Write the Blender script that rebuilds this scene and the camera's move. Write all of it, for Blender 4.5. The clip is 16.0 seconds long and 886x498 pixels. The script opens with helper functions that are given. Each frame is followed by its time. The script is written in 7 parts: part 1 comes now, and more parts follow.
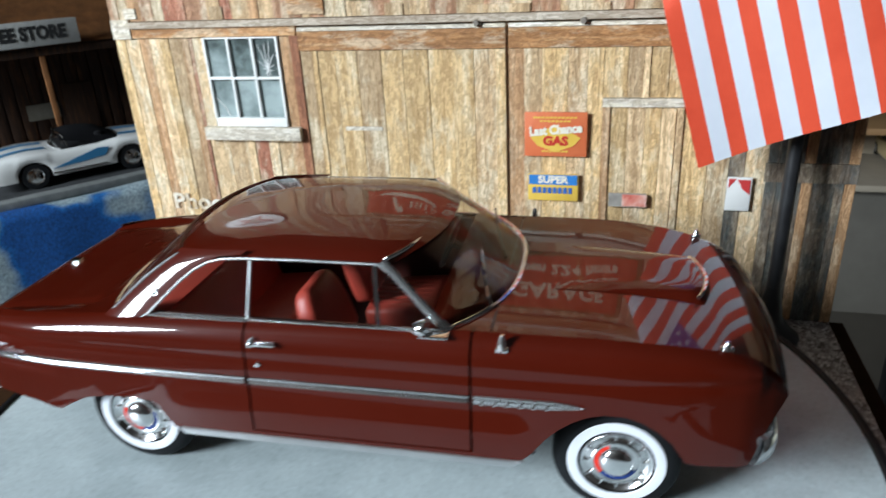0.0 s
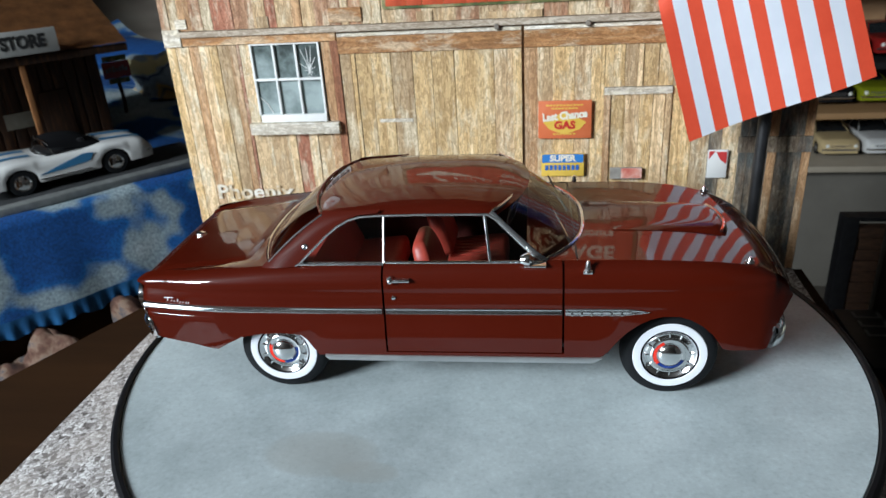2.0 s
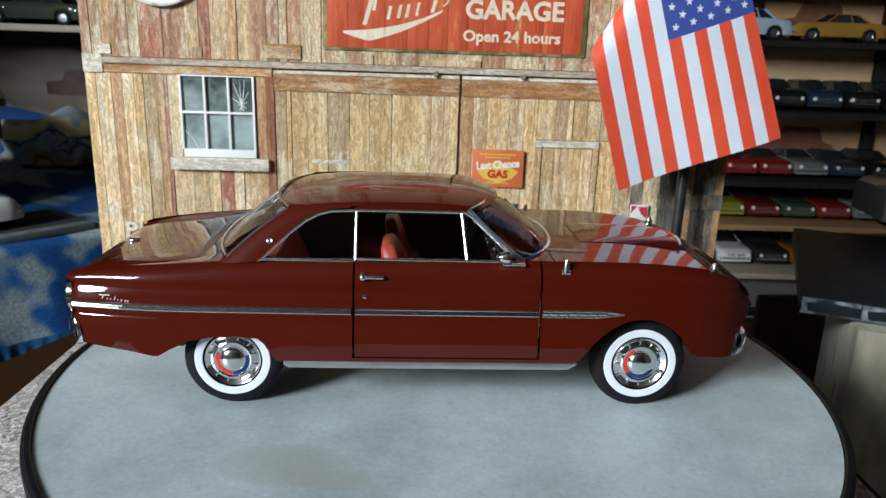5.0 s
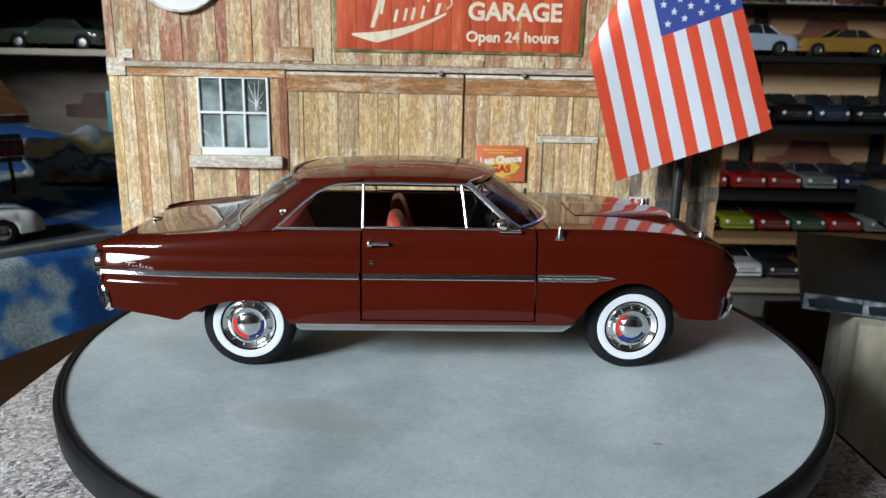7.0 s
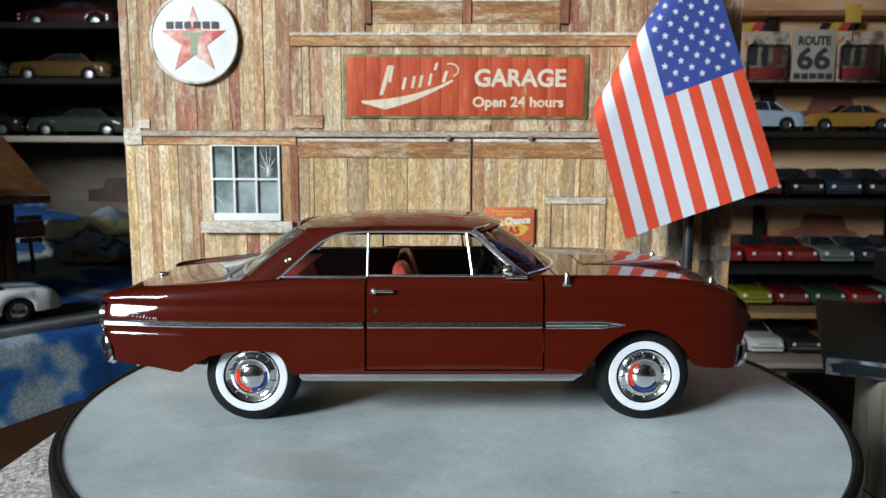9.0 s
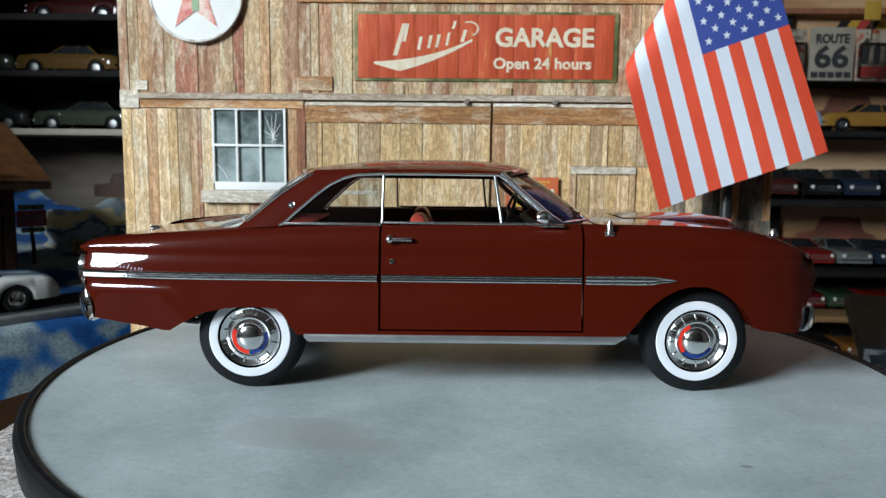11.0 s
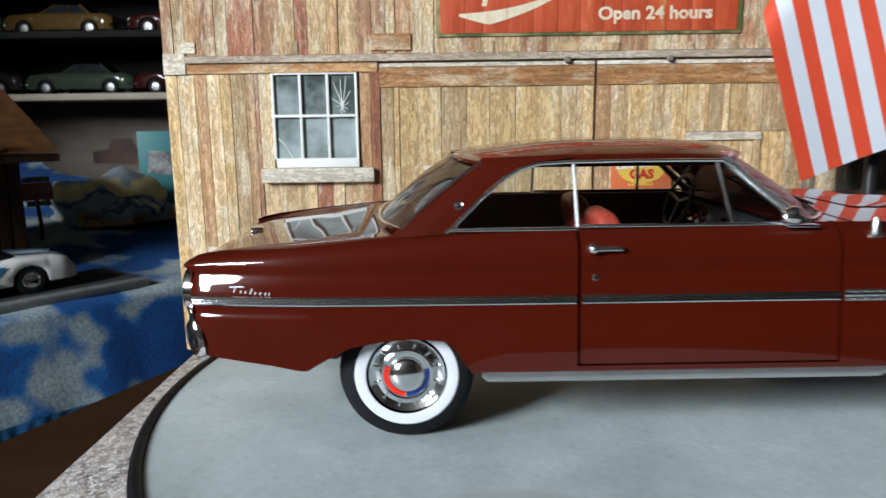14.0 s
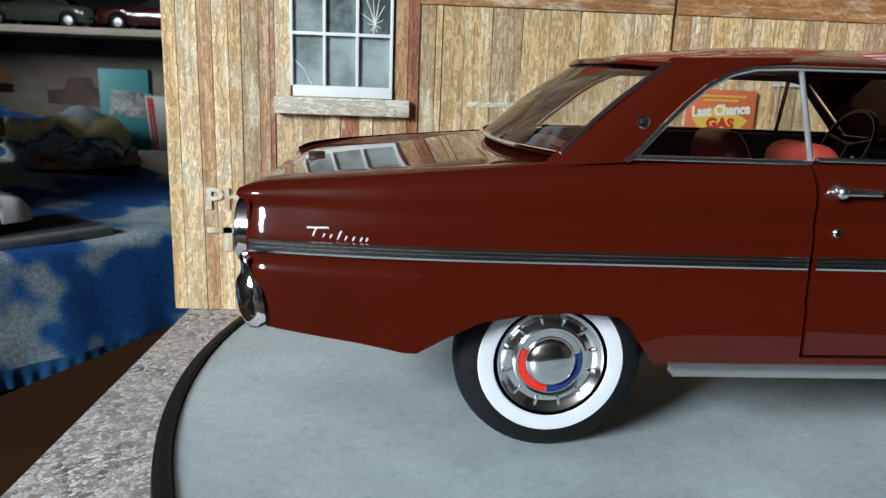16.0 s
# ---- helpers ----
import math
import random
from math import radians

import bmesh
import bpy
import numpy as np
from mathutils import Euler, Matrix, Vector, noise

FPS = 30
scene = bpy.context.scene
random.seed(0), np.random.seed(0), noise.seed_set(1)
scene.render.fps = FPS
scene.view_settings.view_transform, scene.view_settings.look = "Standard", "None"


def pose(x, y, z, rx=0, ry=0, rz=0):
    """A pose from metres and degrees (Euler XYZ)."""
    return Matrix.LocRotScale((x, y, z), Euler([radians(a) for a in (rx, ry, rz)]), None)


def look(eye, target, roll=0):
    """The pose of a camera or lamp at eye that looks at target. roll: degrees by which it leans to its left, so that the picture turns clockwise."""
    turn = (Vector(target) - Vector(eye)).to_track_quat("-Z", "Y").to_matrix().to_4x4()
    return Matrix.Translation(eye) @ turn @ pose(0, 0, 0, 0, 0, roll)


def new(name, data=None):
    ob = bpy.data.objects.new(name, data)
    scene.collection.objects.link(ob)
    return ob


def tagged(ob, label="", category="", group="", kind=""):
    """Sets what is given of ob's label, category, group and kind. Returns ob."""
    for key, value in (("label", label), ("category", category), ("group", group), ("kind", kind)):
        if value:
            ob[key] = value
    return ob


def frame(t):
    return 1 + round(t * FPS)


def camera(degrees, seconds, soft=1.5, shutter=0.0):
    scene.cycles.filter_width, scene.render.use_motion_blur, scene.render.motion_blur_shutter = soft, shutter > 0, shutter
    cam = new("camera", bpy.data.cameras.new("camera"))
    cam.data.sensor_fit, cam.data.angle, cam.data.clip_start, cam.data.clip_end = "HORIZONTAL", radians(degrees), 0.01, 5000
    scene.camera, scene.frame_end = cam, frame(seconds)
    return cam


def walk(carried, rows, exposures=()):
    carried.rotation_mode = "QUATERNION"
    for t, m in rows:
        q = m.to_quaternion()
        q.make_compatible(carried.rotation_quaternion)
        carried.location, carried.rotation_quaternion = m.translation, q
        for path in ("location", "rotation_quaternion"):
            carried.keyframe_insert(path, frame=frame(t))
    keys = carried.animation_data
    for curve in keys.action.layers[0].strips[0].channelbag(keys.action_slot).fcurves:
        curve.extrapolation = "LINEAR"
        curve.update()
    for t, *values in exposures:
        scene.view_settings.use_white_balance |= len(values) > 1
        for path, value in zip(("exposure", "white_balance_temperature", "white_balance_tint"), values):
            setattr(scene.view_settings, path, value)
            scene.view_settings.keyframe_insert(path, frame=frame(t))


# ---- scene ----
EXPOSURES = [(0.0, 0.22, 6200, 8), (1.5, 0.22, 6200, 8), (2.2, 0.02, 6350, 9), (3.0, -0.03, 6450, 9), (4.5, -0.05, 6400, 9), (9.0, -0.04, 6450, 9), (10.0, -0.12, 6250, 7), (12.5, -0.1, 6400, 8), (14.0, -0.02, 6500, 10), (15.0, -0.06, 6450, 9), (15.5, -0.14, 6350, 8), (16.0, -0.14, 6350, 8)]

cam = camera(63.7, 16.0, soft=1.2, shutter=0.3)
cam.data.dof.use_dof, cam.data.dof.focus_distance, cam.data.dof.aperture_fstop = True, 0.178, 47.0
PATH = [
    (0, (0.07367, -0.21078, 0.15983), (0.04733, -0.11278, 0.11461), -3.1),
    (0.5, (0.03694, -0.25489, 0.15939), (0.01333, -0.15728, 0.11194), -2.3),
    (1, (0.03844, -0.28811, 0.16961), (0.01472, -0.18972, 0.12378), -2.7),
    (1.5, (0.04344, -0.29739, 0.17378), (0.02094, -0.19856, 0.12822), -2.7),
    (2, (0.03256, -0.28483, 0.17289), (0.01544, -0.18500, 0.12717), -3.6),
    (2.5, (0.02422, -0.27861, 0.16578), (0.00956, -0.17900, 0.11867), -3.0),
    (3, (0.01811, -0.27583, 0.17306), (0.00639, -0.17522, 0.12750), -3.6),
    (3.5, (0.00567, -0.28728, 0.16650), (0.00261, -0.18222, 0.13033), -0.6),
    (4, (-0.00356, -0.29311, 0.15628), (-0.00456, -0.18644, 0.12522), 0.9),
    (4.5, (-0.00417, -0.29356, 0.14772), (-0.00583, -0.18706, 0.11600), 0.5),
    (5, (-0.00594, -0.29289, 0.13239), (-0.00339, -0.18600, 0.10211), 1.9),
    (7.5, (-0.00028, -0.31872, 0.11694), (-0.00028, -0.21089, 0.09022), 0.9),
    (8, (0.00050, -0.31828, 0.11728), (0.00011, -0.21028, 0.09122), 0.6),
    (8.5, (-0.00011, -0.31900, 0.11650), (-0.00150, -0.20989, 0.09561), 0.5),
    (9, (0.00244, -0.31628, 0.10333), (0.00044, -0.20611, 0.08911), 0.2),
    (9.5, (0.00067, -0.30656, 0.09117), (-0.00239, -0.19600, 0.08044), 0.4),
    (10, (-0.00150, -0.29006, 0.07883), (-0.00472, -0.17983, 0.06517), 0.4),
    (12.5, (-0.00511, -0.28478, 0.07817), (-0.00744, -0.17444, 0.06550), 1.3),
    (13, (-0.00617, -0.28572, 0.07850), (-0.00839, -0.17533, 0.06572), 1.5),
    (13.5, (-0.02389, -0.27322, 0.07967), (-0.02772, -0.16333, 0.06356), 1.2),
    (14, (-0.06306, -0.23061, 0.08633), (-0.06517, -0.12139, 0.06617), -0.7),
    (14.5, (-0.08967, -0.19511, 0.07583), (-0.08928, -0.08589, 0.05544), 0.3),
    (15, (-0.09789, -0.17922, 0.07322), (-0.09567, -0.07089, 0.04878), 0.6),
    (15.5, (-0.10233, -0.17394, 0.07061), (-0.09844, -0.06589, 0.04500), 2.0),
    (16, (-0.10283, -0.17467, 0.06978), (-0.09867, -0.06661, 0.04411), 2.2),
]
walk(cam, [(t, look(eye, target, roll)) for t, eye, target, roll in PATH], EXPOSURES)

# ---- daylight: sky outside, window light through one opening ----
world = bpy.data.worlds.new("sky")
scene.world = world
world.use_nodes = True
sky = world.node_tree.nodes.new("ShaderNodeTexSky")
sky.sky_type, sky.sun_disc = "NISHITA", False
sky.sun_elevation, sky.sun_rotation = radians(38), radians(-60)
world.node_tree.links.new(sky.outputs["Color"], world.node_tree.nodes["Background"].inputs["Color"])
world.node_tree.nodes["Background"].inputs["Strength"].default_value = 0.1


def daylight(name, at, target, w, h, watts, tint):
    d = bpy.data.lights.new(name, "AREA")
    d.shape, d.size, d.size_y, d.energy, d.color = "RECTANGLE", w, h, watts, tint
    o = new(name, d)
    o.matrix_basis = look(at, target)
    return o


daylight("window_light", (-1.87, -1.68, 1.05), (0, 0, 0.05), 0.76, 0.76, 147, (0.86, 0.94, 1.0))

# ---- lengths are written in metres of the full-size cars; K brings them to the 1:18 models ----
K = 1 / 18


# ---- materials ----
def mat(name, base, rough=0.5, metal=0.0, **more):
    m = bpy.data.materials.new(name)
    m.use_nodes = True
    n = m.node_tree.nodes["Principled BSDF"]
    n.inputs["Base Color"].default_value = (*base, 1)
    n.inputs["Roughness"].default_value = rough
    n.inputs["Metallic"].default_value = metal
    for key, value in more.items():
        n.inputs[key.replace("_", " ")].default_value = value
    return m


def node(m, kind, **values):
    n = m.node_tree.nodes.new(kind)
    for key, value in values.items():
        n.inputs[key.replace("_", " ")].default_value = value
    return n


def wire(m, a, out, b, into):
    m.node_tree.links.new(a.outputs[out], b.inputs[into])


def coords(m, scale, stretch=(1, 1, 1)):
    """Object coordinates in units of the full-size cars, times scale; moved about by the object's random number."""
    tc = node(m, "ShaderNodeTexCoord")
    mp = node(m, "ShaderNodeMapping")
    mp.inputs["Scale"].default_value = [scale / K * s for s in stretch]
    info = node(m, "ShaderNodeObjectInfo")
    mul = m.node_tree.nodes.new("ShaderNodeVectorMath")
    mul.operation = "SCALE"
    mul.inputs[0].default_value = (3.1, 5.7, 7.3)
    wire(m, info, "Random", mul, "Scale")
    wire(m, tc, "Object", mp, "Vector")
    wire(m, mul, "Vector", mp, "Location")
    return mp


def ramp(m, stops):
    r = m.node_tree.nodes.new("ShaderNodeValToRGB")
    e = r.color_ramp.elements
    e[0].position, e[0].color = stops[0][0], (*stops[0][1], 1)
    e[1].position, e[1].color = stops[-1][0], (*stops[-1][1], 1)
    for p, c in stops[1:-1]:
        x = e.new(p)
        x.color = (*c, 1)
    return r


def noisy(name, stops, scale, rough=0.6, detail=6.0, stretch=(1, 1, 1), bump=0.3, bump_scale=None, spread=0.0, dist=0.001, metal=0.0, rough_spread=0.1, **more):
    """Noise through a colour ramp, a finer noise as relief, and by object a change of value."""
    m = mat(name, stops[0][1], rough, metal, **more)
    p = m.node_tree.nodes["Principled BSDF"]
    c = coords(m, scale, stretch)
    n = node(m, "ShaderNodeTexNoise", Detail=detail, Roughness=0.62, Scale=1.0)
    wire(m, c, "Vector", n, "Vector")
    r = ramp(m, stops)
    wire(m, n, "Fac", r, "Fac")
    col = r
    if spread:
        info = node(m, "ShaderNodeObjectInfo")
        rng = node(m, "ShaderNodeMapRange")
        rng.inputs["To Min"].default_value, rng.inputs["To Max"].default_value = 1 - spread, 1 + spread
        wire(m, info, "Random", rng, "Value")
        hsv = node(m, "ShaderNodeHueSaturation")
        wire(m, rng, "Result", hsv, "Value")
        wire(m, r, "Color", hsv, "Color")
        col = hsv
    wire(m, col, "Color", p, "Base Color")
    n2 = node(m, "ShaderNodeTexNoise", Detail=4.0, Scale=1.0)
    c2 = coords(m, bump_scale or scale * 4, stretch)
    wire(m, c2, "Vector", n2, "Vector")
    b = node(m, "ShaderNodeBump", Strength=bump, Distance=dist)
    wire(m, n2, "Fac", b, "Height")
    wire(m, b, "Normal", p, "Normal")
    rr = node(m, "ShaderNodeMapRange")
    rr.inputs["To Min"].default_value, rr.inputs["To Max"].default_value = max(0.02, rough - rough_spread), min(1, rough + rough_spread)
    wire(m, n2, "Fac", rr, "Value")
    wire(m, rr, "Result", p, "Roughness")
    return m


def paint_mat(name, base, rough=0.06, coat=0.8, ior=1.42):
    m = noisy(name, [(0.3, base), (0.7, [min(1, v * 1.15 + 0.001) for v in base])], 0.8, rough=0.32, bump=0.015, bump_scale=9, dist=0.0002, rough_spread=0.05)
    p = m.node_tree.nodes["Principled BSDF"]
    p.inputs["Coat Weight"].default_value = coat
    p.inputs["Coat Roughness"].default_value = rough
    p.inputs["Coat IOR"].default_value = ior
    p.inputs["Specular IOR Level"].default_value = 0.05
    return m


PAINT = paint_mat("maroon_paint", (0.060, 0.0052, 0.0015), 0.035, 1.0, 1.48)
CHROME = noisy("chrome", [(0.3, (0.85, 0.86, 0.87)), (0.7, (0.92, 0.92, 0.92))], 2, rough=0.06, metal=1.0, bump=0.02, bump_scale=12, dist=0.0002, rough_spread=0.05)
SATIN = noisy("satin_metal", [(0.3, (0.60, 0.61, 0.62)), (0.7, (0.72, 0.73, 0.74))], 3, rough=0.2, metal=0.9, bump=0.03, dist=0.0002)
SILL = noisy("sill_metal", [(0.3, (0.54, 0.55, 0.56)), (0.7, (0.66, 0.67, 0.68))], 3, rough=0.32, metal=0.9, bump=0.03, dist=0.0002)
BRIGHT = noisy("bright_metal", [(0.3, (0.80, 0.81, 0.82)), (0.7, (0.88, 0.88, 0.88))], 3, rough=0.24, metal=1.0, bump=0.03, dist=0.0002, rough_spread=0.06)
TRIM = noisy("bright_trim", [(0.3, (0.74, 0.75, 0.77)), (0.7, (0.84, 0.84, 0.85))], 3, rough=0.1, metal=1.0, bump=0.03, dist=0.0002, rough_spread=0.05)
RUBBER = noisy("tyre_rubber", [(0.3, (0.006, 0.007, 0.008)), (0.7, (0.011, 0.012, 0.014))], 6, rough=0.65, bump=0.15, dist=0.0002, Specular_IOR_Level=0.2)
WHITEWALL = noisy("whitewall", [(0.3, (0.70, 0.72, 0.77)), (0.7, (0.77, 0.79, 0.83))], 5, rough=0.5, bump=0.05, dist=0.0002)
RED_ENAMEL = mat("red_enamel", (0.75, 0.03, 0.015), 0.25)
BLUE_ENAMEL = mat("blue_enamel", (0.015, 0.04, 0.2), 0.25)
LEATHER = noisy("red_vinyl", [(0.3, (0.42, 0.055, 0.035)), (0.7, (0.52, 0.075, 0.05))], 3, rough=0.42, bump=0.2, bump_scale=30, dist=0.0003)
BLACK = noisy("black_plastic", [(0.3, (0.01, 0.01, 0.011)), (0.7, (0.022, 0.022, 0.024))], 5, rough=0.4, bump=0.1, dist=0.0003)
OXBLOOD = noisy("oxblood_vinyl", [(0.3, (0.045, 0.007, 0.005)), (0.7, (0.065, 0.010, 0.007))], 6, rough=0.5, bump=0.2, dist=0.0003)
CARPET = noisy("dark_carpet", [(0.3, (0.012, 0.004, 0.003)), (0.7, (0.022, 0.007, 0.006))], 8, rough=0.9, bump=0.4, dist=0.0005)
LENS = mat("red_lens", (0.35, 0.01, 0.008), 0.12, Coat_Weight=0.6)


def pane_glass(name, tint, gloss):
    """Thin glazing: mostly clear, with a mirror that grows towards grazing angles."""
    m = bpy.data.materials.new(name)
    m.use_nodes = True
    t = m.node_tree
    t.nodes.remove(t.nodes["Principled BSDF"])
    out = t.nodes["Material Output"]
    a = t.nodes.new("ShaderNodeBsdfTransparent")
    a.inputs["Color"].default_value = (*tint, 1)
    g = t.nodes.new("ShaderNodeBsdfGlossy")
    g.inputs["Roughness"].default_value = 0.02
    f = t.nodes.new("ShaderNodeFresnel")
    f.inputs["IOR"].default_value = gloss
    mix = t.nodes.new("ShaderNodeMixShader")
    t.links.new(f.outputs[0], mix.inputs[0])
    t.links.new(a.outputs[0], mix.inputs[1])
    t.links.new(g.outputs[0], mix.inputs[2])
    t.links.new(mix.outputs[0], out.inputs[0])
    return m


GLASS = pane_glass("car_glass", (0.86, 0.88, 0.88), 1.5)
REARGLASS = pane_glass("rear_glass", (0.95, 0.95, 0.94), 1.55)
SCREEN = pane_glass("curved_screen", (0.9, 0.9, 0.9), 1.33)


# ---- mesh helpers ----
def thing(name, label, category, at=(0, 0, 0), turn=0.0, group="", kind=""):
    e = new(name)
    e.matrix_basis = pose(at[0] * K, at[1] * K, at[2] * K, 0, 0, turn)
    e.empty_display_size = 0.01
    return tagged(e, label, category, group, kind)


def part(name, bm, material, parent=None, label="", smooth=35, at=None):
    bmesh.ops.scale(bm, vec=(K, K, K), verts=bm.verts)
    me = bpy.data.meshes.new(name)
    bmesh.ops.recalc_face_normals(bm, faces=bm.faces)
    bm.to_mesh(me)
    bm.free()
    if smooth:
        me.polygons.foreach_set("use_smooth", [True] * len(me.polygons))
        me.set_sharp_from_angle(angle=radians(smooth))
    me.materials.append(material)
    ob = new(name, me)
    ob.parent = parent
    if at is not None:
        ob.matrix_basis = at
    if label:
        tagged(ob, label)
    return ob


def same(name, ob, parent, m):
    """Another object on ob's mesh."""
    o = new(name, ob.data)
    o.parent = parent
    o.matrix_basis = m
    return o


def solid(name, bm, material, label, category, kind="", group="", smooth=35, at=None):
    return tagged(part(name, bm, material, None, "", smooth, at), label, category, group, kind)


def B():
    return bmesh.new()


def box(bm, a, b, bevel=0.0, m=None, segs=2):
    (x0, y0, z0), (x1, y1, z1) = a, b
    g = bmesh.ops.create_cube(bm, size=1)["verts"]
    bmesh.ops.scale(bm, vec=(x1 - x0, y1 - y0, z1 - z0), verts=g)
    bmesh.ops.translate(bm, vec=((x0 + x1) / 2, (y0 + y1) / 2, (z0 + z1) / 2), verts=g)
    if bevel:
        e = list({e for v in g for e in v.link_edges})
        r = bmesh.ops.bevel(bm, geom=e, offset=bevel, segments=segs, profile=0.6, affect="EDGES")
        g = list({v for f in r["faces"] for v in f.verts} | {v for v in g if v.is_valid})
    if m is not None:
        bmesh.ops.transform(bm, matrix=m, verts=g)
    return bm


def sheet(bm, rows, close=False, wrap=False):
    """Faces between rows of points, all of one length."""
    vs = [[bm.verts.new(p) for p in r] for r in rows]
    n = len(vs[0])
    pairs = list(zip(vs, vs[1:])) + ([(vs[-1], vs[0])] if wrap else [])
    for a, b in pairs:
        for i in range(n if close else n - 1):
            j = (i + 1) % n
            q = [a[i], a[j], b[j], b[i]]
            if len({v.co.to_tuple(7) for v in q}) > 2:
                try:
                    bm.faces.new(q)
                except ValueError:
                    pass
    return vs


def weld(bm, d=1e-5):
    bmesh.ops.remove_doubles(bm, verts=bm.verts, dist=d)
    return bm


def lathe(bm, profile, seg=32, axis="y", at=(0, 0, 0)):
    """profile: (radius, along). Turned round the axis."""
    rows = []
    for r, h in profile:
        ring = []
        for i in range(seg):
            a = 2 * math.pi * i / seg
            c, s = r * math.cos(a), r * math.sin(a)
            p = {"x": (h, c, s), "y": (c, h, s), "z": (c, s, h)}[axis]
            ring.append((p[0] + at[0], p[1] + at[1], p[2] + at[2]))
        rows.append(ring)
    sheet(bm, rows, close=True)
    return weld(bm, 1e-6)


def tube(bm, pts, r, seg=8, caps=True):
    pts = [Vector(p) for p in pts]
    rad = r if isinstance(r, (list, tuple)) else [r] * len(pts)
    rows = []
    side = None
    for i, p in enumerate(pts):
        d = (pts[min(i + 1, len(pts) - 1)] - pts[max(i - 1, 0)]).normalized()
        if side is None:
            side = d.orthogonal().normalized()
        side = (side - d * side.dot(d)).normalized()
        up = d.cross(side)
        rows.append([p + rad[i] * (math.cos(2 * math.pi * k / seg) * side + math.sin(2 * math.pi * k / seg) * up) for k in range(seg)])
    vs = sheet(bm, rows, close=True)
    if caps:
        bm.faces.new(vs[0])
        bm.faces.new(vs[-1])
    return bm


def prism(bm, outline, place, depth):
    """A flat outline (u, v), set in space by place(u, v, w), pulled out from w = 0 to depth."""
    a = [bm.verts.new(place(u, v, 0)) for u, v in outline]
    b = [bm.verts.new(place(u, v, depth)) for u, v in outline]
    bm.faces.new(a)
    bm.faces.new(b)
    for i in range(len(a)):
        j = (i + 1) % len(a)
        bm.faces.new([a[i], a[j], b[j], b[i]])
    return bm


def curve(x, pts):
    """A value read off a broken line of (x, value)."""
    if x <= pts[0][0]:
        return pts[0][1]
    for (a, p), (b, q) in zip(pts, pts[1:]):
        if x <= b:
            return p + (q - p) * (x - a) / (b - a)
    return pts[-1][1]


def easy(x, pts):
    """The same, rounded off through its points."""
    if x <= pts[0][0]:
        return pts[0][1]
    if x >= pts[-1][0]:
        return pts[-1][1]
    i = max(k for k in range(len(pts) - 1) if pts[k][0] <= x)
    (x0, y0), (x1, y1) = pts[i], pts[i + 1]
    s = [(q[1] - p[1]) / (q[0] - p[0]) for p, q in zip(pts, pts[1:])]
    def slope(k):
        if k == 0:
            return s[0]
        if k == len(pts) - 1:
            return s[-1]
        return 0 if s[k - 1] * s[k] <= 0 else 2 * s[k - 1] * s[k] / (s[k - 1] + s[k])
    h, t = x1 - x0, (x - x0) / (x1 - x0)
    return (2 * t**3 - 3 * t**2 + 1) * y0 + (t**3 - 2 * t**2 + t) * h * slope(i) + (3 * t**2 - 2 * t**3) * y1 + (t**3 - t**2) * h * slope(i + 1)


def steps(a, b, n):
    return [a + (b - a) * i / n for i in range(n + 1)]


def words(name, text, size, material, parent, m, depth=0.004, label="", bold=0.0, width=0.0):
    """Raised lettering in the built-in font, as a mesh; width: its whole length."""
    c = bpy.data.curves.new(name, "FONT")
    c.body, c.size, c.extrude, c.align_x, c.align_y, c.offset = text, size * K, depth * K, "CENTER", "CENTER", bold * K
    c.resolution_u = 3
    o = bpy.data.objects.new(name, c)
    me = bpy.data.meshes.new_from_object(o)
    bpy.data.objects.remove(o)
    if width:
        xs = [v.co.x for v in me.vertices]
        f = width * K / (max(xs) - min(xs))
        me.transform(Matrix.Diagonal((f, 1, 1, 1)))
    me.materials.clear()
    me.materials.append(material)
    ob = new(name, me)
    ob.parent = parent
    ob.matrix_basis = m
    if label:
        tagged(ob, label)
    return ob

# ---- the room ----
PLASTER = noisy("room_plaster", [(0.3, (0.07, 0.064, 0.058)), (0.7, (0.10, 0.092, 0.083))], 0.15, rough=0.9, bump=0.2, dist=0.002)
DIM = noisy("dim_panelling", [(0.3, (0.028, 0.024, 0.021)), (0.7, (0.05, 0.042, 0.036))], 0.15, rough=0.8, bump=0.2, dist=0.002)
FLOORING = noisy("room_floor", [(0.3, (0.06, 0.05, 0.04)), (0.7, (0.09, 0.078, 0.062))], 0.1, rough=0.6, bump=0.2, dist=0.002)
RX, RY0, RY1, RZ0, RZ1 = 34.5, -42, 38, -16, 28
WIN = (-37.7, -22.7, 11.5, 26.5)
bm = B()
box(bm, (-RX - 1, RY0 - 1, RZ0 - 1), (RX + 1, RY1 + 1, RZ0))
solid("floor", bm, FLOORING, "dull grey-brown room floor", "floor", "structure")
bm = B()
box(bm, (-RX - 1, RY0 - 1, RZ1), (RX + 1, RY1 + 1, RZ1 + 1))
solid("ceiling", bm, PLASTER, "dim brown-grey ceiling", "ceiling", "structure")
bm = B()
box(bm, (-RX - 1, RY1, RZ0), (RX + 1, RY1 + 1, RZ1))
solid("wall_north", bm, DIM, "plain room wall behind the shelves", "wall", "structure")
bm = B()
box(bm, (-RX - 1, RY0 - 1, RZ0), (RX + 1, RY0, RZ1))
solid("wall_south", bm, DIM, "plain room wall", "wall", "structure")
bm = B()
box(bm, (RX, RY0, RZ0), (RX + 1, RY1, RZ1))
solid("wall_east", bm, DIM, "plain room wall", "wall", "structure")
bm = B()
box(bm, (-RX - 1, RY0, RZ0), (-RX, WIN[0], RZ1))
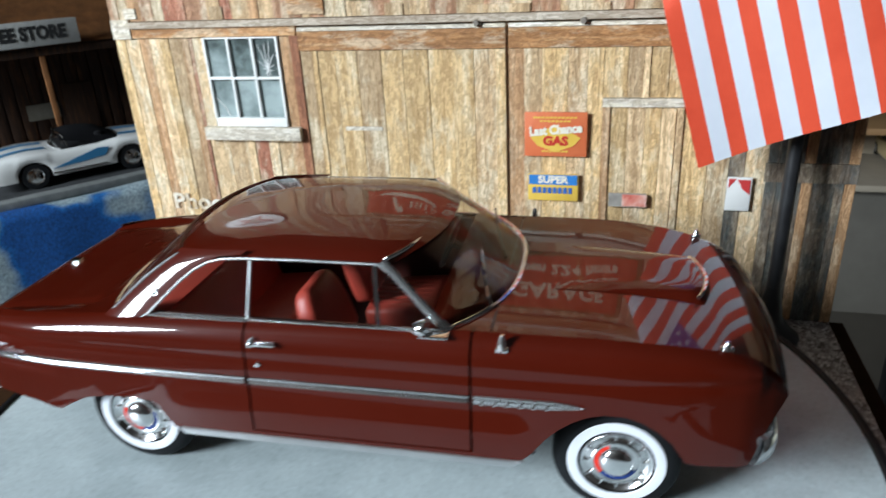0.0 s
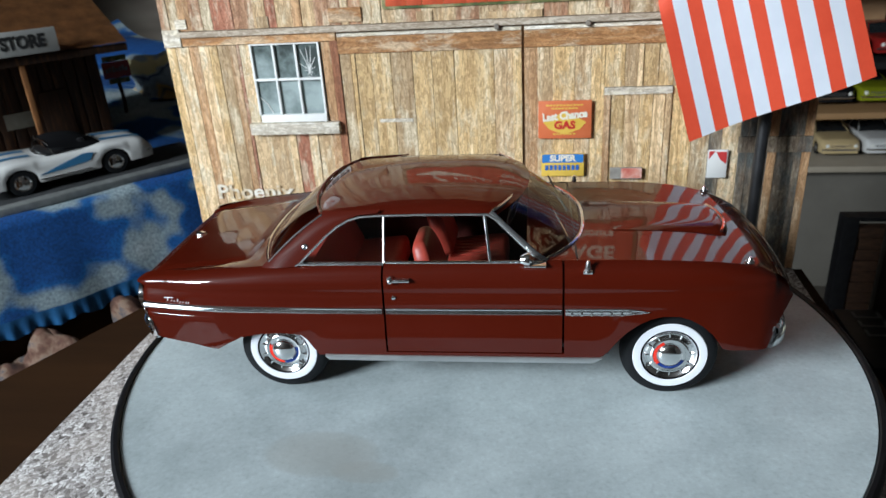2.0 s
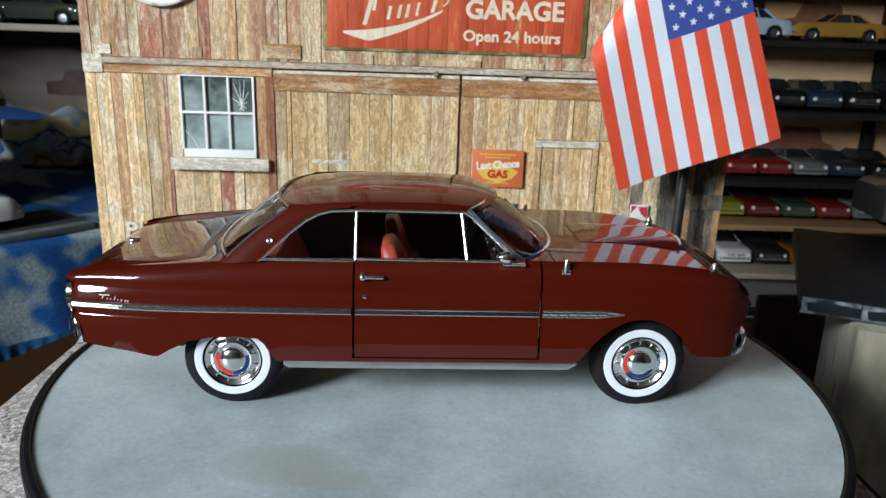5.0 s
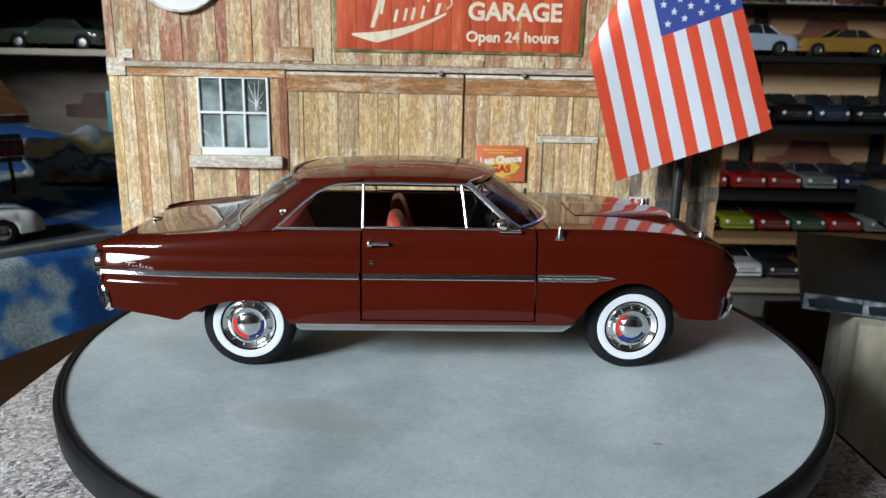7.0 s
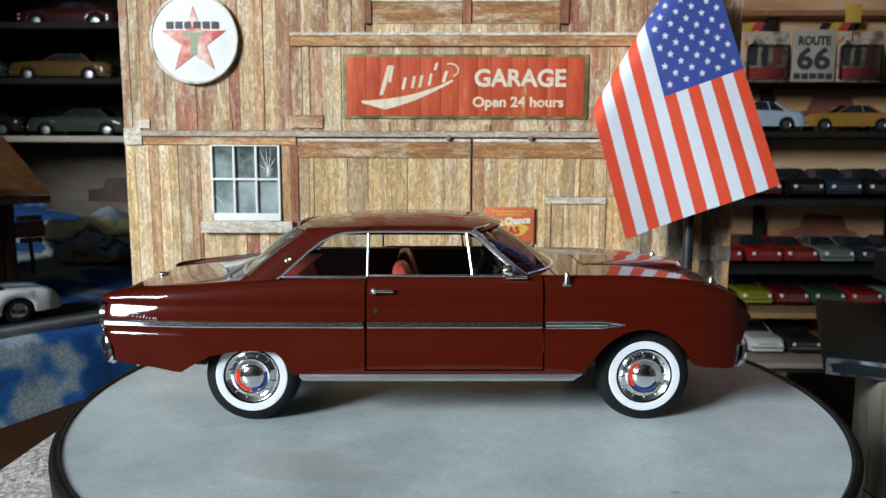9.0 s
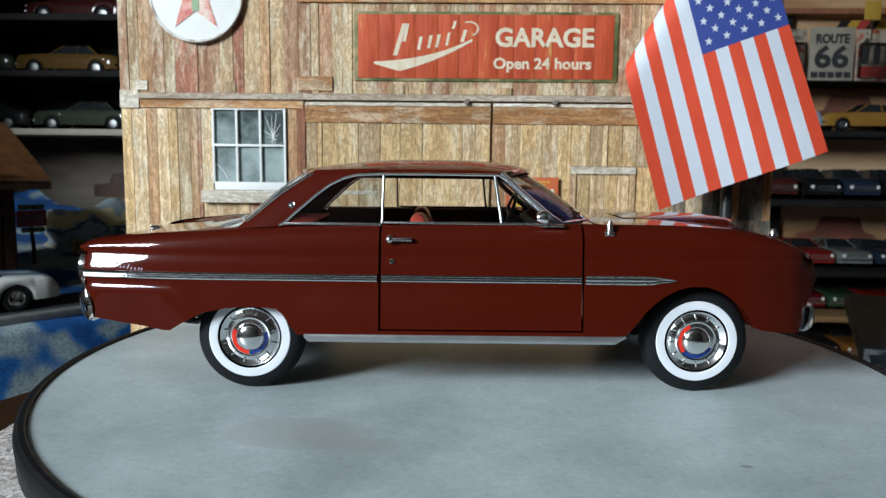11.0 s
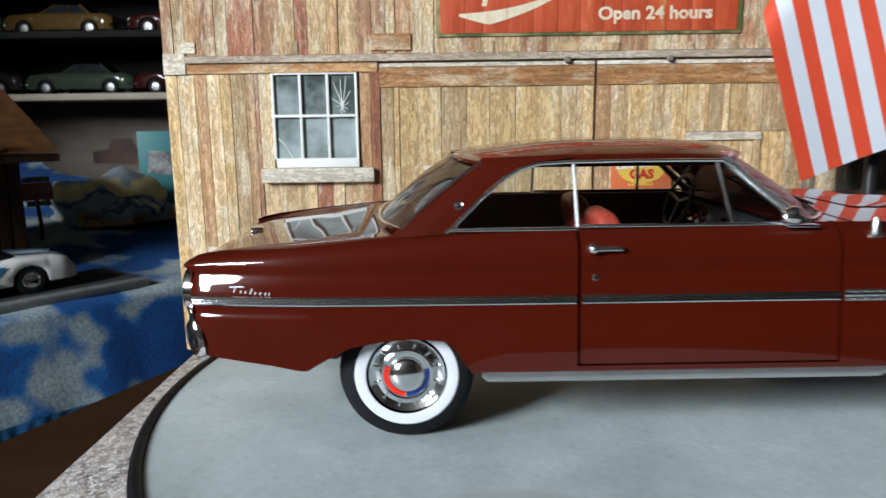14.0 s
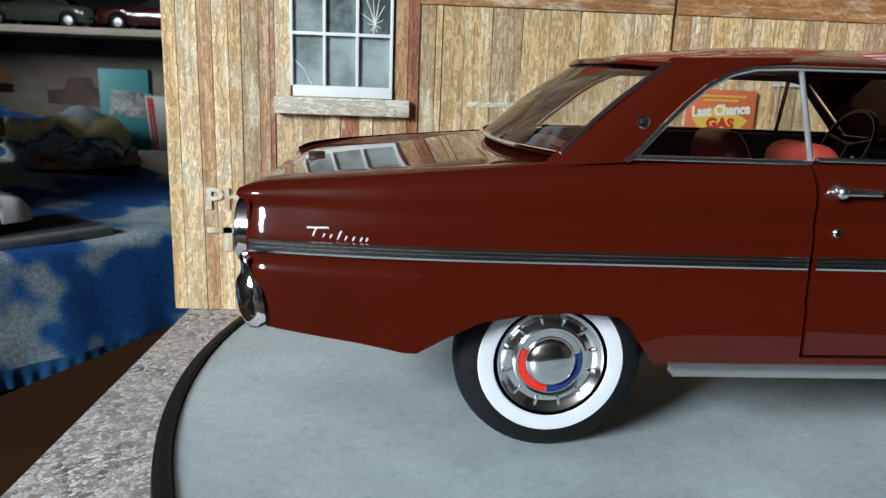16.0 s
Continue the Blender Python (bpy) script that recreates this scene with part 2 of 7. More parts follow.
box(bm, (-RX - 1, WIN[1], RZ0), (-RX, RY1, RZ1))
box(bm, (-RX - 1, WIN[0], RZ0), (-RX, WIN[1], WIN[2]))
box(bm, (-RX - 1, WIN[0], WIN[3]), (-RX, WIN[1], RZ1))
solid("wall_west", bm, PLASTER, "plain room wall with a window opening", "wall", "structure")
# unseen wall, added to keep the window light off the left shelves
bm = B()
box(bm, (-RX, 4.0, RZ0), (-25.4, 5.2, RZ1))
solid("wall_partition", bm, DIM, "plain partition wall beside the window", "wall", "structure")
w = thing("window_1", "white-framed window that lets the daylight in", "window", (-RX - 0.5, (WIN[0] + WIN[1]) / 2, (WIN[2] + WIN[3]) / 2), 0, "", "structure")
WHITE = noisy("white_paint", [(0.3, (0.72, 0.72, 0.7)), (0.7, (0.8, 0.8, 0.78))], 0.6, rough=0.5, bump=0.1, dist=0.0005)
hw, hh = (WIN[1] - WIN[0]) / 2, (WIN[3] - WIN[2]) / 2
bm = B()
for a, b in (((-0.3, -hw, -hh), (0.3, -hw + 0.8, hh)), ((-0.3, hw - 0.8, -hh), (0.3, hw, hh)), ((-0.3, -hw + 0.8, -hh), (0.3, hw - 0.8, -hh + 0.8)), ((-0.3, -hw + 0.8, hh - 0.8), (0.3, hw - 0.8, hh)), ((-0.25, -0.4, -hh + 0.8), (0.25, 0.4, hh - 0.8))):
    box(bm, a, b, 0.05)
part("window_frame", bm, WHITE, w)

# ---- the board, the turntable and the barn front ----
def gravel_mat():
    """Broken stones: cells of their own grey with dark joints."""
    m = mat("gravel_print", (0.4, 0.38, 0.36), 0.75)
    p = m.node_tree.nodes["Principled BSDF"]
    c = coords(m, 1.0)
    warp = node(m, "ShaderNodeTexNoise", Scale=9.0, Detail=4.0)
    wire(m, c, "Vector", warp, "Vector")
    add = m.node_tree.nodes.new("ShaderNodeMix")
    add.data_type = "VECTOR"
    add.inputs["Factor"].default_value = 0.1
    m.node_tree.links.new(c.outputs["Vector"], add.inputs[4])
    m.node_tree.links.new(warp.outputs["Color"], add.inputs[5])
    v = node(m, "ShaderNodeTexVoronoi", Scale=36.0)
    e = node(m, "ShaderNodeTexVoronoi", Scale=36.0)
    e.feature = "DISTANCE_TO_EDGE"
    for q in (v, e):
        m.node_tree.links.new(add.outputs[1], q.inputs["Vector"])
    r = ramp(m, [(0.14, (0.10, 0.085, 0.08)), (0.38, (0.36, 0.33, 0.32)), (0.6, (0.58, 0.55, 0.54)), (0.9, (0.80, 0.79, 0.78))])
    m.node_tree.links.new(v.outputs["Color"], r.inputs["Fac"])
    j = ramp(m, [(0.0, (0.36, 0.33, 0.31)), (0.14, (1, 1, 1))])
    wire(m, e, "Distance", j, "Fac")
    mul = m.node_tree.nodes.new("ShaderNodeMix")
    mul.data_type, mul.blend_type = "RGBA", "MULTIPLY"
    mul.inputs["Factor"].default_value = 1.0
    m.node_tree.links.new(r.outputs["Color"], mul.inputs["A"])
    m.node_tree.links.new(j.outputs["Color"], mul.inputs["B"])
    sand = node(m, "ShaderNodeTexNoise", Scale=1.6, Detail=7.0, Roughness=0.65)
    wire(m, c, "Vector", sand, "Vector")
    much = ramp(m, [(0.44, (0.05, 0.05, 0.05)), (0.56, (0.4, 0.4, 0.4))])
    wire(m, sand, "Fac", much, "Fac")
    mix = m.node_tree.nodes.new("ShaderNodeMix")
    mix.data_type = "RGBA"
    m.node_tree.links.new(much.outputs["Color"], mix.inputs["Factor"])
    m.node_tree.links.new(mul.outputs["Result"], mix.inputs["A"])
    mix.inputs["B"].default_value = (0.50, 0.44, 0.40, 1)
    m.node_tree.links.new(mix.outputs["Result"], p.inputs["Base Color"])
    b = node(m, "ShaderNodeBump", Strength=0.3, Distance=0.0006)
    wire(m, e, "Distance", b, "Height")
    wire(m, b, "Normal", p, "Normal")
    return m


GRAVEL = gravel_mat()
WOODTOP = noisy("brown_wood", [(0.3, (0.018, 0.0075, 0.0025)), (0.7, (0.038, 0.016, 0.005))], 0.9, rough=0.85, stretch=(0.15, 1, 1), bump=0.15, dist=0.0006, Specular_IOR_Level=0.1)
DISC = noisy("grey_disc", [(0.34, (0.335, 0.385, 0.392)), (0.44, (0.395, 0.45, 0.46)), (0.53, (0.445, 0.505, 0.515)), (0.65, (0.515, 0.58, 0.588))], 1.1, rough=0.42, detail=11, bump=0.04, bump_scale=60, dist=0.0003, rough_spread=0.12)


def stain(m, x, y, rx, ry, tone):
    """One soft blotch of its own on a surface."""
    p = m.node_tree.nodes["Principled BSDF"]
    src = p.inputs["Base Color"].links[0].from_socket
    tc = node(m, "ShaderNodeTexCoord")
    mp = node(m, "ShaderNodeMapping")
    mp.inputs["Location"].default_value = (-x / rx, -y / ry, 0)
    mp.inputs["Scale"].default_value = (1 / (rx * K), 1 / (ry * K), 0.0)
    g = m.node_tree.nodes.new("ShaderNodeTexGradient")
    g.gradient_type = "SPHERICAL"
    wire(m, tc, "Object", mp, "Vector")
    wire(m, mp, "Vector", g, "Vector")
    r = ramp(m, [(0.02, (0, 0, 0)), (0.16, (0.42, 0.42, 0.42)), (0.55, (0.6, 0.6, 0.6))])
    wire(m, g, "Fac", r, "Fac")
    mix = m.node_tree.nodes.new("ShaderNodeMix")
    mix.data_type = "RGBA"
    m.node_tree.links.new(r.outputs["Color"], mix.inputs["Factor"])
    m.node_tree.links.new(src, mix.inputs["A"])
    mix.inputs["B"].default_value = (*tone, 1)
    m.node_tree.links.new(mix.outputs["Result"], p.inputs["Base Color"])


def speckle(m, scale, stops, factor):
    """Fine specks over a surface, by multiplying."""
    p = m.node_tree.nodes["Principled BSDF"]
    src = p.inputs["Base Color"].links[0].from_socket
    c = coords(m, scale)
    n = node(m, "ShaderNodeTexNoise", Detail=4.0, Scale=1.0, Roughness=0.7)
    wire(m, c, "Vector", n, "Vector")
    r = ramp(m, stops)
    wire(m, n, "Fac", r, "Fac")
    mul = m.node_tree.nodes.new("ShaderNodeMix")
    mul.data_type, mul.blend_type = "RGBA", "MULTIPLY"
    mul.inputs["Factor"].default_value = factor
    m.node_tree.links.new(src, mul.inputs["A"])
    m.node_tree.links.new(r.outputs["Color"], mul.inputs["B"])
    m.node_tree.links.new(mul.outputs["Result"], p.inputs["Base Color"])


speckle(DISC, 30, [(0.34, (0.70, 0.71, 0.72)), (0.44, (0.94, 0.94, 0.94)), (0.56, (1.02, 1.02, 1.02)), (0.66, (1.2, 1.21, 1.21))], 0.45)
speckle(DISC, 3.2, [(0.27, (0.45, 0.46, 0.45)), (0.31, (0.96, 0.97, 0.97)), (0.5, (1.0, 1.0, 1.0)), (0.68, (1.08, 1.09, 1.09))], 0.35)
stain(DISC, -0.95, -1.45, 0.42, 0.24, (0.34, 0.35, 0.33))
stain(DISC, -0.62, -1.60, 0.24, 0.11, (0.34, 0.35, 0.33))
stain(DISC, 1.25, -1.75, 0.035, 0.02, (0.16, 0.16, 0.15))

bm = B()
box(bm, (-3.86, -3.3, -0.98), (3.38, 3.1, -0.82), 0.01)
solid("base_board", bm, GRAVEL, "board printed with pale grey gravel under the turntable", "base board")
TABLE = thing("table", "dark brown wooden table under the display", "table", (0, 0, 0))
bm = B()
prism(bm, [(-7.6, -5.2), (-3.9, 3.3), (3.6, 3.3), (3.6, -9.0), (-8.0, -9.0)], lambda u, v, w: (u, v, -0.983 - w), 0.32)
part("tabletop", bm, WOODTOP, TABLE, smooth=0)
for x in (-3.4, 3.0):
    for y in (-8.3, 2.7):
        bm = B()
        box(bm, (x - 0.5, y - 0.5, RZ0), (x + 0.5, y + 0.5, -1.302), 0.05)
        part("leg", bm, WOODTOP, TABLE)

RIMBLACK = noisy("rim_rubber", [(0.3, (0.005, 0.005, 0.006)), (0.7, (0.01, 0.01, 0.011))], 4, rough=0.5, bump=0.1, dist=0.0003, Specular_IOR_Level=0.2)
TT = thing("turntable", "round grey display turntable with a black rim", "turntable", (0.03, -0.13, 0))
bm = B()
lathe(bm, [(0, -0.04), (2.80, -0.04), (2.80, -0.004), (2.796, 0.0), (0, 0.0)], 160, "z")
part("platter", bm, DISC, TT, "pale grey round platter with faint stains")
bm = B()
lathe(bm, [(2.803, -0.05), (2.803, 0.006), (2.815, 0.018), (2.84, 0.018), (2.862, 0.0), (2.868, -0.03), (2.86, -0.16), (2.80, -0.24), (2.7, -0.26)], 160, "z")
part("rim", bm, RIMBLACK, TT, "black rubber rim")
bm = B()
lathe(bm, [(0, -0.81), (2.4, -0.81), (2.42, -0.80), (2.42, -0.25), (0, -0.25)], 96, "z")
part("pedestal", bm, BLACK, TT)


def wood(name, dark, mid, pale, grain=(9, 9, 0.55), scale=1.5, peel=0.0, stain_tone=None):
    m = noisy(name, [(0.22, [(a + b) / 2 for a, b in zip(mid, dark)]), (0.38, [(2 * a + b) / 3 for a, b in zip(mid, dark)]), (0.50, mid), (0.60, [(2 * a + b) / 3 for a, b in zip(mid, pale)]), (0.74, pale)], scale, rough=0.72, detail=8, stretch=grain, bump=0.6, bump_scale=scale * 2.2, spread=0.18, dist=0.0009)
    p = m.node_tree.nodes["Principled BSDF"]
    lying = grain[0] < 1

    def over(fac, tone, src, blend="MIX"):
        mix = m.node_tree.nodes.new("ShaderNodeMix")
        mix.data_type, mix.blend_type = "RGBA", blend
        m.node_tree.links.new(src, mix.inputs["A"])
        if isinstance(fac, float):
            mix.inputs["Factor"].default_value = fac
        else:
            m.node_tree.links.new(fac, mix.inputs["Factor"])
        if isinstance(tone, tuple):
            mix.inputs["B"].default_value = (*tone, 1)
        else:
            m.node_tree.links.new(tone, mix.inputs["B"])
        return mix.outputs["Result"]

    col = p.inputs["Base Color"].links[0].from_socket
    # flaking paint in patches
    if peel:
        n = node(m, "ShaderNodeTexNoise", Detail=7.0, Scale=1.0, Roughness=0.7)
        wire(m, coords(m, 5.5, (0.35, 1, 1) if lying else (1, 1, 0.35)), "Vector", n, "Vector")
        r = ramp(m, [(0.50, (0, 0, 0)), (0.58, (peel, peel, peel))])
        wire(m, n, "Fac", r, "Fac")
        col = over(r.outputs["Color"], (0.66, 0.575, 0.42), col)
    if stain_tone:
        n = node(m, "ShaderNodeTexNoise", Detail=6.0, Scale=1.0, Roughness=0.65)
        wire(m, coords(m, 1.1, (1.6, 1, 0.7)), "Vector", n, "Vector")
        r = ramp(m, [(0.46, (0, 0, 0)), (0.56, (0.75, 0.75, 0.75))])
        wire(m, n, "Fac", r, "Fac")
        col = over(r.outputs["Color"], stain_tone, col)
    # fine raised grain: crooked fibres, each with a dark side and a pale side
    n = node(m, "ShaderNodeTexNoise", Detail=3.5, Scale=1.0, Roughness=0.6, Distortion=1.4)
    wire(m, coords(m, 18, (0.4, 1.3, 1.3) if lying else (1.3, 1.3, 0.4)), "Vector", n, "Vector")
    r = ramp(m, [(0.34, (0.62, 0.56, 0.48)), (0.43, (1.0, 0.98, 0.95)), (0.475, (0.36, 0.29, 0.21)), (0.51, (0.98, 0.97, 0.95)), (0.55, (1.6, 1.66, 1.75)), (0.61, (1.0, 1.0, 0.98)), (0.68, (1.45, 1.5, 1.55))])
    wire(m, n, "Fac", r, "Fac")
    col = over(0.6, r.outputs["Color"], col, "MULTIPLY")
    m.node_tree.links.new(col, p.inputs["Base Color"])
    old = p.inputs["Normal"].links[0].from_node
    b = node(m, "ShaderNodeBump", Strength=0.9, Distance=0.0007)
    wire(m, n, "Fac", b, "Height")
    wire(m, old, "Normal", b, "Normal")
    wire(m, b, "Normal", p, "Normal")
    return m


TAN = wood("tan_planks", (0.306, 0.169, 0.0649), (0.592, 0.396, 0.186), (0.755, 0.579, 0.349), peel=0.4)
RUST = wood("rusty_planks", (0.184, 0.0598, 0.0286), (0.408, 0.217, 0.119), (0.653, 0.482, 0.329), peel=0.55)
RED = wood("red_stained_planks", (0.173, 0.0483, 0.0248), (0.347, 0.135, 0.0764), (0.561, 0.367, 0.248), peel=0.5)
DUN = wood("dun_planks", (0.224, 0.125, 0.0592), (0.49, 0.333, 0.181), (0.714, 0.56, 0.372), peel=0.55)
PALE = wood("pale_planks", (0.306, 0.179, 0.0859), (0.632, 0.449, 0.253), (0.785, 0.637, 0.449), peel=0.7)
GREY = wood("aged_planks", (0.060, 0.042, 0.030), (0.170, 0.125, 0.088), (0.36, 0.28, 0.20), peel=0.25, stain_tone=(0.055, 0.075, 0.078))
BEAM = wood("beam_wood", (0.153, 0.054, 0.0172), (0.398, 0.188, 0.0669), (0.653, 0.434, 0.229), grain=(0.5, 9, 9), peel=0.4)
POST = wood("brown_posts", (0.153, 0.0502, 0.0229), (0.286, 0.111, 0.0525), (0.428, 0.217, 0.115))
BROWN = wood("tan_posts", (0.204, 0.0917, 0.0382), (0.428, 0.241, 0.115), (0.612, 0.425, 0.258), peel=0.25)
BACKING = noisy("dark_backing", [(0.3, (0.2, 0.13, 0.07)), (0.7, (0.3, 0.2, 0.12))], 3, rough=0.9)
PALEWOOD = wood("whitewashed_wood", (0.46, 0.38, 0.29), (0.66, 0.59, 0.49), (0.78, 0.74, 0.66), grain=(0.6, 9, 9), peel=0.5)

BY = 2.985
BXL, BXR = -3.975, 3.38
bm = B()
box(bm, (BXL, BY + 0.0205, -0.82), (BXR, BY + 0.12, 5.4), 0.004)
WALL = solid("barn_wall", bm, BACKING, "tall barn front of weathered brown planks as a backdrop", "backdrop")


def board(x0, x1, z0, z1, material, proud=0.0, name="plank", tilt=0.0, label=""):
    bm = B()
    y0 = BY - proud
    c = 0.003
    a = [(x0, BY + 0.02), (x0, y0 + c), (x0 + c, y0), (x1 - c, y0), (x1, y0 + c), (x1, BY + 0.02)]
    low = [bm.verts.new((x + random.uniform(-0.004, 0.004), y, z0)) for x, y in a]
    top = [bm.verts.new((x + random.uniform(-0.004, 0.004), y, z1)) for x, y in a]
    bm.faces.new(low)
    bm.faces.new(top)
    for i in range(6):
        j = (i + 1) % 6
        bm.faces.new([low[i], low[j], top[j], top[i]])
    bmesh.ops.translate(bm, vec=(-(x0 + x1) / 2, 0, -(z0 + z1) / 2), verts=bm.verts)
    return part(name, bm, material, WALL, label, smooth=0, at=Matrix.Translation(((x0 + x1) / 2 * K, 0, (z0 + z1) / 2 * K)))


def row_of(edges, mats, z0, z1, proud=(0.0, 0.014), gap=0.0035):
    """Planks between given edges; mats: one letter for each."""
    kinds = dict(t=TAN, r=RUST, d=RED, u=DUN, p=PALE, g=GREY, b=BROWN)
    for x0, x1, k in zip(edges, edges[1:], mats):
        narrow = x1 - x0 < 0.115
        board(x0, x1 - gap, z0, z1, kinds[k], random.uniform(0.010, 0.014) if narrow else random.uniform(*proud) * 0.6, "batten" if narrow else "plank")


# lower storey, left of the doors
row_of([BXL, -3.86, -3.69, -3.57, -3.44, -3.335, -3.19, -3.10, -3.062], "tpbptubd", -0.81, 1.99)
row_of([-3.06, -2.84, -2.62, -2.52, -2.36, -2.25, -2.07], "pupdpu", -0.81, 0.93, (0.0, 0.01))
board(-3.06, -2.937, 1.075, 1.99, PALE, 0.013, "trim")
board(-2.07, -1.965, -0.81, 1.99, BROWN, 0.013, "post")
board(-1.963, -1.875, -0.81, 2.0, POST, 0.018, "post")
# left door leaf
row_of([-1.87, -1.735, -1.685, -1.50, -1.27, -1.02, -0.80, -0.54, -0.30, -0.09, 0.12, 0.215], "utttuttttut", -0.81, 1.845, (0.0, 0.01))
board(-1.87, 0.215, 1.85, 2.035, BEAM, 0.018, "beam")
board(-1.87, 0.215, 2.04, 2.075, PALEWOOD, 0.024, "beam_cap")
board(-1.46, -1.06, 1.045, 1.085, PALEWOOD, 0.013, "ledge")
# right door leaf
row_of([0.245, 0.39, 0.56, 0.80, 0.98, 1.125], "butut", -0.81, 1.845, (0.0, 0.01))
row_of([1.125, 1.34, 1.475, 1.535, 1.70, 1.86, 2.10, 2.29], "tupttut", 1.39, 1.845, (0.0, 0.01))
row_of([1.86, 2.10, 2.29], "tu", -0.81, 1.385, (0.0, 0.01))
row_of([1.20, 1.36, 1.52, 1.66, 1.79], "tutp", -0.81, 1.30, (0.0, 0.004))
board(0.245, 2.70, 1.85, 2.035, BEAM, 0.018, "beam")
board(0.245, 2.70, 2.04, 2.075, PALEWOOD, 0.024, "beam_cap")
# hatch in the right leaf
board(1.125, 1.855, 1.305, 1.385, PALEWOOD, 0.027, "hatch_frame", label="whitewashed hatch frame")
board(1.125, 1.195, -0.80, 1.30, BROWN, 0.018, "hatch_frame")
board(1.795, 1.855, -0.80, 1.30, DUN, 0.018, "hatch_frame")
# dark boards at the far end
row_of([2.29, 2.43, 2.62, 2.72, 2.93, 3.02, 3.21, 3.29, BXR], "gpggbggb", -0.81, 1.845)
board(2.70, BXR, 1.85, 2.075, BEAM, 0.018, "beam")
board(2.60, BXR, 0.62, 0.80, GREY, 0.027, "beam")
# rail and the boards that carry it
RAILWOOD = wood("rail_wood", (0.28, 0.21, 0.15), (0.46, 0.37, 0.28), (0.60, 0.52, 0.42), grain=(0.5, 9, 9))
board(-3.755, BXR, 2.098, 2.163, RAILWOOD, 0.045, "rail", label="weathered grey door rail")
for x0, x1, z0, z1 in ((-2.80, -2.66, 2.17, 2.295), (-0.94, -0.76, 2.17, 2.28), (-0.13, 0.44, 2.17, 2.245), (1.0, 1.16, 2.17, 2.235)):
    board(x0, x1, z0, z1, DUN, 0.018, "bracket")
board(BXL, -3.76, 1.995, 2.19, PALEWOOD, 0.030, "bracket")
board(-3.80, -3.66, 2.195, 2.30, PALEWOOD, 0.018, "bracket")
board(-3.757, -1.89, 2.0, 2.093, BEAM, 0.018, "beam")
# small iron rollers on the rail
IRON = noisy("roller_iron", [(0.3, (0.10, 0.085, 0.07)), (0.7, (0.32, 0.28, 0.23))], 5, rough=0.6, bump=0.3)
for x in (-0.05, 0.93):
    bm = B()
    lathe(bm, [(0.0, -0.02), (0.022, -0.02), (0.03, -0.008), (0.034, 0.012), (0.03, 0.03)], 16, "y")
    part("roller", bm, IRON, WALL, "small iron roller", at=Matrix.Translation((x * K, (BY - 0.05) * K, 2.085 * K)))
# upper storey
row_of([BXL, -3.87, -3.75, -3.60, -3.46, -3.335, -3.08, -2.83, -2.68, -2.56, -2.37, -2.26, -2.10, -1.94], "rubrudrudubur", 2.17, 5.38)
row_of([-1.94, -1.80, -1.71, -1.57, -1.44, -1.335], "rurup", 2.17, 3.155)
board(-1.94, -1.56, 2.20, 2.355, BEAM, 0.027, "beam")
row_of([-1.335, -1.10, -0.88, -0.70, -0.50, -0.24, 0.02, 0.26, 0.46, 0.72, 0.92, 1.10, 1.36, 1.60], "uruurururuuru", 2.17, 3.155, (0.0, 0.008))
row_of([1.60, 1.75, 1.85, 2.0, 2.12, 2.27], "ruurd", 2.17, 3.155)
row_of([2.27, 2.42, 2.58, 2.76, 2.95, 3.16, BXR], "rrgrgr", 2.17, 5.38)
board(-1.935, 2.265, 3.16, 3.275, BEAM, 0.033, "beam")
board(-1.935, 2.265, 3.28, 3.315, PALEWOOD, 0.039, "beam_cap")
row_of([-1.94, -1.80, -1.64, -1.48, -1.35, -1.20, -1.05], "rururb", 3.32, 5.38)
row_of([1.36, 1.48, 1.62, 1.76, 1.90, 2.04, 2.27], "drurur", 3.32, 5.38)
row_of([-0.96, -0.80, -0.62, -0.45, -0.27, -0.10, 0.11, 0.20, 0.40, 0.58, 0.80, 1.02, 1.25], "uprupubpurur", 3.32, 3.415)
for x0, x1 in ((-0.96, 0.105), (0.215, 1.25)):
    board(x0, x1, 3.42, 3.665, BEAM, 0.007)
    board(x0, x1, 3.67, 3.72, PALEWOOD, 0.018, "beam_cap")
    for i in range(5):
        board(x0, x1, 3.725 + i * 0.33, 4.05 + i * 0.33, BEAM, 0.006)
board(0.11, 0.21, 3.42, 5.38, POST, 0.024, "post")
board(-1.05, -0.965, 3.42, 5.38, POST, 0.024, "post")
board(1.255, 1.355, 3.42, 5.38, POST, 0.024, "post")

# six-pane window
WINDOW = thing("barn_window", "white six-pane barn window with one cracked pane", "window", (-2.511, BY, 1.575))
PANE = noisy("window_pane", [(0.38, (0.06, 0.073, 0.07)), (0.47, (0.17, 0.21, 0.205)), (0.62, (0.33, 0.39, 0.385))], 1.6, rough=0.12, bump=0.05, rough_spread=0.05, dist=0.0003)
bm = B()
for a, b in (((-0.425, -0.03, -0.41), (-0.4, 0.03, 0.42)), ((0.395, -0.04, -0.41), (0.42, 0.03, 0.42)), ((-0.40, -0.03, 0.405), (0.395, 0.03, 0.42)), ((-0.40, -0.05, -0.495), (0.42, 0.03, -0.405))):
    box(bm, a, b, 0.004)
part("window_frame", bm, WHITE, WINDOW)
for x in (-0.142, 0.127):
    bm = B()
    box(bm, (x - 0.0125, -0.035, -0.404), (x + 0.0125, 0.02, 0.404), 0.003)
    part("glazing_bar", bm, WHITE, WINDOW)
bm = B()
box(bm, (-0.399, -0.037, -0.004), (0.394, 0.02, 0.022), 0.003)
part("glazing_bar", bm, WHITE, WINDOW)
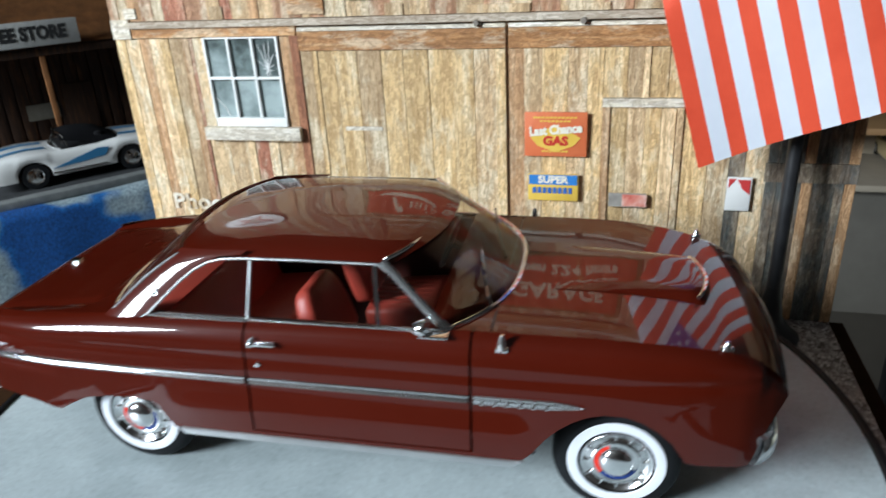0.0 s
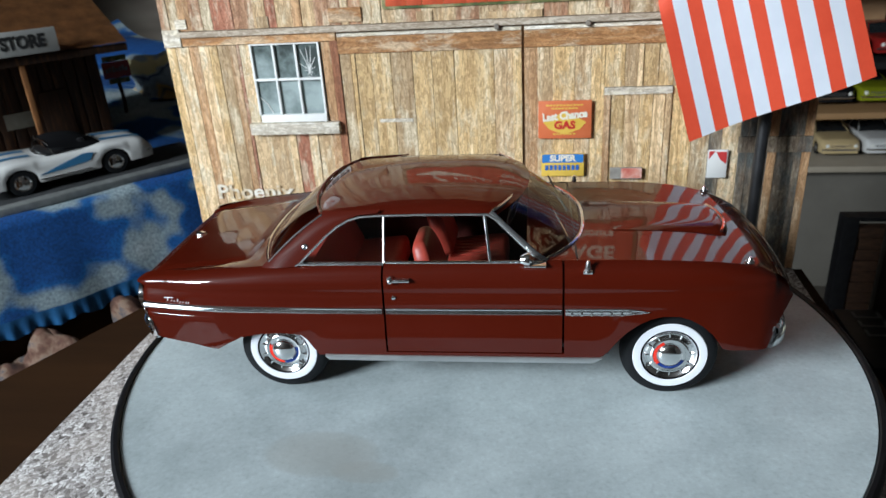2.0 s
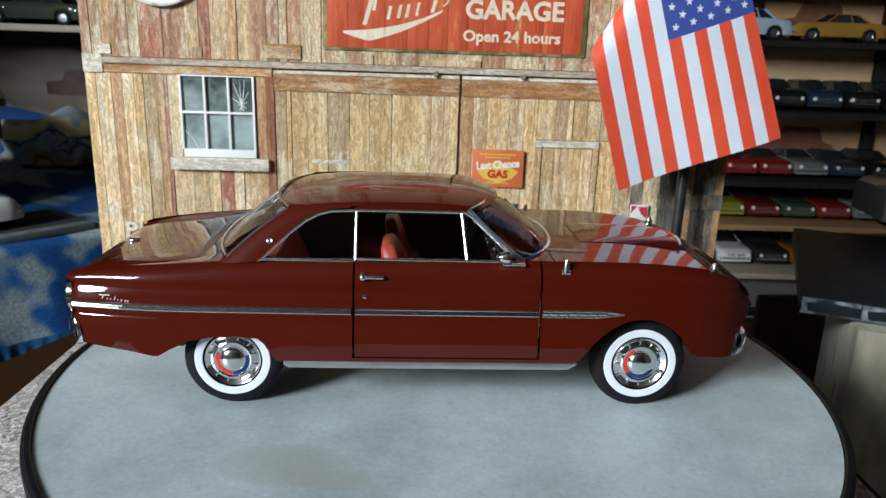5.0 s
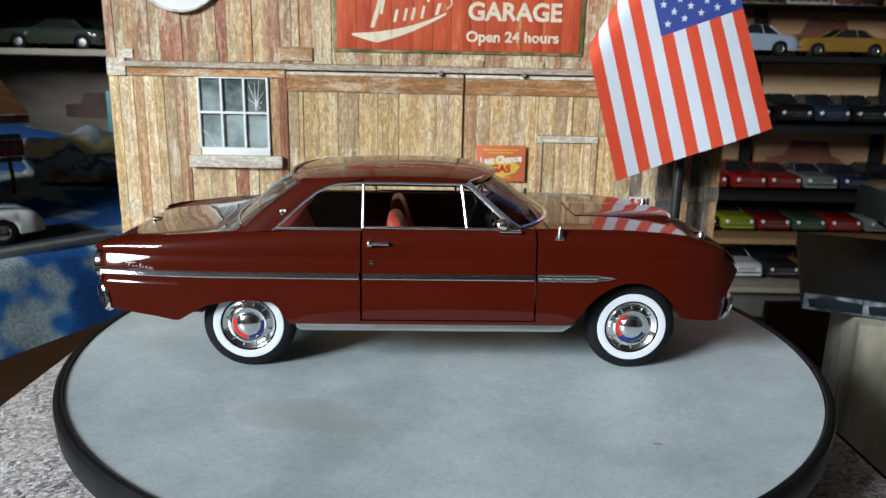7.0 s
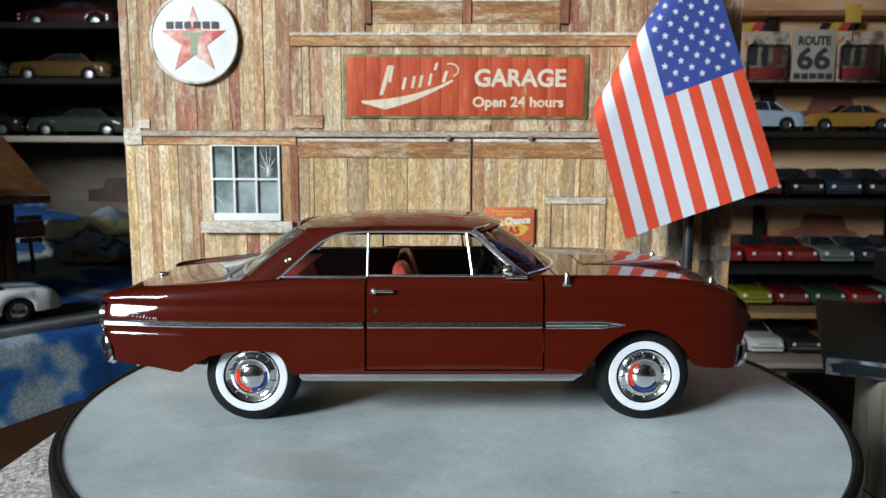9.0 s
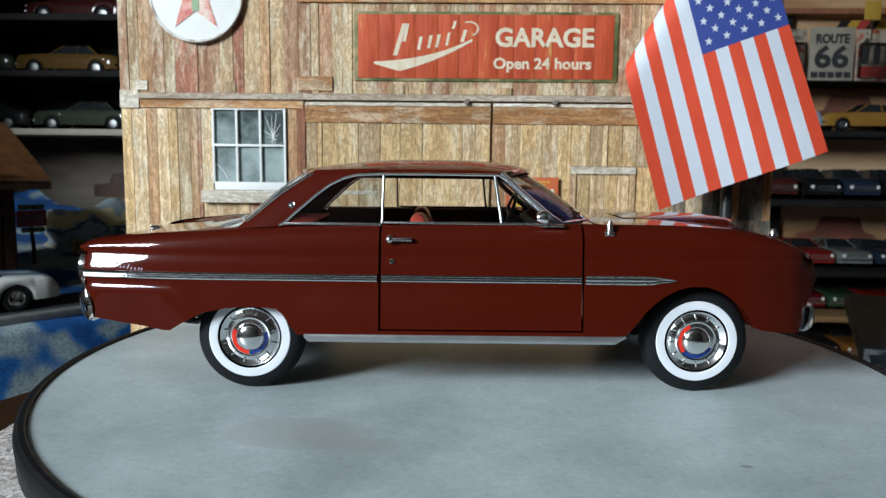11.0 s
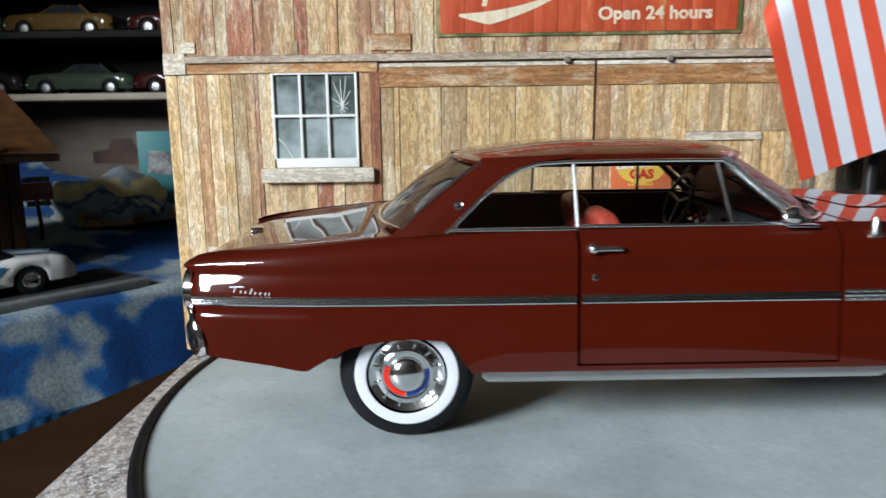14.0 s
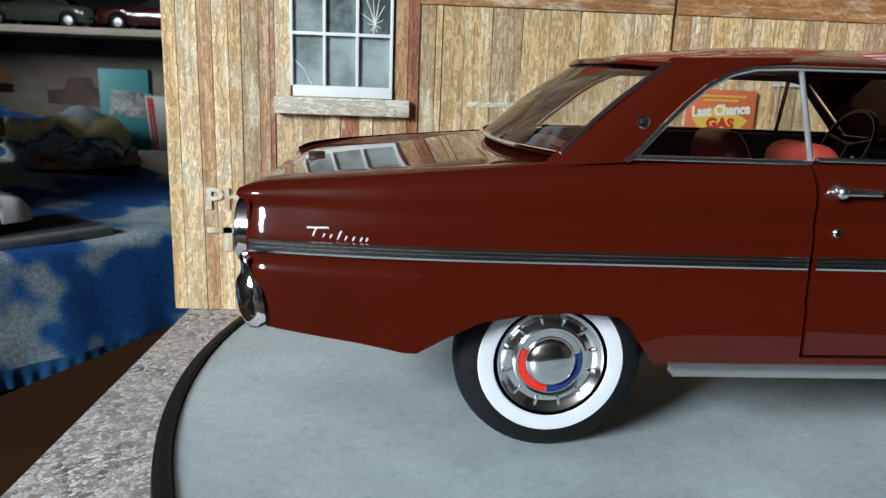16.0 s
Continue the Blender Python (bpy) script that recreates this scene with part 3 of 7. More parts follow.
for x0, x1 in ((-0.399, -0.155), (-0.129, 0.114), (0.14, 0.394)):
    for z0, z1 in ((-0.404, -0.005), (0.023, 0.404)):
        bm = B()
        box(bm, (x0, 0.0, z0), (x1, 0.012, z1))
        part("pane", bm, PANE, WINDOW)
bm = B()
for i in range(11):
    a = i * 0.571 + random.uniform(-0.2, 0.2)
    r = random.uniform(0.08, 0.12) if math.sin(a) < -0.2 else random.uniform(0.14, 0.3)
    bend = random.uniform(-0.25, 0.25)
    tube(bm, [(0.265 + q * r * math.cos(a + bend * q) * 0.5, -0.003, 0.105 + q * r * math.sin(a + bend * q)) for q in (0, 0.35, 0.7, 1.0)], [0.006, 0.0045, 0.0038, 0.003], 4)
tube(bm, [(-0.39, -0.003, -0.2), (-0.31, -0.003, -0.28), (-0.25, -0.003, -0.395)], 0.005, 4)
part("crack", bm, WHITE, WINDOW, "pale star-shaped crack in the glass")
bm = B()
box(bm, (-0.549, -0.09, -0.64), (0.567, 0.03, -0.50), 0.012)
part("window_sill", bm, PALEWOOD, WINDOW)

# painted sign over the doors
SIGNRED = noisy("worn_red_paint", [(0.3, (0.38, 0.045, 0.014)), (0.52, (0.50, 0.072, 0.020)), (0.60, (0.55, 0.095, 0.03)), (0.68, (0.64, 0.30, 0.10)), (0.76, (0.68, 0.42, 0.2))], 1.6, rough=0.7, detail=8, stretch=(4, 4, 0.8), bump=0.4)
SIGNGREEN = noisy("worn_green_paint", [(0.36, (0.05, 0.075, 0.02)), (0.5, (0.12, 0.14, 0.045)), (0.62, (0.34, 0.27, 0.14))], 3, rough=0.7)
CREAM = noisy("worn_cream_paint", [(0.3, (0.58, 0.3, 0.17)), (0.38, (0.66, 0.54, 0.38)), (0.6, (0.74, 0.66, 0.5))], 3, rough=0.7, detail=8, stretch=(4, 4, 1), bump=0.3)
SIGN = thing("garage_sign", "worn red garage sign with cream lettering and green border", "sign", (0.144, BY - 0.022, 2.69))
bm = B()
box(bm, (-1.458, 0.0, -0.375), (1.458, 0.025, 0.375), 0.003)
part("border", bm, SIGNGREEN, SIGN)
x = -1.415
while x < 1.4:
    w = min(random.uniform(0.16, 0.26), 1.415 - x)
    bm = B()
    box(bm, (x, -0.006, -0.345), (x + w - 0.004, 0.002, 0.345), 0.0015)
    part("sign_board", bm, SIGNRED, SIGN)
    x += w
M = Matrix.Rotation(radians(90), 4, "X")
words("lettering", "GARAGE", 0.275, CREAM, SIGN, Matrix.Translation((0.648 * K, -0.007 * K, 0.09 * K)) @ M, bold=0.009, width=1.085, depth=0.001)
words("lettering", "Open 24 hours", 0.165, CREAM, SIGN, Matrix.Translation((0.63 * K, -0.007 * K, -0.185 * K)) @ M, bold=0.005, width=1.08, depth=0.001)
# the owner's name becomes plain slanting bars over its swash
flat = lambda u, v, w: (u, -0.0065 - w, v)
for x, z0, z1, w, thick in ((-1.00, -0.10, 0.245, 0.05, 0.3), (-0.90, 0.05, 0.245, 0.035, 0.2), (-0.74, -0.035, 0.105, 0.035, 0.2), (-0.63, -0.02, 0.12, 0.035, 0.2), (-0.54, -0.01, 0.13, 0.035, 0.2), (-0.43, 0.01, 0.15, 0.03, 0.2), (-0.36, 0.19, 0.275, 0.03, 0.3), (-0.26, 0.05, 0.18, 0.04, 0.3)):
    bm = B()
    lean_by = (z1 - z0) * thick
    prism(bm, [(x - w / 2, z0), (x + w / 2, z0), (x + w / 2 + lean_by, z1), (x - w / 2 + lean_by, z1)], flat, 0.002)
    part("name_bar", bm, CREAM, SIGN)
bm = B()
line = []
for t in steps(0, 1, 26):
    x = -1.235 + 1.09 * t
    mid_z = -0.185 + 0.05 * t + 0.20 * t ** 2.4
    h = 0.10 * max(0.0, 1 - abs(t - 0.26) / 0.26) if t < 0.26 else 0.10 * (1 - (t - 0.26) / 0.74) ** 1.1
    line.append([(x, -0.009, mid_z + 0.018), (x, -0.009, mid_z - h - 0.006), (x, -0.0065, mid_z - h - 0.006), (x, -0.0065, mid_z + 0.018)])
sheet(bm, line, close=True)
tube(bm, [(-0.145 + 0.10 * math.sin(a) - 0.035, -0.001, 0.115 + 0.075 * (1 - math.cos(a))) for a in steps(0.4, 3.6, 12)], 0.012, 6)
part("swash", bm, CREAM, SIGN, smooth=0)

# round sign: a plain star on white
ROUND = thing("round_sign", "round white enamel sign with a worn red star", "sign", (-3.065, BY - 0.055, 3.235))
ENAMEL = noisy("white_enamel", [(0.3, (0.74, 0.73, 0.69)), (0.7, (0.82, 0.81, 0.78))], 3, rough=0.35, bump=0.05)
FADED = noisy("faded_red", [(0.38, (0.5, 0.05, 0.035)), (0.48, (0.68, 0.26, 0.2)), (0.6, (0.76, 0.58, 0.5))], 3.5, rough=0.45, detail=8)
GREYRIM = noisy("rim_grey", [(0.36, (0.28, 0.2, 0.14)), (0.45, (0.6, 0.57, 0.52)), (0.7, (0.75, 0.73, 0.68))], 4, rough=0.4)
bm = B()
lathe(bm, [(0, 0.03), (0.50, 0.03), (0.50, -0.006), (0.0, -0.010)], 64, "y")
part("plate", bm, ENAMEL, ROUND)
bm = B()
lathe(bm, [(0.498, 0.02), (0.525, 0.02), (0.53, 0.0), (0.52, -0.014), (0.50, -0.014), (0.495, -0.004)], 64, "y")
part("rim", bm, GREYRIM, ROUND)
bm = B()
star = [((0.40 if i % 2 == 0 else 0.155) * math.sin(i * math.pi / 5), (0.40 if i % 2 == 0 else 0.155) * math.cos(i * math.pi / 5) - 0.03) for i in range(10)]
prism(bm, star, lambda u, v, w: (u, -0.011 - w, v), 0.004)
part("star", bm, FADED, ROUND, "worn red star")
DARKENAMEL = mat("dark_enamel", (0.03, 0.03, 0.035), 0.4)
for i in range(6):
    bm = B()
    box(bm, (-0.32 + i * 0.108, -0.017, 0.115), (-0.24 + i * 0.108, -0.011, 0.195))
    part("name_bar", bm, DARKENAMEL, ROUND)
bm = B()
box(bm, (-0.13, -0.0175, 0.03), (0.13, -0.0155, 0.07))
box(bm, (-0.04, -0.0175, -0.19), (0.04, -0.0155, 0.03))
part("emblem", bm, mat("green_enamel", (0.25, 0.36, 0.2), 0.4), ROUND)

# ---- the maroon car ----
CAR = thing("model_car", "glossy maroon two-door hardtop scale model car on a grey turntable", "model car", (-0.02, -0.02, 0), 1.8)

WIDE = [(-2.442, 0.782), (-2.415, 0.806), (-2.37, 0.8165), (-2.28, 0.831), (-2.16, 0.850), (-2.0, 0.869), (-1.75, 0.888), (-1.4, 0.897), (-0.6, 0.905), (0.6, 0.905), (1.3, 0.895), (1.65, 0.865), (1.94, 0.80), (2.10, 0.715), (2.178, 0.655)]
BELT = [(-2.442, 0.886), (-2.432, 0.899), (-2.39, 0.913), (-2.3, 0.932), (-2.0, 0.962), (-1.66, 0.99), (-1.35, 1.015), (-0.57, 1.04), (0.3, 1.05), (0.8, 1.048), (1.2, 1.045), (1.55, 1.024), (1.81, 0.985), (1.96, 0.937), (2.05, 0.893), (2.12, 0.838), (2.16, 0.785), (2.178, 0.748)]
HEM = [(-2.442, 0.452), (-2.36, 0.447), (-2.02, 0.405), (-1.89, 0.384), (-1.85, 0.385), (-1.76, 0.44), (-1.645, 0.50), (-1.5, 0.53), (-1.35, 0.54), (-1.2, 0.53), (-1.155, 0.492), (-1.115, 0.43), (-1.075, 0.375), (-0.9, 0.372), (0.857, 0.372), (0.907, 0.39), (0.947, 0.43), (1.017, 0.52), (1.077, 0.58), (1.147, 0.63), (1.217, 0.665), (1.297, 0.685), (1.397, 0.683), (1.477, 0.655), (1.557, 0.605), (1.627, 0.54), (1.667, 0.48), (1.697, 0.432), (1.75, 0.415), (1.95, 0.388), (2.008, 0.386), (2.032, 0.44), (2.06, 0.52), (2.10, 0.60), (2.152, 0.68), (2.178, 0.738)]
SECTION = [(0.72, 0.0), (0.765, -0.001), (0.81, -0.005), (0.832, -0.011), (0.85, -0.0155), (0.87, -0.013)]
FOLD = [(0.40, 0.0), (0.57, 0.005), (0.585, -0.003), (0.72, 0.0)]
UNDER = [(0.43, -0.022), (0.60, -0.011), (0.638, -0.0085), (0.647, -0.012), (0.656, -0.017), (0.69, -0.009), (0.72, 0.0)]


def flank(x, z, zt):
    """Half the body's width at x and z."""
    w = easy(x, WIDE)
    aft = min(1.0, max(0.0, (-1.95 - x) / 0.3))
    if z <= 0.72:
        t = (0.72 - z) / 0.36
        tail = min(1.0, max(0.0, (-1.55 - x) / 0.5))
        mid = min(1.0, max(0.0, (x + 1.1) / 0.15)) * min(1.0, max(0.0, (1.0 - x) / 0.15))
        return w + (0.017 + 0.012 * (1 - tail)) * t - 0.004 * t ** 6 + tail * curve(z, UNDER) + mid * curve(z, FOLD)
    if z <= 0.87:
        return w + curve(z, SECTION) - 0.022 * aft * min(1.0, max(0.0, (z - 0.745) / 0.09))
    u = (z - 0.87) / max(0.02, zt - 0.87)
    return w - 0.013 - 0.022 * aft - 0.085 * max(0.0, u) ** 3


def side_rows(xs, hem):
    rows = []
    for x in xs:
        zb, zt = hem(x), easy(x, BELT)
        k = min(1.0, (zt - 0.74) / 0.15)
        zs = [zb + (0.72 - zb) * f for f in (0, 0.06, 0.3, 0.55, 0.75, 1)] if zb < 0.715 else [0.72] * 6
        if zb < 0.5:
            zs = [zb, zb + (0.57 - zb) * 0.1, zb + (0.57 - zb) * 0.5, 0.57, 0.585, 0.72]
        if x < -1.80:
            zs[1:5] = [0.60, 0.638, 0.647, 0.656]
        if zt > 0.9 or x < 0:
            zs += [0.745, 0.765, 0.79, 0.81, 0.832, 0.85, 0.87] + [0.87 + (zt - 0.87) * f for f in (0.3, 0.55, 0.75, 0.9, 1)]
        else:
            zs += [0.72 + (zt - 0.72) * f for f in (0.09, 0.18, 0.27, 0.36, 0.45, 0.54, 0.63, 0.72, 0.8, 0.88, 0.94, 1)]
        pull = lambda z: 0.032 * max(0.0, (-2.3 - x) / 0.13) * min(1.0, max(0.0, (0.866 - z) / 0.022))
        r = [(x + pull(zb), flank(x, zb, zt) - 0.14, zb + 0.005)]
        for z in zs:
            y = flank(x, z, zt)
            if zt <= 0.9 and z > 0.72 and x > 0:
                y -= 0.07 * ((z - 0.72) / (zt - 0.72)) ** 2
            r.append((x + pull(z), y, z))
        r[-1] = (r[-1][0], r[-1][1] - 0.02, r[-1][2])
        rows.append(r)
    return rows


def both(bm):
    """Mirrors what is there to the other flank."""
    g = bmesh.ops.duplicate(bm, geom=bm.verts[:] + bm.edges[:] + bm.faces[:])["geom"]
    bmesh.ops.scale(bm, vec=(1, -1, 1), verts=[v for v in g if isinstance(v, bmesh.types.BMVert)])
    return bm


def spread(a, b, knots, step=0.05):
    xs = {round(a + (b - a) * i / max(1, int((b - a) / step)), 4) for i in range(max(1, int((b - a) / step)) + 1)}
    xs |= {k for k, _ in knots if a < k < b}
    return sorted(xs)


def rim_in(rows, ends):
    """Turns the open ends of a panel inwards, so that it has thickness at the shut lines."""
    out = list(rows)
    if ends[0]:
        out.insert(0, [(p[0], p[1] - 0.05, p[2]) for p in rows[0]])
    if ends[1]:
        out.append([(p[0], p[1] - 0.05, p[2]) for p in rows[-1]])
    return out


hem = lambda x: curve(x, HEM)
DOOR_A, DOOR_B, DOOR_LOW = -0.578, 0.642, 0.415
for s, side in ((-1, "right"), (1, "left")):
    def flanked(rows, name, label=""):
        bm = B()
        sheet(bm, [[(p[0], s * p[1], p[2]) for p in r] for r in rows])
        return part(name, bm, PAINT, CAR, label, smooth=50)
    flanked(rim_in(side_rows(spread(-2.442, DOOR_A - 0.007, HEM), hem), (0, 1)), "quarter_panel")
    flanked(rim_in(side_rows(spread(DOOR_B + 0.007, 2.178, HEM, 0.04), hem), (1, 0)), "front_fender")
    door = flanked(rim_in(side_rows(spread(DOOR_A + 0.007, DOOR_B - 0.007, HEM), lambda x: DOOR_LOW), (1, 1)), "door")
    rock = B()
    sheet(rock, [[(x, s * (flank(x, z, 1.04) - d), z) for z, d in ((0.375, 0.14), (0.372, 0.0), (0.39, 0.0), (0.404, 0.0), (0.404, 0.06))] for x in steps(DOOR_A - 0.007, DOOR_B + 0.007, 16)])
    part("rocker_panel", rock, PAINT, CAR)
    # bright sill moulding
    bm = B()
    cut = lambda x: 0.85 * max(0.0, (x - 0.845) / 0.06) if x > 0 else 0.5 * max(0.0, (-1.005 - x) / 0.025)
    sheet(bm, [[(x, s * (flank(x, 0.37, 1.04) + d), z + (0.384 - z) * cut(x)) for z, d in ((0.335, -0.08), (0.333, 0.0), (0.342, 0.012), (0.365, 0.014), (0.381, 0.008), (0.384, -0.01))] for x in [-1.03, -1.018, -1.005] + steps(-0.95, 0.82, 24) + [0.845, 0.86, 0.875, 0.89, 0.905]])
    part("sill_moulding", bm, SILL, CAR, "ribbed bright metal sill moulding")
    # bright strips along the flank, in three lengths
    for a, b in ((-2.392, DOOR_A - 0.016), (DOOR_A + 0.012, DOOR_B - 0.012)):
        bm = B()
        ribs = ((0.699, -0.01), (0.7, 0.008), (0.707, 0.012), (0.712, 0.006), (0.720, 0.012), (0.725, 0.006), (0.733, 0.012), (0.741, 0.012), (0.745, 0.006), (0.746, -0.01))
        sheet(bm, [[(x, s * (flank(x, 0.72, 1.0) + d), z) for z, d in ribs] for x in steps(a, b, 30)])
        part("side_moulding", bm, TRIM, CAR if a < -1 else door)
    bm = B()
    rows = []
    for x in steps(DOOR_B + 0.014, 1.205, 26):
        t = min(1.0, (1.205 - x) / 0.16)
        h = 0.026 * t ** 0.7 + 0.0008
        rows.append([(x, s * (flank(x, 0.72, 1.0) + d), 0.722 + h * f) for f, d in ((-1.1, -0.01), (-1, 0.008), (-0.75, 0.013), (-0.6, 0.005), (-0.15, 0.004), (0, 0.006), (0.15, 0.004), (0.6, 0.005), (0.75, 0.013), (1, 0.008), (1.1, -0.01))])
    sheet(bm, rows)
    spear = part("spear_moulding", bm, BRIGHT, CAR, "pointed bright spear with small ribs")
    bm = B()
    for i in range(6):
        x = 0.70 + i * 0.065
        for z in (0.703, 0.741):
            box(bm, (x - 0.008, s * flank(x, 0.72, 1.0) - 0.017, z - 0.005), (x + 0.008, s * flank(x, 0.72, 1.0) + 0.017, z + 0.005), 0.002)
    part("rib", bm, CHROME, spear)
    # door furniture
    bm = B()
    y = s * (flank(-0.45, 0.955, 1.04))
    box(bm, (-0.525, y - 0.02, 0.945), (-0.385, y + 0.02, 0.965), 0.006, Matrix.Translation((0, s * 0.018, 0)))
    lathe(bm, [(0.0, -0.042), (0.010, -0.040), (0.018, -0.034), (0.023, -0.024), (0.025, -0.008), (0.025, 0.008), (0.023, 0.024), (0.018, 0.034), (0.010, 0.040), (0.0, 0.042)], 18, "y", (-0.518, y + s * 0.01, 0.955))
    part("door_handle", bm, BRIGHT, door, "chrome push-button door handle")
    bm = B()
    lathe(bm, [(0.0, -0.01), (0.016, -0.01), (0.016, 0.006), (0.012, 0.01), (0, 0.011)] if s > 0 else [(0.0, 0.01), (0.016, 0.01), (0.016, -0.006), (0.012, -0.01), (0, -0.011)], 12, "y", (-0.505, s * flank(-0.5, 0.82, 1.04), 0.822))
    part("key_lock", bm, CHROME, door, "small round chrome lock")
    # mirror on the door
    if s < 0:
        bm = B()
        box(bm, (0.38, -0.875, 1.035), (0.53, -0.80, 1.05), 0.007)
        tube(bm, [(0.44, -0.84, 1.045), (0.41, -0.85, 1.08), (0.395, -0.86, 1.095)], 0.014, 8)
        lathe(bm, [(0, -0.045), (0.028, -0.04), (0.042, -0.01), (0.046, 0.012), (0.044, 0.02), (0.0, 0.018)], 16, "x", (0.40, -0.865, 1.09))
        part("wing_mirror", bm, CHROME, door, "chrome round door mirror on an arm")
    # sight on the fender, and the one at its nose
    for nm, x, h, inset, base in (("fender_sight", 0.80, 0.083, 0.045, -0.05), ("nose_ornament", 1.86, 0.042, 0.13, 0.012)):
        bm = B()
        zt = easy(x, BELT) + base
        yy = s * (easy(x, WIDE) - inset)
        box(bm, (x - 0.03, yy - 0.014, zt - 0.014), (x + 0.03, yy + 0.014, zt + 0.012), 0.006)
        lathe(bm, [(0, 0), (0.024, 0.0), (0.022, h * 0.4), (0.015, h * 0.85), (0.010, h), (0, h)], 12, "z", (x, yy, zt - 0.002))
        part(nm, bm, BRIGHT, CAR)
    # trim script as plain bars, slanting as the writing does
    on_flank = lambda x, z: (x, s * (flank(x, 0.78, 1.0) + 0.002), z)
    tag = B()
    tube(tag, [on_flank(-2.205 + 0.07 * q, 0.786 + 0.003 * q) for q in (0, 0.5, 1)], 0.0036, 6)
    for x, z0, z1 in ((-2.19, 0.752, 0.784), (-2.155, 0.755, 0.770), (-2.132, 0.754, 0.769), (-2.108, 0.752, 0.781), (-2.084, 0.752, 0.766), (-2.060, 0.751, 0.765), (-2.036, 0.750, 0.764), (-2.018, 0.750, 0.763)):
        tube(tag, [on_flank(x, z0), on_flank(x + 0.45 * (z1 - z0), z1)], 0.0036, 6)
    part("name_bars", tag, WHITEWALL, CAR, "small bright script in plain bars")
    # round badge on the sail panel
    cx, cz = -1.13, 1.145
    cy = 0.80 - (cz - 1.03) * 0.46 + 0.009
    bm = B()
    lathe(bm, [(0, 0), (0.021, 0.0), (0.0225, 0.003), (0.021, 0.005), (0.017, 0.003), (0.013, 0.003), (0.010, 0.0045), (0, 0.005)], 20, "y")
    bmesh.ops.transform(bm, matrix=Matrix.Translation((cx, s * (cy + 0.004), cz)) @ Matrix.Rotation(radians(25 if s > 0 else -25), 4, "X") @ Matrix.Diagonal((1, s, 1, 1)), verts=bm.verts)
    part("roof_badge", bm, TRIM, CAR, "round chrome badge")


# hood, cowl, deck
def top_grid(x0, x1, n, lift, inset=0.0, m=20, bow=0.0, crown=0.02):
    rows = []
    for x in steps(x0, x1, n):
        e = flank(x, easy(x, BELT), easy(x, BELT)) - 0.02 - inset
        z0 = easy(x, BELT)
        rows.append([(x + bow * max(0.0, (x - 1.2) / 0.85) * (1 - (v * v)), v * e, z0 + crown * (1 - abs(v) ** 2.2) + lift(x, v * e)) for v in steps(-1, 1, m)])
    return rows


bm = B()
sheet(bm, top_grid(0.74, 2.17, 40, lambda x, y: 0.0, bow=0.045, crown=0.004))
hood = part("hood", bm, PAINT, CAR, smooth=60)
bm = B()
rows = []
for v in steps(-1, 1, 24):
    y = 0.29 * v
    edge = 1 - abs(v) ** 6
    line = []
    for x in steps(1.02, 1.80, 22):
        t = (x - 1.02) / 0.78
        h = 0.05 * t ** 1.2 * edge if t < 0.93 else 0.05 * edge * (1 - (t - 0.93) / 0.07)
        line.append((x + 0.06 * (1 - v * v) * t, y, easy(x, BELT) + 0.008 + h))
    rows.append(line)
sheet(bm, rows)
part("hood_scoop", bm, PAINT, CAR, smooth=40)
bm = B()
tube(bm, [(1.775 + 0.06 * (1 - v * v), 0.26 * v, easy(1.78, BELT) + 0.035) for v in steps(-1, 1, 12)], 0.012, 8)
part("scoop_trim", bm, CHROME, CAR, "thin chrome lip of the hood scoop")
bm = B()
sheet(bm, top_grid(0.40, 0.733, 8, lambda x, y: -0.004, crown=0.006))
part("cowl", bm, PAINT, CAR)
bm = B()
box(bm, (0.727, -0.74, 1.03), (0.747, 0.74, 1.0475), 0.003)
part("hood_gap", bm, BLACK, CAR)
bm = B()
sheet(bm, top_grid(-2.442, -1.30, 26, lambda x, y: -0.004 - 0.03 * min(1, max(0, (-1.5 - x) / 0.4)) * min(1, max(0, (0.725 - abs(y)) / 0.10)), crown=0.008, m=44))
part("rear_deck", bm, PAINT, CAR, smooth=60)
bm = B()
rows = []
for x in steps(-2.38, -1.60, 22):
    t = min(1, (x + 2.38) / 0.04, (-1.60 - x) / 0.03)
    rows.append([(x, v * 0.64, easy(x, BELT) - 0.03 * min(1, max(0, (-1.5 - x) / 0.4)) + 0.008 + 0.010 * (1 - abs(v) ** 2.2) - 0.012 * (1 - max(0, t)) - (0.012 if abs(v) > 0.99 else 0)) for v in steps(-1, 1, 24)])
sheet(bm, rows)
part("boot_lid", bm, PAINT, CAR, smooth=60)
bm = B()
box(bm, (-2.30, -0.02, 0.92), (-2.23, 0.02, 0.945), 0.006)
part("boot_ornament", bm, CHROME, CAR)

# nose and tail faces
NOSE = [(0.40, 2.0), (0.50, 2.035), (0.60, 2.08), (0.68, 2.125), (0.74, 2.14), (0.80, 2.125)]
bm = B()
rows = []
for z in steps(0.40, 0.80, 12):
    rows.append([(easy(z, NOSE) - 0.02 + 0.06 * (1 - v * v), v * 0.69, z) for v in steps(-1, 1, 24)])
sheet(bm, rows)
part("nose_panel", bm, PAINT, CAR)
for z in steps(0.56, 0.74, 9):
    bm = B()
    tube(bm, [(easy(z, NOSE) + 0.06 * (1 - (v * 0.68) ** 2), v * 0.47, z) for v in steps(-1, 1, 12)], 0.007, 6)
    part("grille_bar", bm, CHROME, CAR, "thin chrome grille bar")
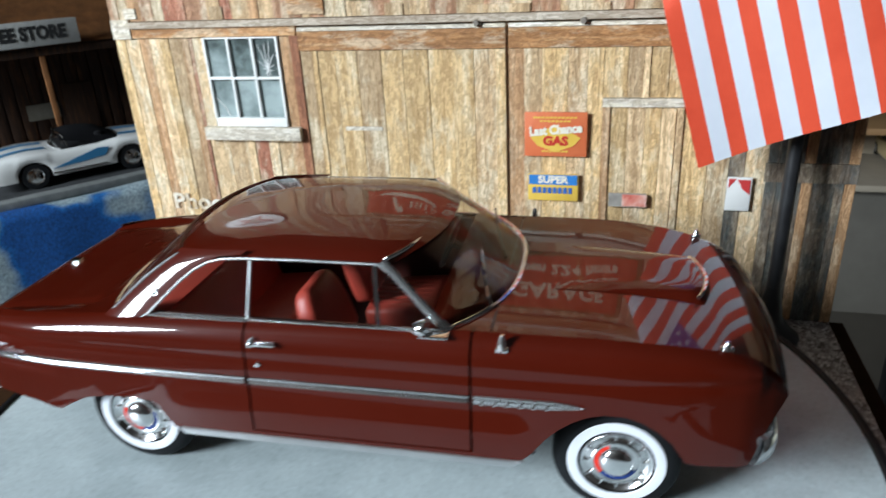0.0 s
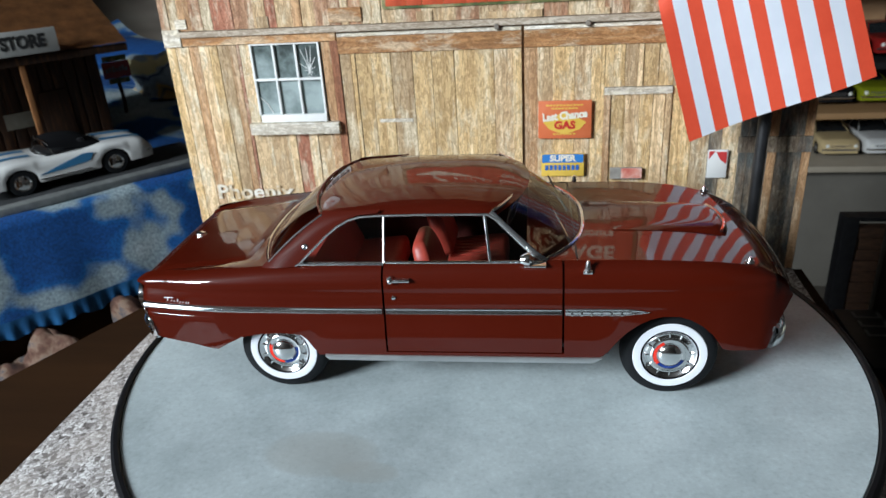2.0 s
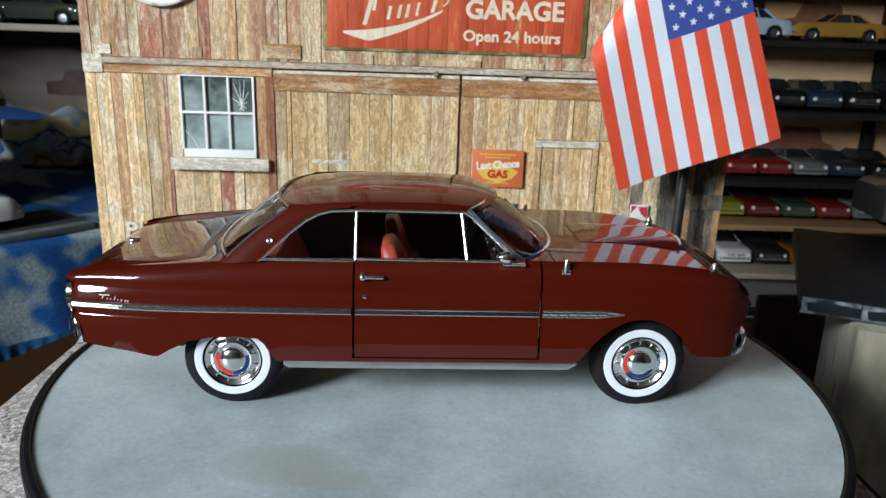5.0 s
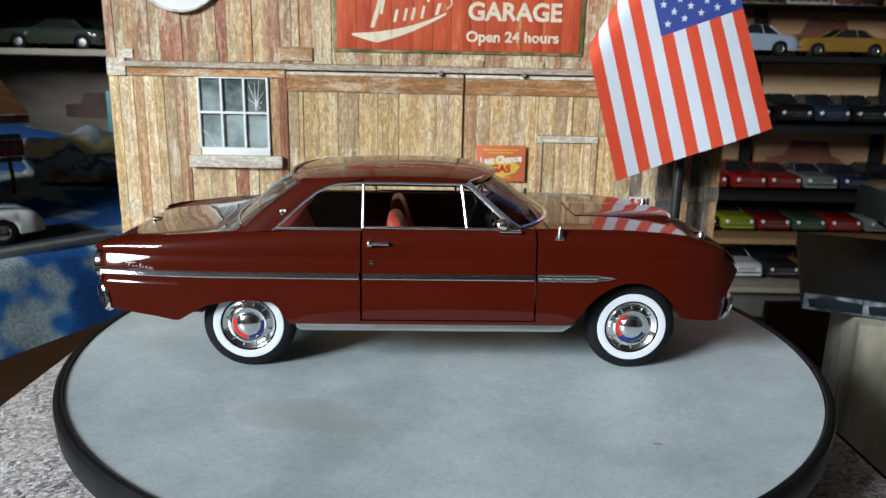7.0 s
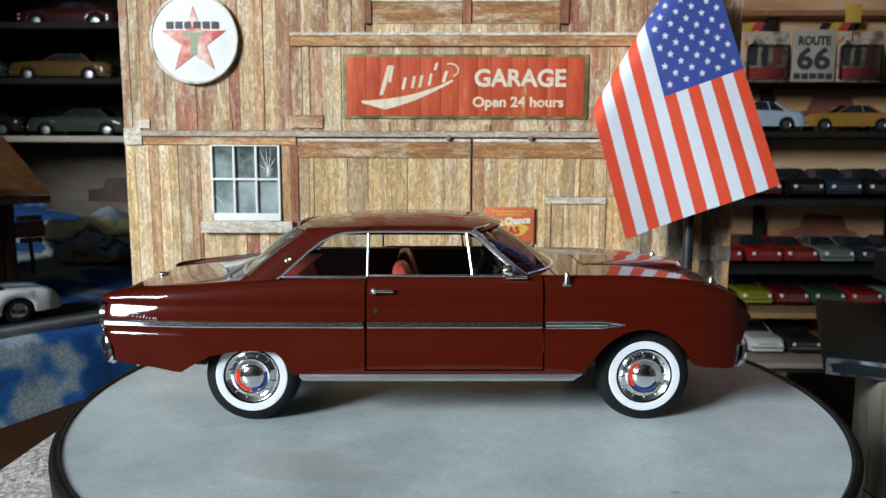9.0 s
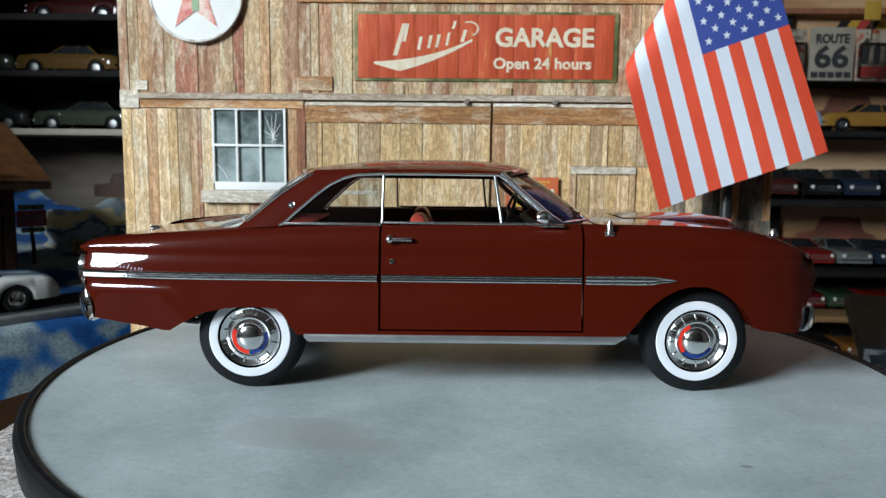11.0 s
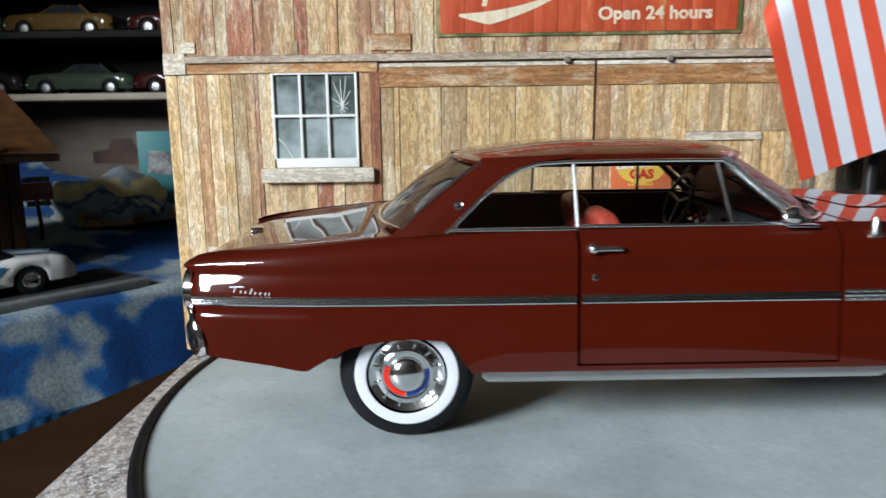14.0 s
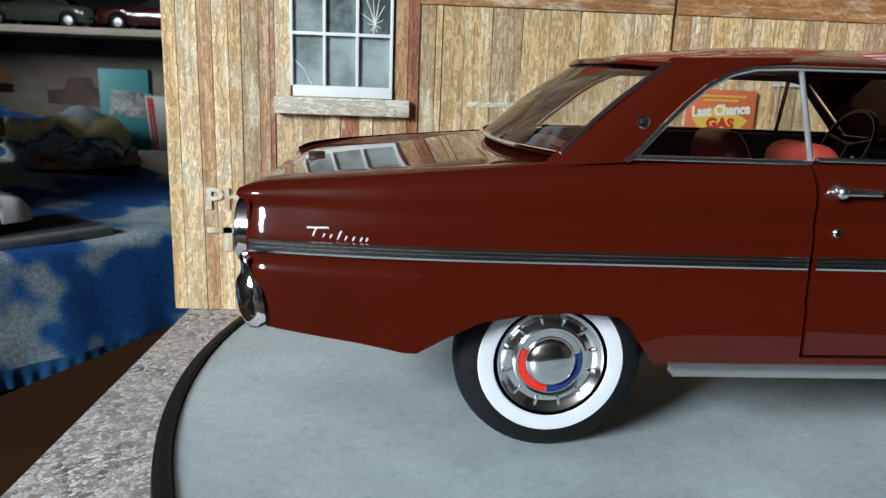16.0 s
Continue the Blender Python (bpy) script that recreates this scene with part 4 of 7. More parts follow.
for s in (-1, 1):
    bm = B()
    lathe(bm, [(0.0, 0.0), (0.08, 0.01), (0.10, 0.04), (0.11, 0.045), (0.114, 0.03), (0.114, -0.05)], 24, "x", (2.075, s * 0.57, 0.65))
    part("headlight", bm, CHROME, CAR)


def bumper(x_end, x_mid, w, wrap, z0, z1, out):
    pts = []
    for v in steps(-1, 1, 40):
        a = abs(v)
        if a > 0.86:
            q = (a - 0.86) / 0.14
            pts.append((x_end - out * wrap * q ** 0.9, math.copysign(w - 0.06 + 0.06 * math.sin(q * 1.57), v), a))
        else:
            pts.append((x_end + (x_mid - x_end) * (1 - (a / 0.86) ** 2), v / 0.86 * (w - 0.06), a))
    rows = []
    for x, y, a in pts:
        ny = math.copysign(max(0.0, (a - 0.8) / 0.2), y) if a > 0.8 else 0
        nx = out * (1 - abs(ny) * 0.7)
        prof = ((-0.03, z0 + 0.01), (0.015, z0), (0.035, z0 + 0.02), (0.04, (z0 + z1) / 2), (0.03, z1 - 0.02), (0.01, z1), (-0.03, z1 - 0.008))
        rake = 0.3 * max(0.0, (a - 0.8) / 0.2) if out > 0 else 0.0
        rows.append([(x + nx * d + rake * (z - z1), y + ny * d, z) for d, z in prof])
    bm = B()
    sheet(bm, rows, close=True)
    return bm


part("front_bumper", bumper(2.105, 2.18, 0.80, 0.05, 0.40, 0.555, 1), SATIN, CAR, "bright satin metal front bumper")
part("rear_bumper", bumper(-2.42, -2.485, 0.79, 0.05, 0.465, 0.58, -1), TRIM, CAR, "bright wraparound rear bumper")
for s in (-1, 1):
    bm = B()
    rows = []
    for z, xb, xf, yo in ((0.672, -2.432, -2.416, 0.764), (0.668, -2.444, -2.408, 0.774), (0.645, -2.440, -2.400, 0.777), (0.622, -2.438, -2.391, 0.781), (0.604, -2.443, -2.382, 0.786), (0.588, -2.452, -2.368, 0.797), (0.57, -2.456, -2.357, 0.805), (0.525, -2.453, -2.347, 0.810), (0.48, -2.443, -2.343, 0.809), (0.445, -2.430, -2.343, 0.802), (0.426, -2.418, -2.346, 0.792), (0.418, -2.40, -2.355, 0.775)):
        arc_ = [(xf + (xb - xf) * math.sin(a), yo - 0.085 + 0.10 * math.cos(a) ** 0.8) for a in steps(0, math.pi / 2 - 0.001, 9)]
        ring = [(xf + 0.004, yo - 0.05), (xf + 0.002, yo)] + arc_ + [(xb + 0.012, yo - 0.115)]
        rows.append([(x, s * y, z) for x, y in ring])
    sheet(bm, rows, close=True)
    for r in (rows[0], rows[-1]):
        bm.faces.new([bm.verts.new(p) for p in r])
    part("bumper_guard", bm, CHROME, CAR, "upright chrome bumper end", smooth=80)
bm = B()
rows = []
for z in steps(0.44, 0.855, 8):
    rows.append([(-2.394 - 0.03 * (1 - v * v), v * (0.792 - 0.012 * max(0, (0.5 - z) / 0.1) - 0.022 * min(1, max(0, (z - 0.745) / 0.09))), z) for v in steps(-1, 1, 20)])
rows.append([(-2.415 - 0.02 * (1 - v * v), v * 0.755, 0.868 - 0.008 * (1 - v ** 6)) for v in steps(-1, 1, 20)])
rows.append([(-2.375, v * 0.75, 0.866) for v in steps(-1, 1, 20)])
sheet(bm, rows)
part("tail_panel", bm, PAINT, CAR)
for s in (-1, 1):
    bm = B()
    lathe(bm, [(0.114, 0.08), (0.116, 0.03), (0.112, 0.024), (0.112, -0.012), (0.106, -0.026), (0.09, -0.03), (0.08, -0.018), (0.076, -0.008)], 40, "x", (-2.422, s * 0.669, 0.742))
    ring = part("tail_light", bm, TRIM, CAR, "round chrome-rimmed tail light")
    bm = B()
    lathe(bm, [(0.0, -0.026), (0.05, -0.022), (0.074, -0.010), (0.08, 0.0), (0.0, 0.0)], 24, "x", (-2.422, s * 0.669, 0.742))
    part("lens", bm, LENS, ring, "red lens")
bm = B()
box(bm, (-2.452, -0.53, 0.752), (-2.42, 0.53, 0.772), 0.006)
lathe(bm, [(0, -0.03), (0.03, -0.025), (0.035, 0.0), (0, 0.0)], 14, "x", (-2.436, 0, 0.76))
part("tail_strip", bm, CHROME, CAR)
bm = B()
box(bm, (-2.462, -0.14, 0.335), (-2.452, 0.14, 0.45), 0.004)
plate = part("number_plate", bm, mat("plate_blue", (0.03, 0.13, 0.5), 0.35), CAR, "small blue plate")
bm = B()
for i in range(5):
    box(bm, (-2.468, -0.1 + i * 0.043, 0.365), (-2.461, -0.075 + i * 0.043, 0.415), 0.0)
part("plate_bars", bm, WHITEWALL, plate)
for s in (-1, 1):
    bm = B()
    tube(bm, [(-1.90, s * 0.72, 0.43), (-1.80, s * 0.72, 0.412), (-1.74, s * 0.72, 0.405), (-1.70, s * 0.72, 0.43)], 0.02, 8)
    box(bm, (-1.80, s * 0.72 - 0.025, 0.395), (-1.76, s * 0.72 + 0.025, 0.425), 0.004)
    part("leaf_spring", bm, BLACK, CAR)

# roof, pillars
ROOF = [(-1.02, 1.345), (-0.97, 1.376), (-0.88, 1.395), (-0.7, 1.418), (-0.4, 1.432), (-0.1, 1.432), (0.1, 1.42), (0.22, 1.397), (0.29, 1.365)]


def roof_edge(x):
    return 1.345 if x > -0.85 else 1.345 - 0.02 * ((-0.85 - x) / 0.17) ** 2


bm = B()
rows = []
for x in steps(-1.02, 0.29, 40):
    t = (x + 1.02) / 1.31
    row = []
    for v in steps(-1, 1, 28):
        a = abs(v)
        y = 0.655 * v
        ze = roof_edge(x) if x < 0.1 else 1.345 - 0.02 * ((x - 0.1) / 0.19) ** 2
        z = ze + (easy(x, ROOF) - ze) * (1 - a ** 3.2)
        if a > 0.96:
            z -= 0.012 * (a - 0.96) / 0.04
        bx = 0.13 * max(0, (t - 0.75) / 0.25) ** 1.5 * (1 - v * v) - 0.12 * max(0, (0.2 - t) / 0.2) ** 1.5 * (1 - v * v) - 0.10 * max(0, (t - 0.8) / 0.2) * a ** 3
        row.append((x + bx, y, z))
    rows.append(row)
sheet(bm, rows)
roof = part("roof", bm, PAINT, CAR, smooth=60)
bm = B()
sheet(bm, [[(p[0] * 0.98 - 0.005, p[1] * 0.97, p[2] - 0.022) for p in r] for r in rows])
part("headliner", bm, mat("headliner", (0.10, 0.028, 0.022), 0.85), CAR)


def lean(x, z):
    """Half width of the cabin's side at height z, from the belt to the roof's edge."""
    return 0.80 - (z - 1.03) * 0.46


QUARTER = [(-1.165, 1.035), (-1.08, 1.115), (-0.98, 1.205), (-0.90, 1.265), (-0.82, 1.305), (-0.74, 1.325), (-0.62, 1.332)]
for s in (-1, 1):
    # sail panel between the rear window and the side glass
    bm = B()
    back = [(-1.46, 1.0), (-1.385, 1.07), (-1.29, 1.145), (-1.205, 1.215), (-1.13, 1.272), (-1.075, 1.31), (-1.035, 1.338)]
    fore = [(-1.20, 1.02), (-1.105, 1.11), (-1.00, 1.205), (-0.915, 1.27), (-0.83, 1.315), (-0.75, 1.34), (-0.62, 1.352)]
    rows = []
    for (xa, za), (xb, zb) in zip(back, fore):
        rows.append([(xa + (xb - xa) * u, s * (lean(0, za + (zb - za) * u) + 0.012 - 0.035 * (1 - u) ** 3), za + (zb - za) * u) for u in steps(0, 1, 6)])
    rows.append([(p[0] + 0.03, p[1] - s * 0.02, p[2] + 0.02) for p in rows[-1]])
    sheet(bm, rows)
    part("sail_panel", bm, PAINT, CAR, smooth=60)
    # bright strip round the side opening
    bm = B()
    arch = [(-1.195, 1.02)] + QUARTER + [(-0.3, 1.335), (0.14, 1.333), (0.20, 1.30)]
    tube(bm, [(x, s * (lean(x, z) + 0.013), z + 0.004) for x, z in arch], 0.0095, 8)
    part("drip_moulding", bm, BRIGHT, CAR, "thin chrome moulding over the side glass")
    bm = B()
    box(bm, (-1.18, s * 0.806 - 0.014, 1.028), (-0.575, s * 0.806 + 0.014, 1.043), 0.005)
    part("belt_moulding", bm, BRIGHT, CAR)
    bm = B()
    box(bm, (-0.56, s * 0.81 - 0.012, 1.040), (0.50, s * 0.81 + 0.012, 1.054), 0.005)
    part("belt_moulding", bm, BRIGHT, CAR)
    bm = B()
    tube(bm, [(-0.572, s * (lean(0, 1.04) + 0.004), 1.04), (-0.572, s * (lean(0, 1.335) + 0.004), 1.335)], 0.009, 8)
    part("quarter_post", bm, SILL, CAR)
    bm = B()
    tube(bm, [(0.155, s * (lean(0, 1.05) + 0.004), 1.05), (0.118, s * (lean(0, 1.335) + 0.004), 1.335)], 0.011, 10)
    part("vent_post", bm, TRIM, CAR)
    # windscreen pillar, bright
    bm = B()
    tube(bm, [(0.16, s * 0.652, 1.345), (0.30, s * 0.70, 1.215), (0.46, s * 0.765, 1.08), (0.53, s * 0.775, 1.035)], [0.022, 0.022, 0.025, 0.022], 10)
    part("windscreen_pillar", bm, SATIN, CAR, "bright metal windscreen pillar")
    # glass
    bm = B()
    poly = [(-1.165, 1.035)] + QUARTER[1:] + [(-0.575, 1.332), (-0.575, 1.035)]
    bm.faces.new([bm.verts.new((x, s * (lean(0, z) - 0.002), z)) for x, z in poly])
    g = part("quarter_glass", bm, GLASS, CAR)
    bm = B()
    bm.faces.new([bm.verts.new((x, s * (lean(0, z) - 0.002), z)) for x, z in ((0.155, 1.05), (0.118, 1.335), (0.165, 1.33), (0.49, 1.05))])
    part("vent_glass", bm, GLASS, CAR)
# windscreen
bm = B()
rows = []
for u in steps(0, 1, 10):
    row = []
    for v in steps(-1, 1, 24):
        w = 0.76 - 0.12 * u
        base = 0.80 - 0.27 * abs(v) ** 2.6
        top = 0.345 - 0.17 * abs(v) ** 2.6
        row.append((base + (top - base) * u, v * w, 1.045 + (1.362 - 0.02 * v * v - 1.045) * u + 0.012 * math.sin(u * 3.14)))
    rows.append(row)
sheet(bm, rows)
part("windscreen", bm, SCREEN, CAR)
bm = B()
tube(bm, [Vector(p) + Vector((0.012, 0, 0.004)) for p in rows[0]], 0.015, 8)
tube(bm, [Vector(p) + Vector((0.0, 0, 0.008)) for p in rows[-1]], 0.013, 8)
part("windscreen_frame", bm, TRIM, CAR)
# rear window with its bright frame
bm = B()
rrows = []
for u in steps(0, 1, 10):
    row = []
    for v in steps(-1, 1, 24):
        w = 0.775 - 0.135 * u
        base = -1.54 + 0.15 * abs(v) ** 2.4
        top = -1.145 + 0.14 * abs(v) ** 2.4
        row.append((base + (top - base) * u, v * w, 1.03 + (1.347 - 0.02 * v * v - 1.03) * u + 0.022 * math.sin(u * 3.14)))
    rrows.append(row)
sheet(bm, rrows)
part("rear_window", bm, REARGLASS, CAR)
bm = B()
tube(bm, [Vector(p) + Vector((-0.01, 0, 0.006)) for p in rrows[-1]], 0.011, 8)
part("rear_window_header", bm, PAINT, CAR)
bm = B()
tube(bm, [Vector(p) + Vector((-0.01, 0, 0.006)) for p in rrows[0]], 0.009, 8)
part("rear_window_base", bm, TRIM, CAR)
for i in (0, -1):
    bm = B()
    tube(bm, [Vector(r[i]) + Vector((-0.01, 0, 0.008)) for r in rrows], 0.009, 8)
    tube(bm, [Vector(r[i]) + Vector((0.022, 0, -0.002)) for r in rrows], 0.006, 8)
    part("rear_window_side", bm, BRIGHT, CAR, "bright double strip beside the rear window")
# wiper
for y0 in (-0.55, 0.05):
    bm = B()
    tube(bm, [(0.70, y0 + 0.02, 1.06), (0.66, y0 + 0.12, 1.115), (0.60, y0 + 0.33, 1.16)], 0.009, 6)
    tube(bm, [(0.68, y0 + 0.03, 1.10), (0.57, y0 + 0.5, 1.185)], 0.007, 6)
    part("wiper", bm, BLACK if y0 > 0 else CHROME, CAR)

# cabin
bm = B()
box(bm, (-1.25, -0.76, 0.33), (0.72, 0.76, 0.40), 0.01)
box(bm, (-2.3, -0.62, 0.43), (-1.78, 0.62, 0.52), 0.01)
box(bm, (1.72, -0.66, 0.40), (2.0, 0.66, 0.46), 0.01)
box(bm, (1.05, -0.55, 0.35), (1.70, 0.55, 0.62), 0.02)
box(bm, (-1.72, -0.52, 0.36), (-1.1, 0.52, 0.5), 0.02)
box(bm, (-1.06, -0.83, 0.345), (-1.0, 0.83, 0.56), 0.01)
box(bm, (0.90, -0.83, 0.345), (0.96, 0.83, 0.60), 0.01)
part("underbody", bm, BLACK, CAR)
bm = B()
box(bm, (-1.1, -0.74, 0.40), (0.70, 0.74, 0.43), 0.0)
part("carpet", bm, CARPET, CAR)
for s in (-1, 1):
    bm = B()
    box(bm, (-1.15, s * 0.775 - 0.02, 0.41), (0.66, s * 0.775 + 0.02, 1.035), 0.01)
    part("door_card", bm, OXBLOOD, CAR)


def cushion(a, b, tilt, at, bevel, taper=0.0):
    bm = B()
    box(bm, a, b, bevel, segs=4)
    if taper:
        bmesh.ops.subdivide_edges(bm, edges=[e for e in bm.edges if abs(e.verts[0].co.z - e.verts[1].co.z) > 0.15], cuts=5, use_grid_fill=True)
        for v in bm.verts:
            u = max(0.0, (v.co.z - a[2]) / (b[2] - a[2]) - 0.45) / 0.55
            v.co.y *= 1 - taper * u ** 2.2
            v.co.x *= 1 - 0.3 * u ** 3
    bmesh.ops.transform(bm, matrix=Matrix.Translation(at) @ Matrix.Rotation(radians(tilt), 4, "Y"), verts=bm.verts)
    return bm


for y in (-0.37, 0.37):
    seat = part("front_seat", cushion((-0.24, -0.26, -0.09), (0.26, 0.26, 0.09), -6, (-0.02, y, 0.55), 0.06), LEATHER, CAR, "red vinyl bucket seat")
    part("backrest", cushion((-0.065, -0.25, 0.0), (0.065, 0.25, 0.44), -17, (-0.25, y, 0.65), 0.06, 0.38), LEATHER, seat)
    bm = B()
    for i in range(6):
        box(bm, (-0.2, y - 0.18 + i * 0.062, 0.63), (0.2, y - 0.15 + i * 0.062, 0.652), 0.008, Matrix.Rotation(radians(-3), 4, "Y"))
    part("pleat", bm, LEATHER, seat)
bench = part("rear_seat", cushion((-0.24, -0.62, -0.1), (0.24, 0.62, 0.1), -6, (-0.88, 0, 0.53), 0.06), LEATHER, CAR, "red vinyl rear bench")
part("backrest", cushion((-0.07, -0.62, 0.0), (0.07, 0.62, 0.40), -24, (-1.09, 0, 0.56), 0.06), LEATHER, bench)
bm = B()
box(bm, (-1.52, -0.70, 0.975), (-1.12, 0.70, 0.995), 0.006)
part("parcel_shelf", bm, LEATHER, CAR)
bm = B()
box(bm, (0.42, -0.72, 0.78), (0.70, 0.72, 1.02), 0.05, segs=3)
dash = part("dashboard", bm, BLACK, CAR)
bm = B()
for y in (0.2, 0.32, 0.44, -0.1, -0.3):
    lathe(bm, [(0, 0), (0.035, 0.0), (0.045, -0.012), (0.045, 0.02)], 16, "x", (0.415, y, 0.93))
part("gauge", bm, CHROME, dash)
bm = B()
ring = [(0.30 + 0.06 * math.sin(a), 0.37 + 0.185 * math.cos(a), 1.02 + 0.16 * math.sin(a)) for a in steps(0, 2 * math.pi, 28)]
tube(bm, ring, 0.013, 8, caps=False)
for a in (0.2, 2.94, 4.7):
    tube(bm, [(0.31, 0.37, 1.01), (0.30 + 0.06 * math.sin(a), 0.37 + 0.185 * math.cos(a), 1.02 + 0.16 * math.sin(a))], 0.011, 6)
tube(bm, [(0.31, 0.37, 1.01), (0.5, 0.37, 0.92)], 0.025, 8)
part("steering_wheel", bm, BLACK, CAR)
bm = B()
box(bm, (0.27, -0.10, 1.30), (0.295, 0.10, 1.345), 0.008)
part("rear_view_mirror", bm, CHROME, CAR)

# wheels
HUBMETAL = noisy("hubcap_chrome", [(0.3, (0.84, 0.84, 0.85)), (0.7, (0.92, 0.92, 0.92))], 3, rough=0.13, metal=1.0, bump=0.02, dist=0.0002, rough_spread=0.05)


def wheel_meshes():
    tyre = B()
    lathe(tyre, [(0.20, 0.085), (0.262, 0.082), (0.30, 0.072), (0.322, 0.052), (0.331, 0.02), (0.331, -0.02), (0.322, -0.052), (0.30, -0.072), (0.25, -0.082), (0.18, -0.082), (0.18, 0.05)], 56, "y")
    white = B()
    lathe(white, [(0.197, 0.083), (0.200, 0.088), (0.225, 0.0895), (0.248, 0.088), (0.252, 0.082)], 56, "y")
    rim = B()
    lathe(rim, [(0.192, 0.06), (0.187, 0.083), (0.182, 0.088), (0.175, 0.084), (0.168, 0.074), (0.150, 0.064), (0.134, 0.068), (0.130, 0.078), (0.122, 0.083), (0.113, 0.081), (0.108, 0.074), (0.09, 0.074), (0.088, 0.082), (0.075, 0.098), (0.05, 0.109), (0.025, 0.114), (0.0, 0.115)], 56, "y")
    studs = B()
    for i in range(12):
        a = 2 * math.pi * (i + 0.5) / 12
        box(studs, (-0.016, 0.062, -0.0045), (0.016, 0.075, 0.0045), 0.002, Matrix.Rotation(-a, 4, "Y") @ Matrix.Translation((0.154, 0, 0)))
    return tyre, white, rim, studs


def arc(a0, a1):
    bm = B()
    rows = [[(r * math.cos(radians(a)), y, r * math.sin(radians(a))) for r, y in ((0.0905, 0.074), (0.093, 0.0785), (0.107, 0.0785), (0.109, 0.076))] for a in steps(a0, a1, 24)]
    sheet(bm, rows)
    return bm


first = None
for x in (-1.387, 1.374):
    for s in (-1, 1):
        m = Matrix.Translation((x * K, s * 0.73 * K, 0.331 * K)) @ Matrix.Rotation(0 if s > 0 else math.pi, 4, "Z") @ Matrix.Rotation(radians(-42 if x > 0 else 0), 4, "Y")
        if first is None:
            t, w, r, st = wheel_meshes()
            wheel = part("wheel", t, RUBBER, CAR, "black tyre with a broad whitewall", at=m)
            first = [wheel, part("whitewall", w, WHITEWALL, wheel), part("hubcap", r, HUBMETAL, wheel, "dished chrome hubcap"), part("hubcap_studs", st, CHROME, wheel),
                     part("red_arc", arc(-85, 25), RED_ENAMEL, wheel), part("blue_arc", arc(-196, -88), BLUE_ENAMEL, wheel)]
        else:
            wheel = same("wheel", first[0], CAR, m)
            tagged(wheel, "black tyre with a broad whitewall")
            for o in first[1:]:
                same(o.name.split(".")[0], o, wheel, Matrix())

# ---- flag on its pole ----
FLAG = thing("flag", "small red, white and blue paper flag hanging from a black pole", "flag", (0, 0, 0))
FRED = noisy("flag_red", [(0.3, (0.66, 0.062, 0.022)), (0.7, (0.74, 0.08, 0.03))], 3, rough=0.7, bump=0.1, bump_scale=30, dist=0.0003)
FWHITE = noisy("flag_white", [(0.3, (0.62, 0.655, 0.725)), (0.7, (0.68, 0.71, 0.77))], 3, rough=0.7, bump=0.1, bump_scale=30, dist=0.0003)
FBLUE = noisy("flag_blue", [(0.3, (0.03, 0.055, 0.26)), (0.7, (0.045, 0.075, 0.31))], 3, rough=0.7, bump=0.1, bump_scale=30, dist=0.0003)
FA, FB = Vector((1.59, 2.14)), Vector((2.47, 3.63))
FD = (FB - FA).normalized()


def cloth(s, l, off=0.0):
    """A place on the flag: s across the stripes, l along them from the free end."""
    x = 1.95 + 1.68 * s - (0.275 + 0.06 * s) * l
    z = 0.95 + 0.62 * s + (0.953 - 0.034 * s) * l
    y = 2.28 + 0.05 * math.sin(s * 5.5 + 0.6 * l) * (1 - 0.2 * l) + 0.05 * s
    q = Vector((x, z)) - FA
    d = FD.x * q.y - FD.y * q.x
    r = 0.16
    if d > 0:
        a = min(d / r, 1.9)
        rest = d - a * r
        keep = r * math.sin(a) + rest * math.cos(a)
        back = r * (1 - math.cos(a)) + rest * math.sin(a)
        x, z = x + FD.y * (d - keep), z - FD.x * (d - keep)
        y += back * 0.8
    return (x, y - off, z)


def patch(s0, s1, l0, l1, n, m):
    bm = B()
    a = sheet(bm, [[cloth(s, l) for l in steps(l0, l1, m)] for s in steps(s0, s1, n)])
    b = sheet(bm, [[cloth(s, l, -0.006) for l in steps(l0, l1, m)] for s in steps(s0, s1, n)])
    return bm


for i in range(13):
    part("stripe", patch(i / 13, (i + 1) / 13, 0, 1.37 if i >= 6 else 2.62, 3, 26), FRED if i % 2 == 0 else FWHITE, FLAG, smooth=60)
part("canton", patch(6 / 13, 1, 1.37, 2.62, 16, 16), FBLUE, FLAG, smooth=60)
for row in range(9):
    for col in range(6 if row % 2 == 0 else 5):
        s = 6 / 13 + (row + 1) / 10 * 7 / 13
        l = 1.37 + 1.25 * ((col * 2 + 1) + (row % 2)) / 12
        bm = B()
        pts = []
        for k in range(10):
            a, rr = k * math.pi / 5 + 0.3, 0.046 if k % 2 == 0 else 0.0185
            pts.append(bm.verts.new(cloth(s + rr * math.sin(a) / 1.81, l + rr * math.cos(a), 0.004)))
        bm.faces.new(pts)
        part("star", bm, FWHITE, FLAG, smooth=0)
PX, PY = 2.75, 2.62
POLE = thing("flagpole", "thin black pole on a flared foot beside the turntable", "flagpole", (PX, PY, -0.82))
bm = B()
lathe(bm, [(0, 0), (0.28, 0), (0.285, 0.04), (0.22, 0.10), (0.12, 0.22), (0.085, 0.42), (0.066, 0.5), (0.062, 0.55), (0, 0.55)], 28, "z")
part("foot", bm, BLACK, POLE)
bm = B()
lathe(bm, [(0.06, 0.5), (0.06, 4.75), (0.04, 4.79), (0, 4.8)], 20, "z")
part("pole", bm, BLACK, POLE)

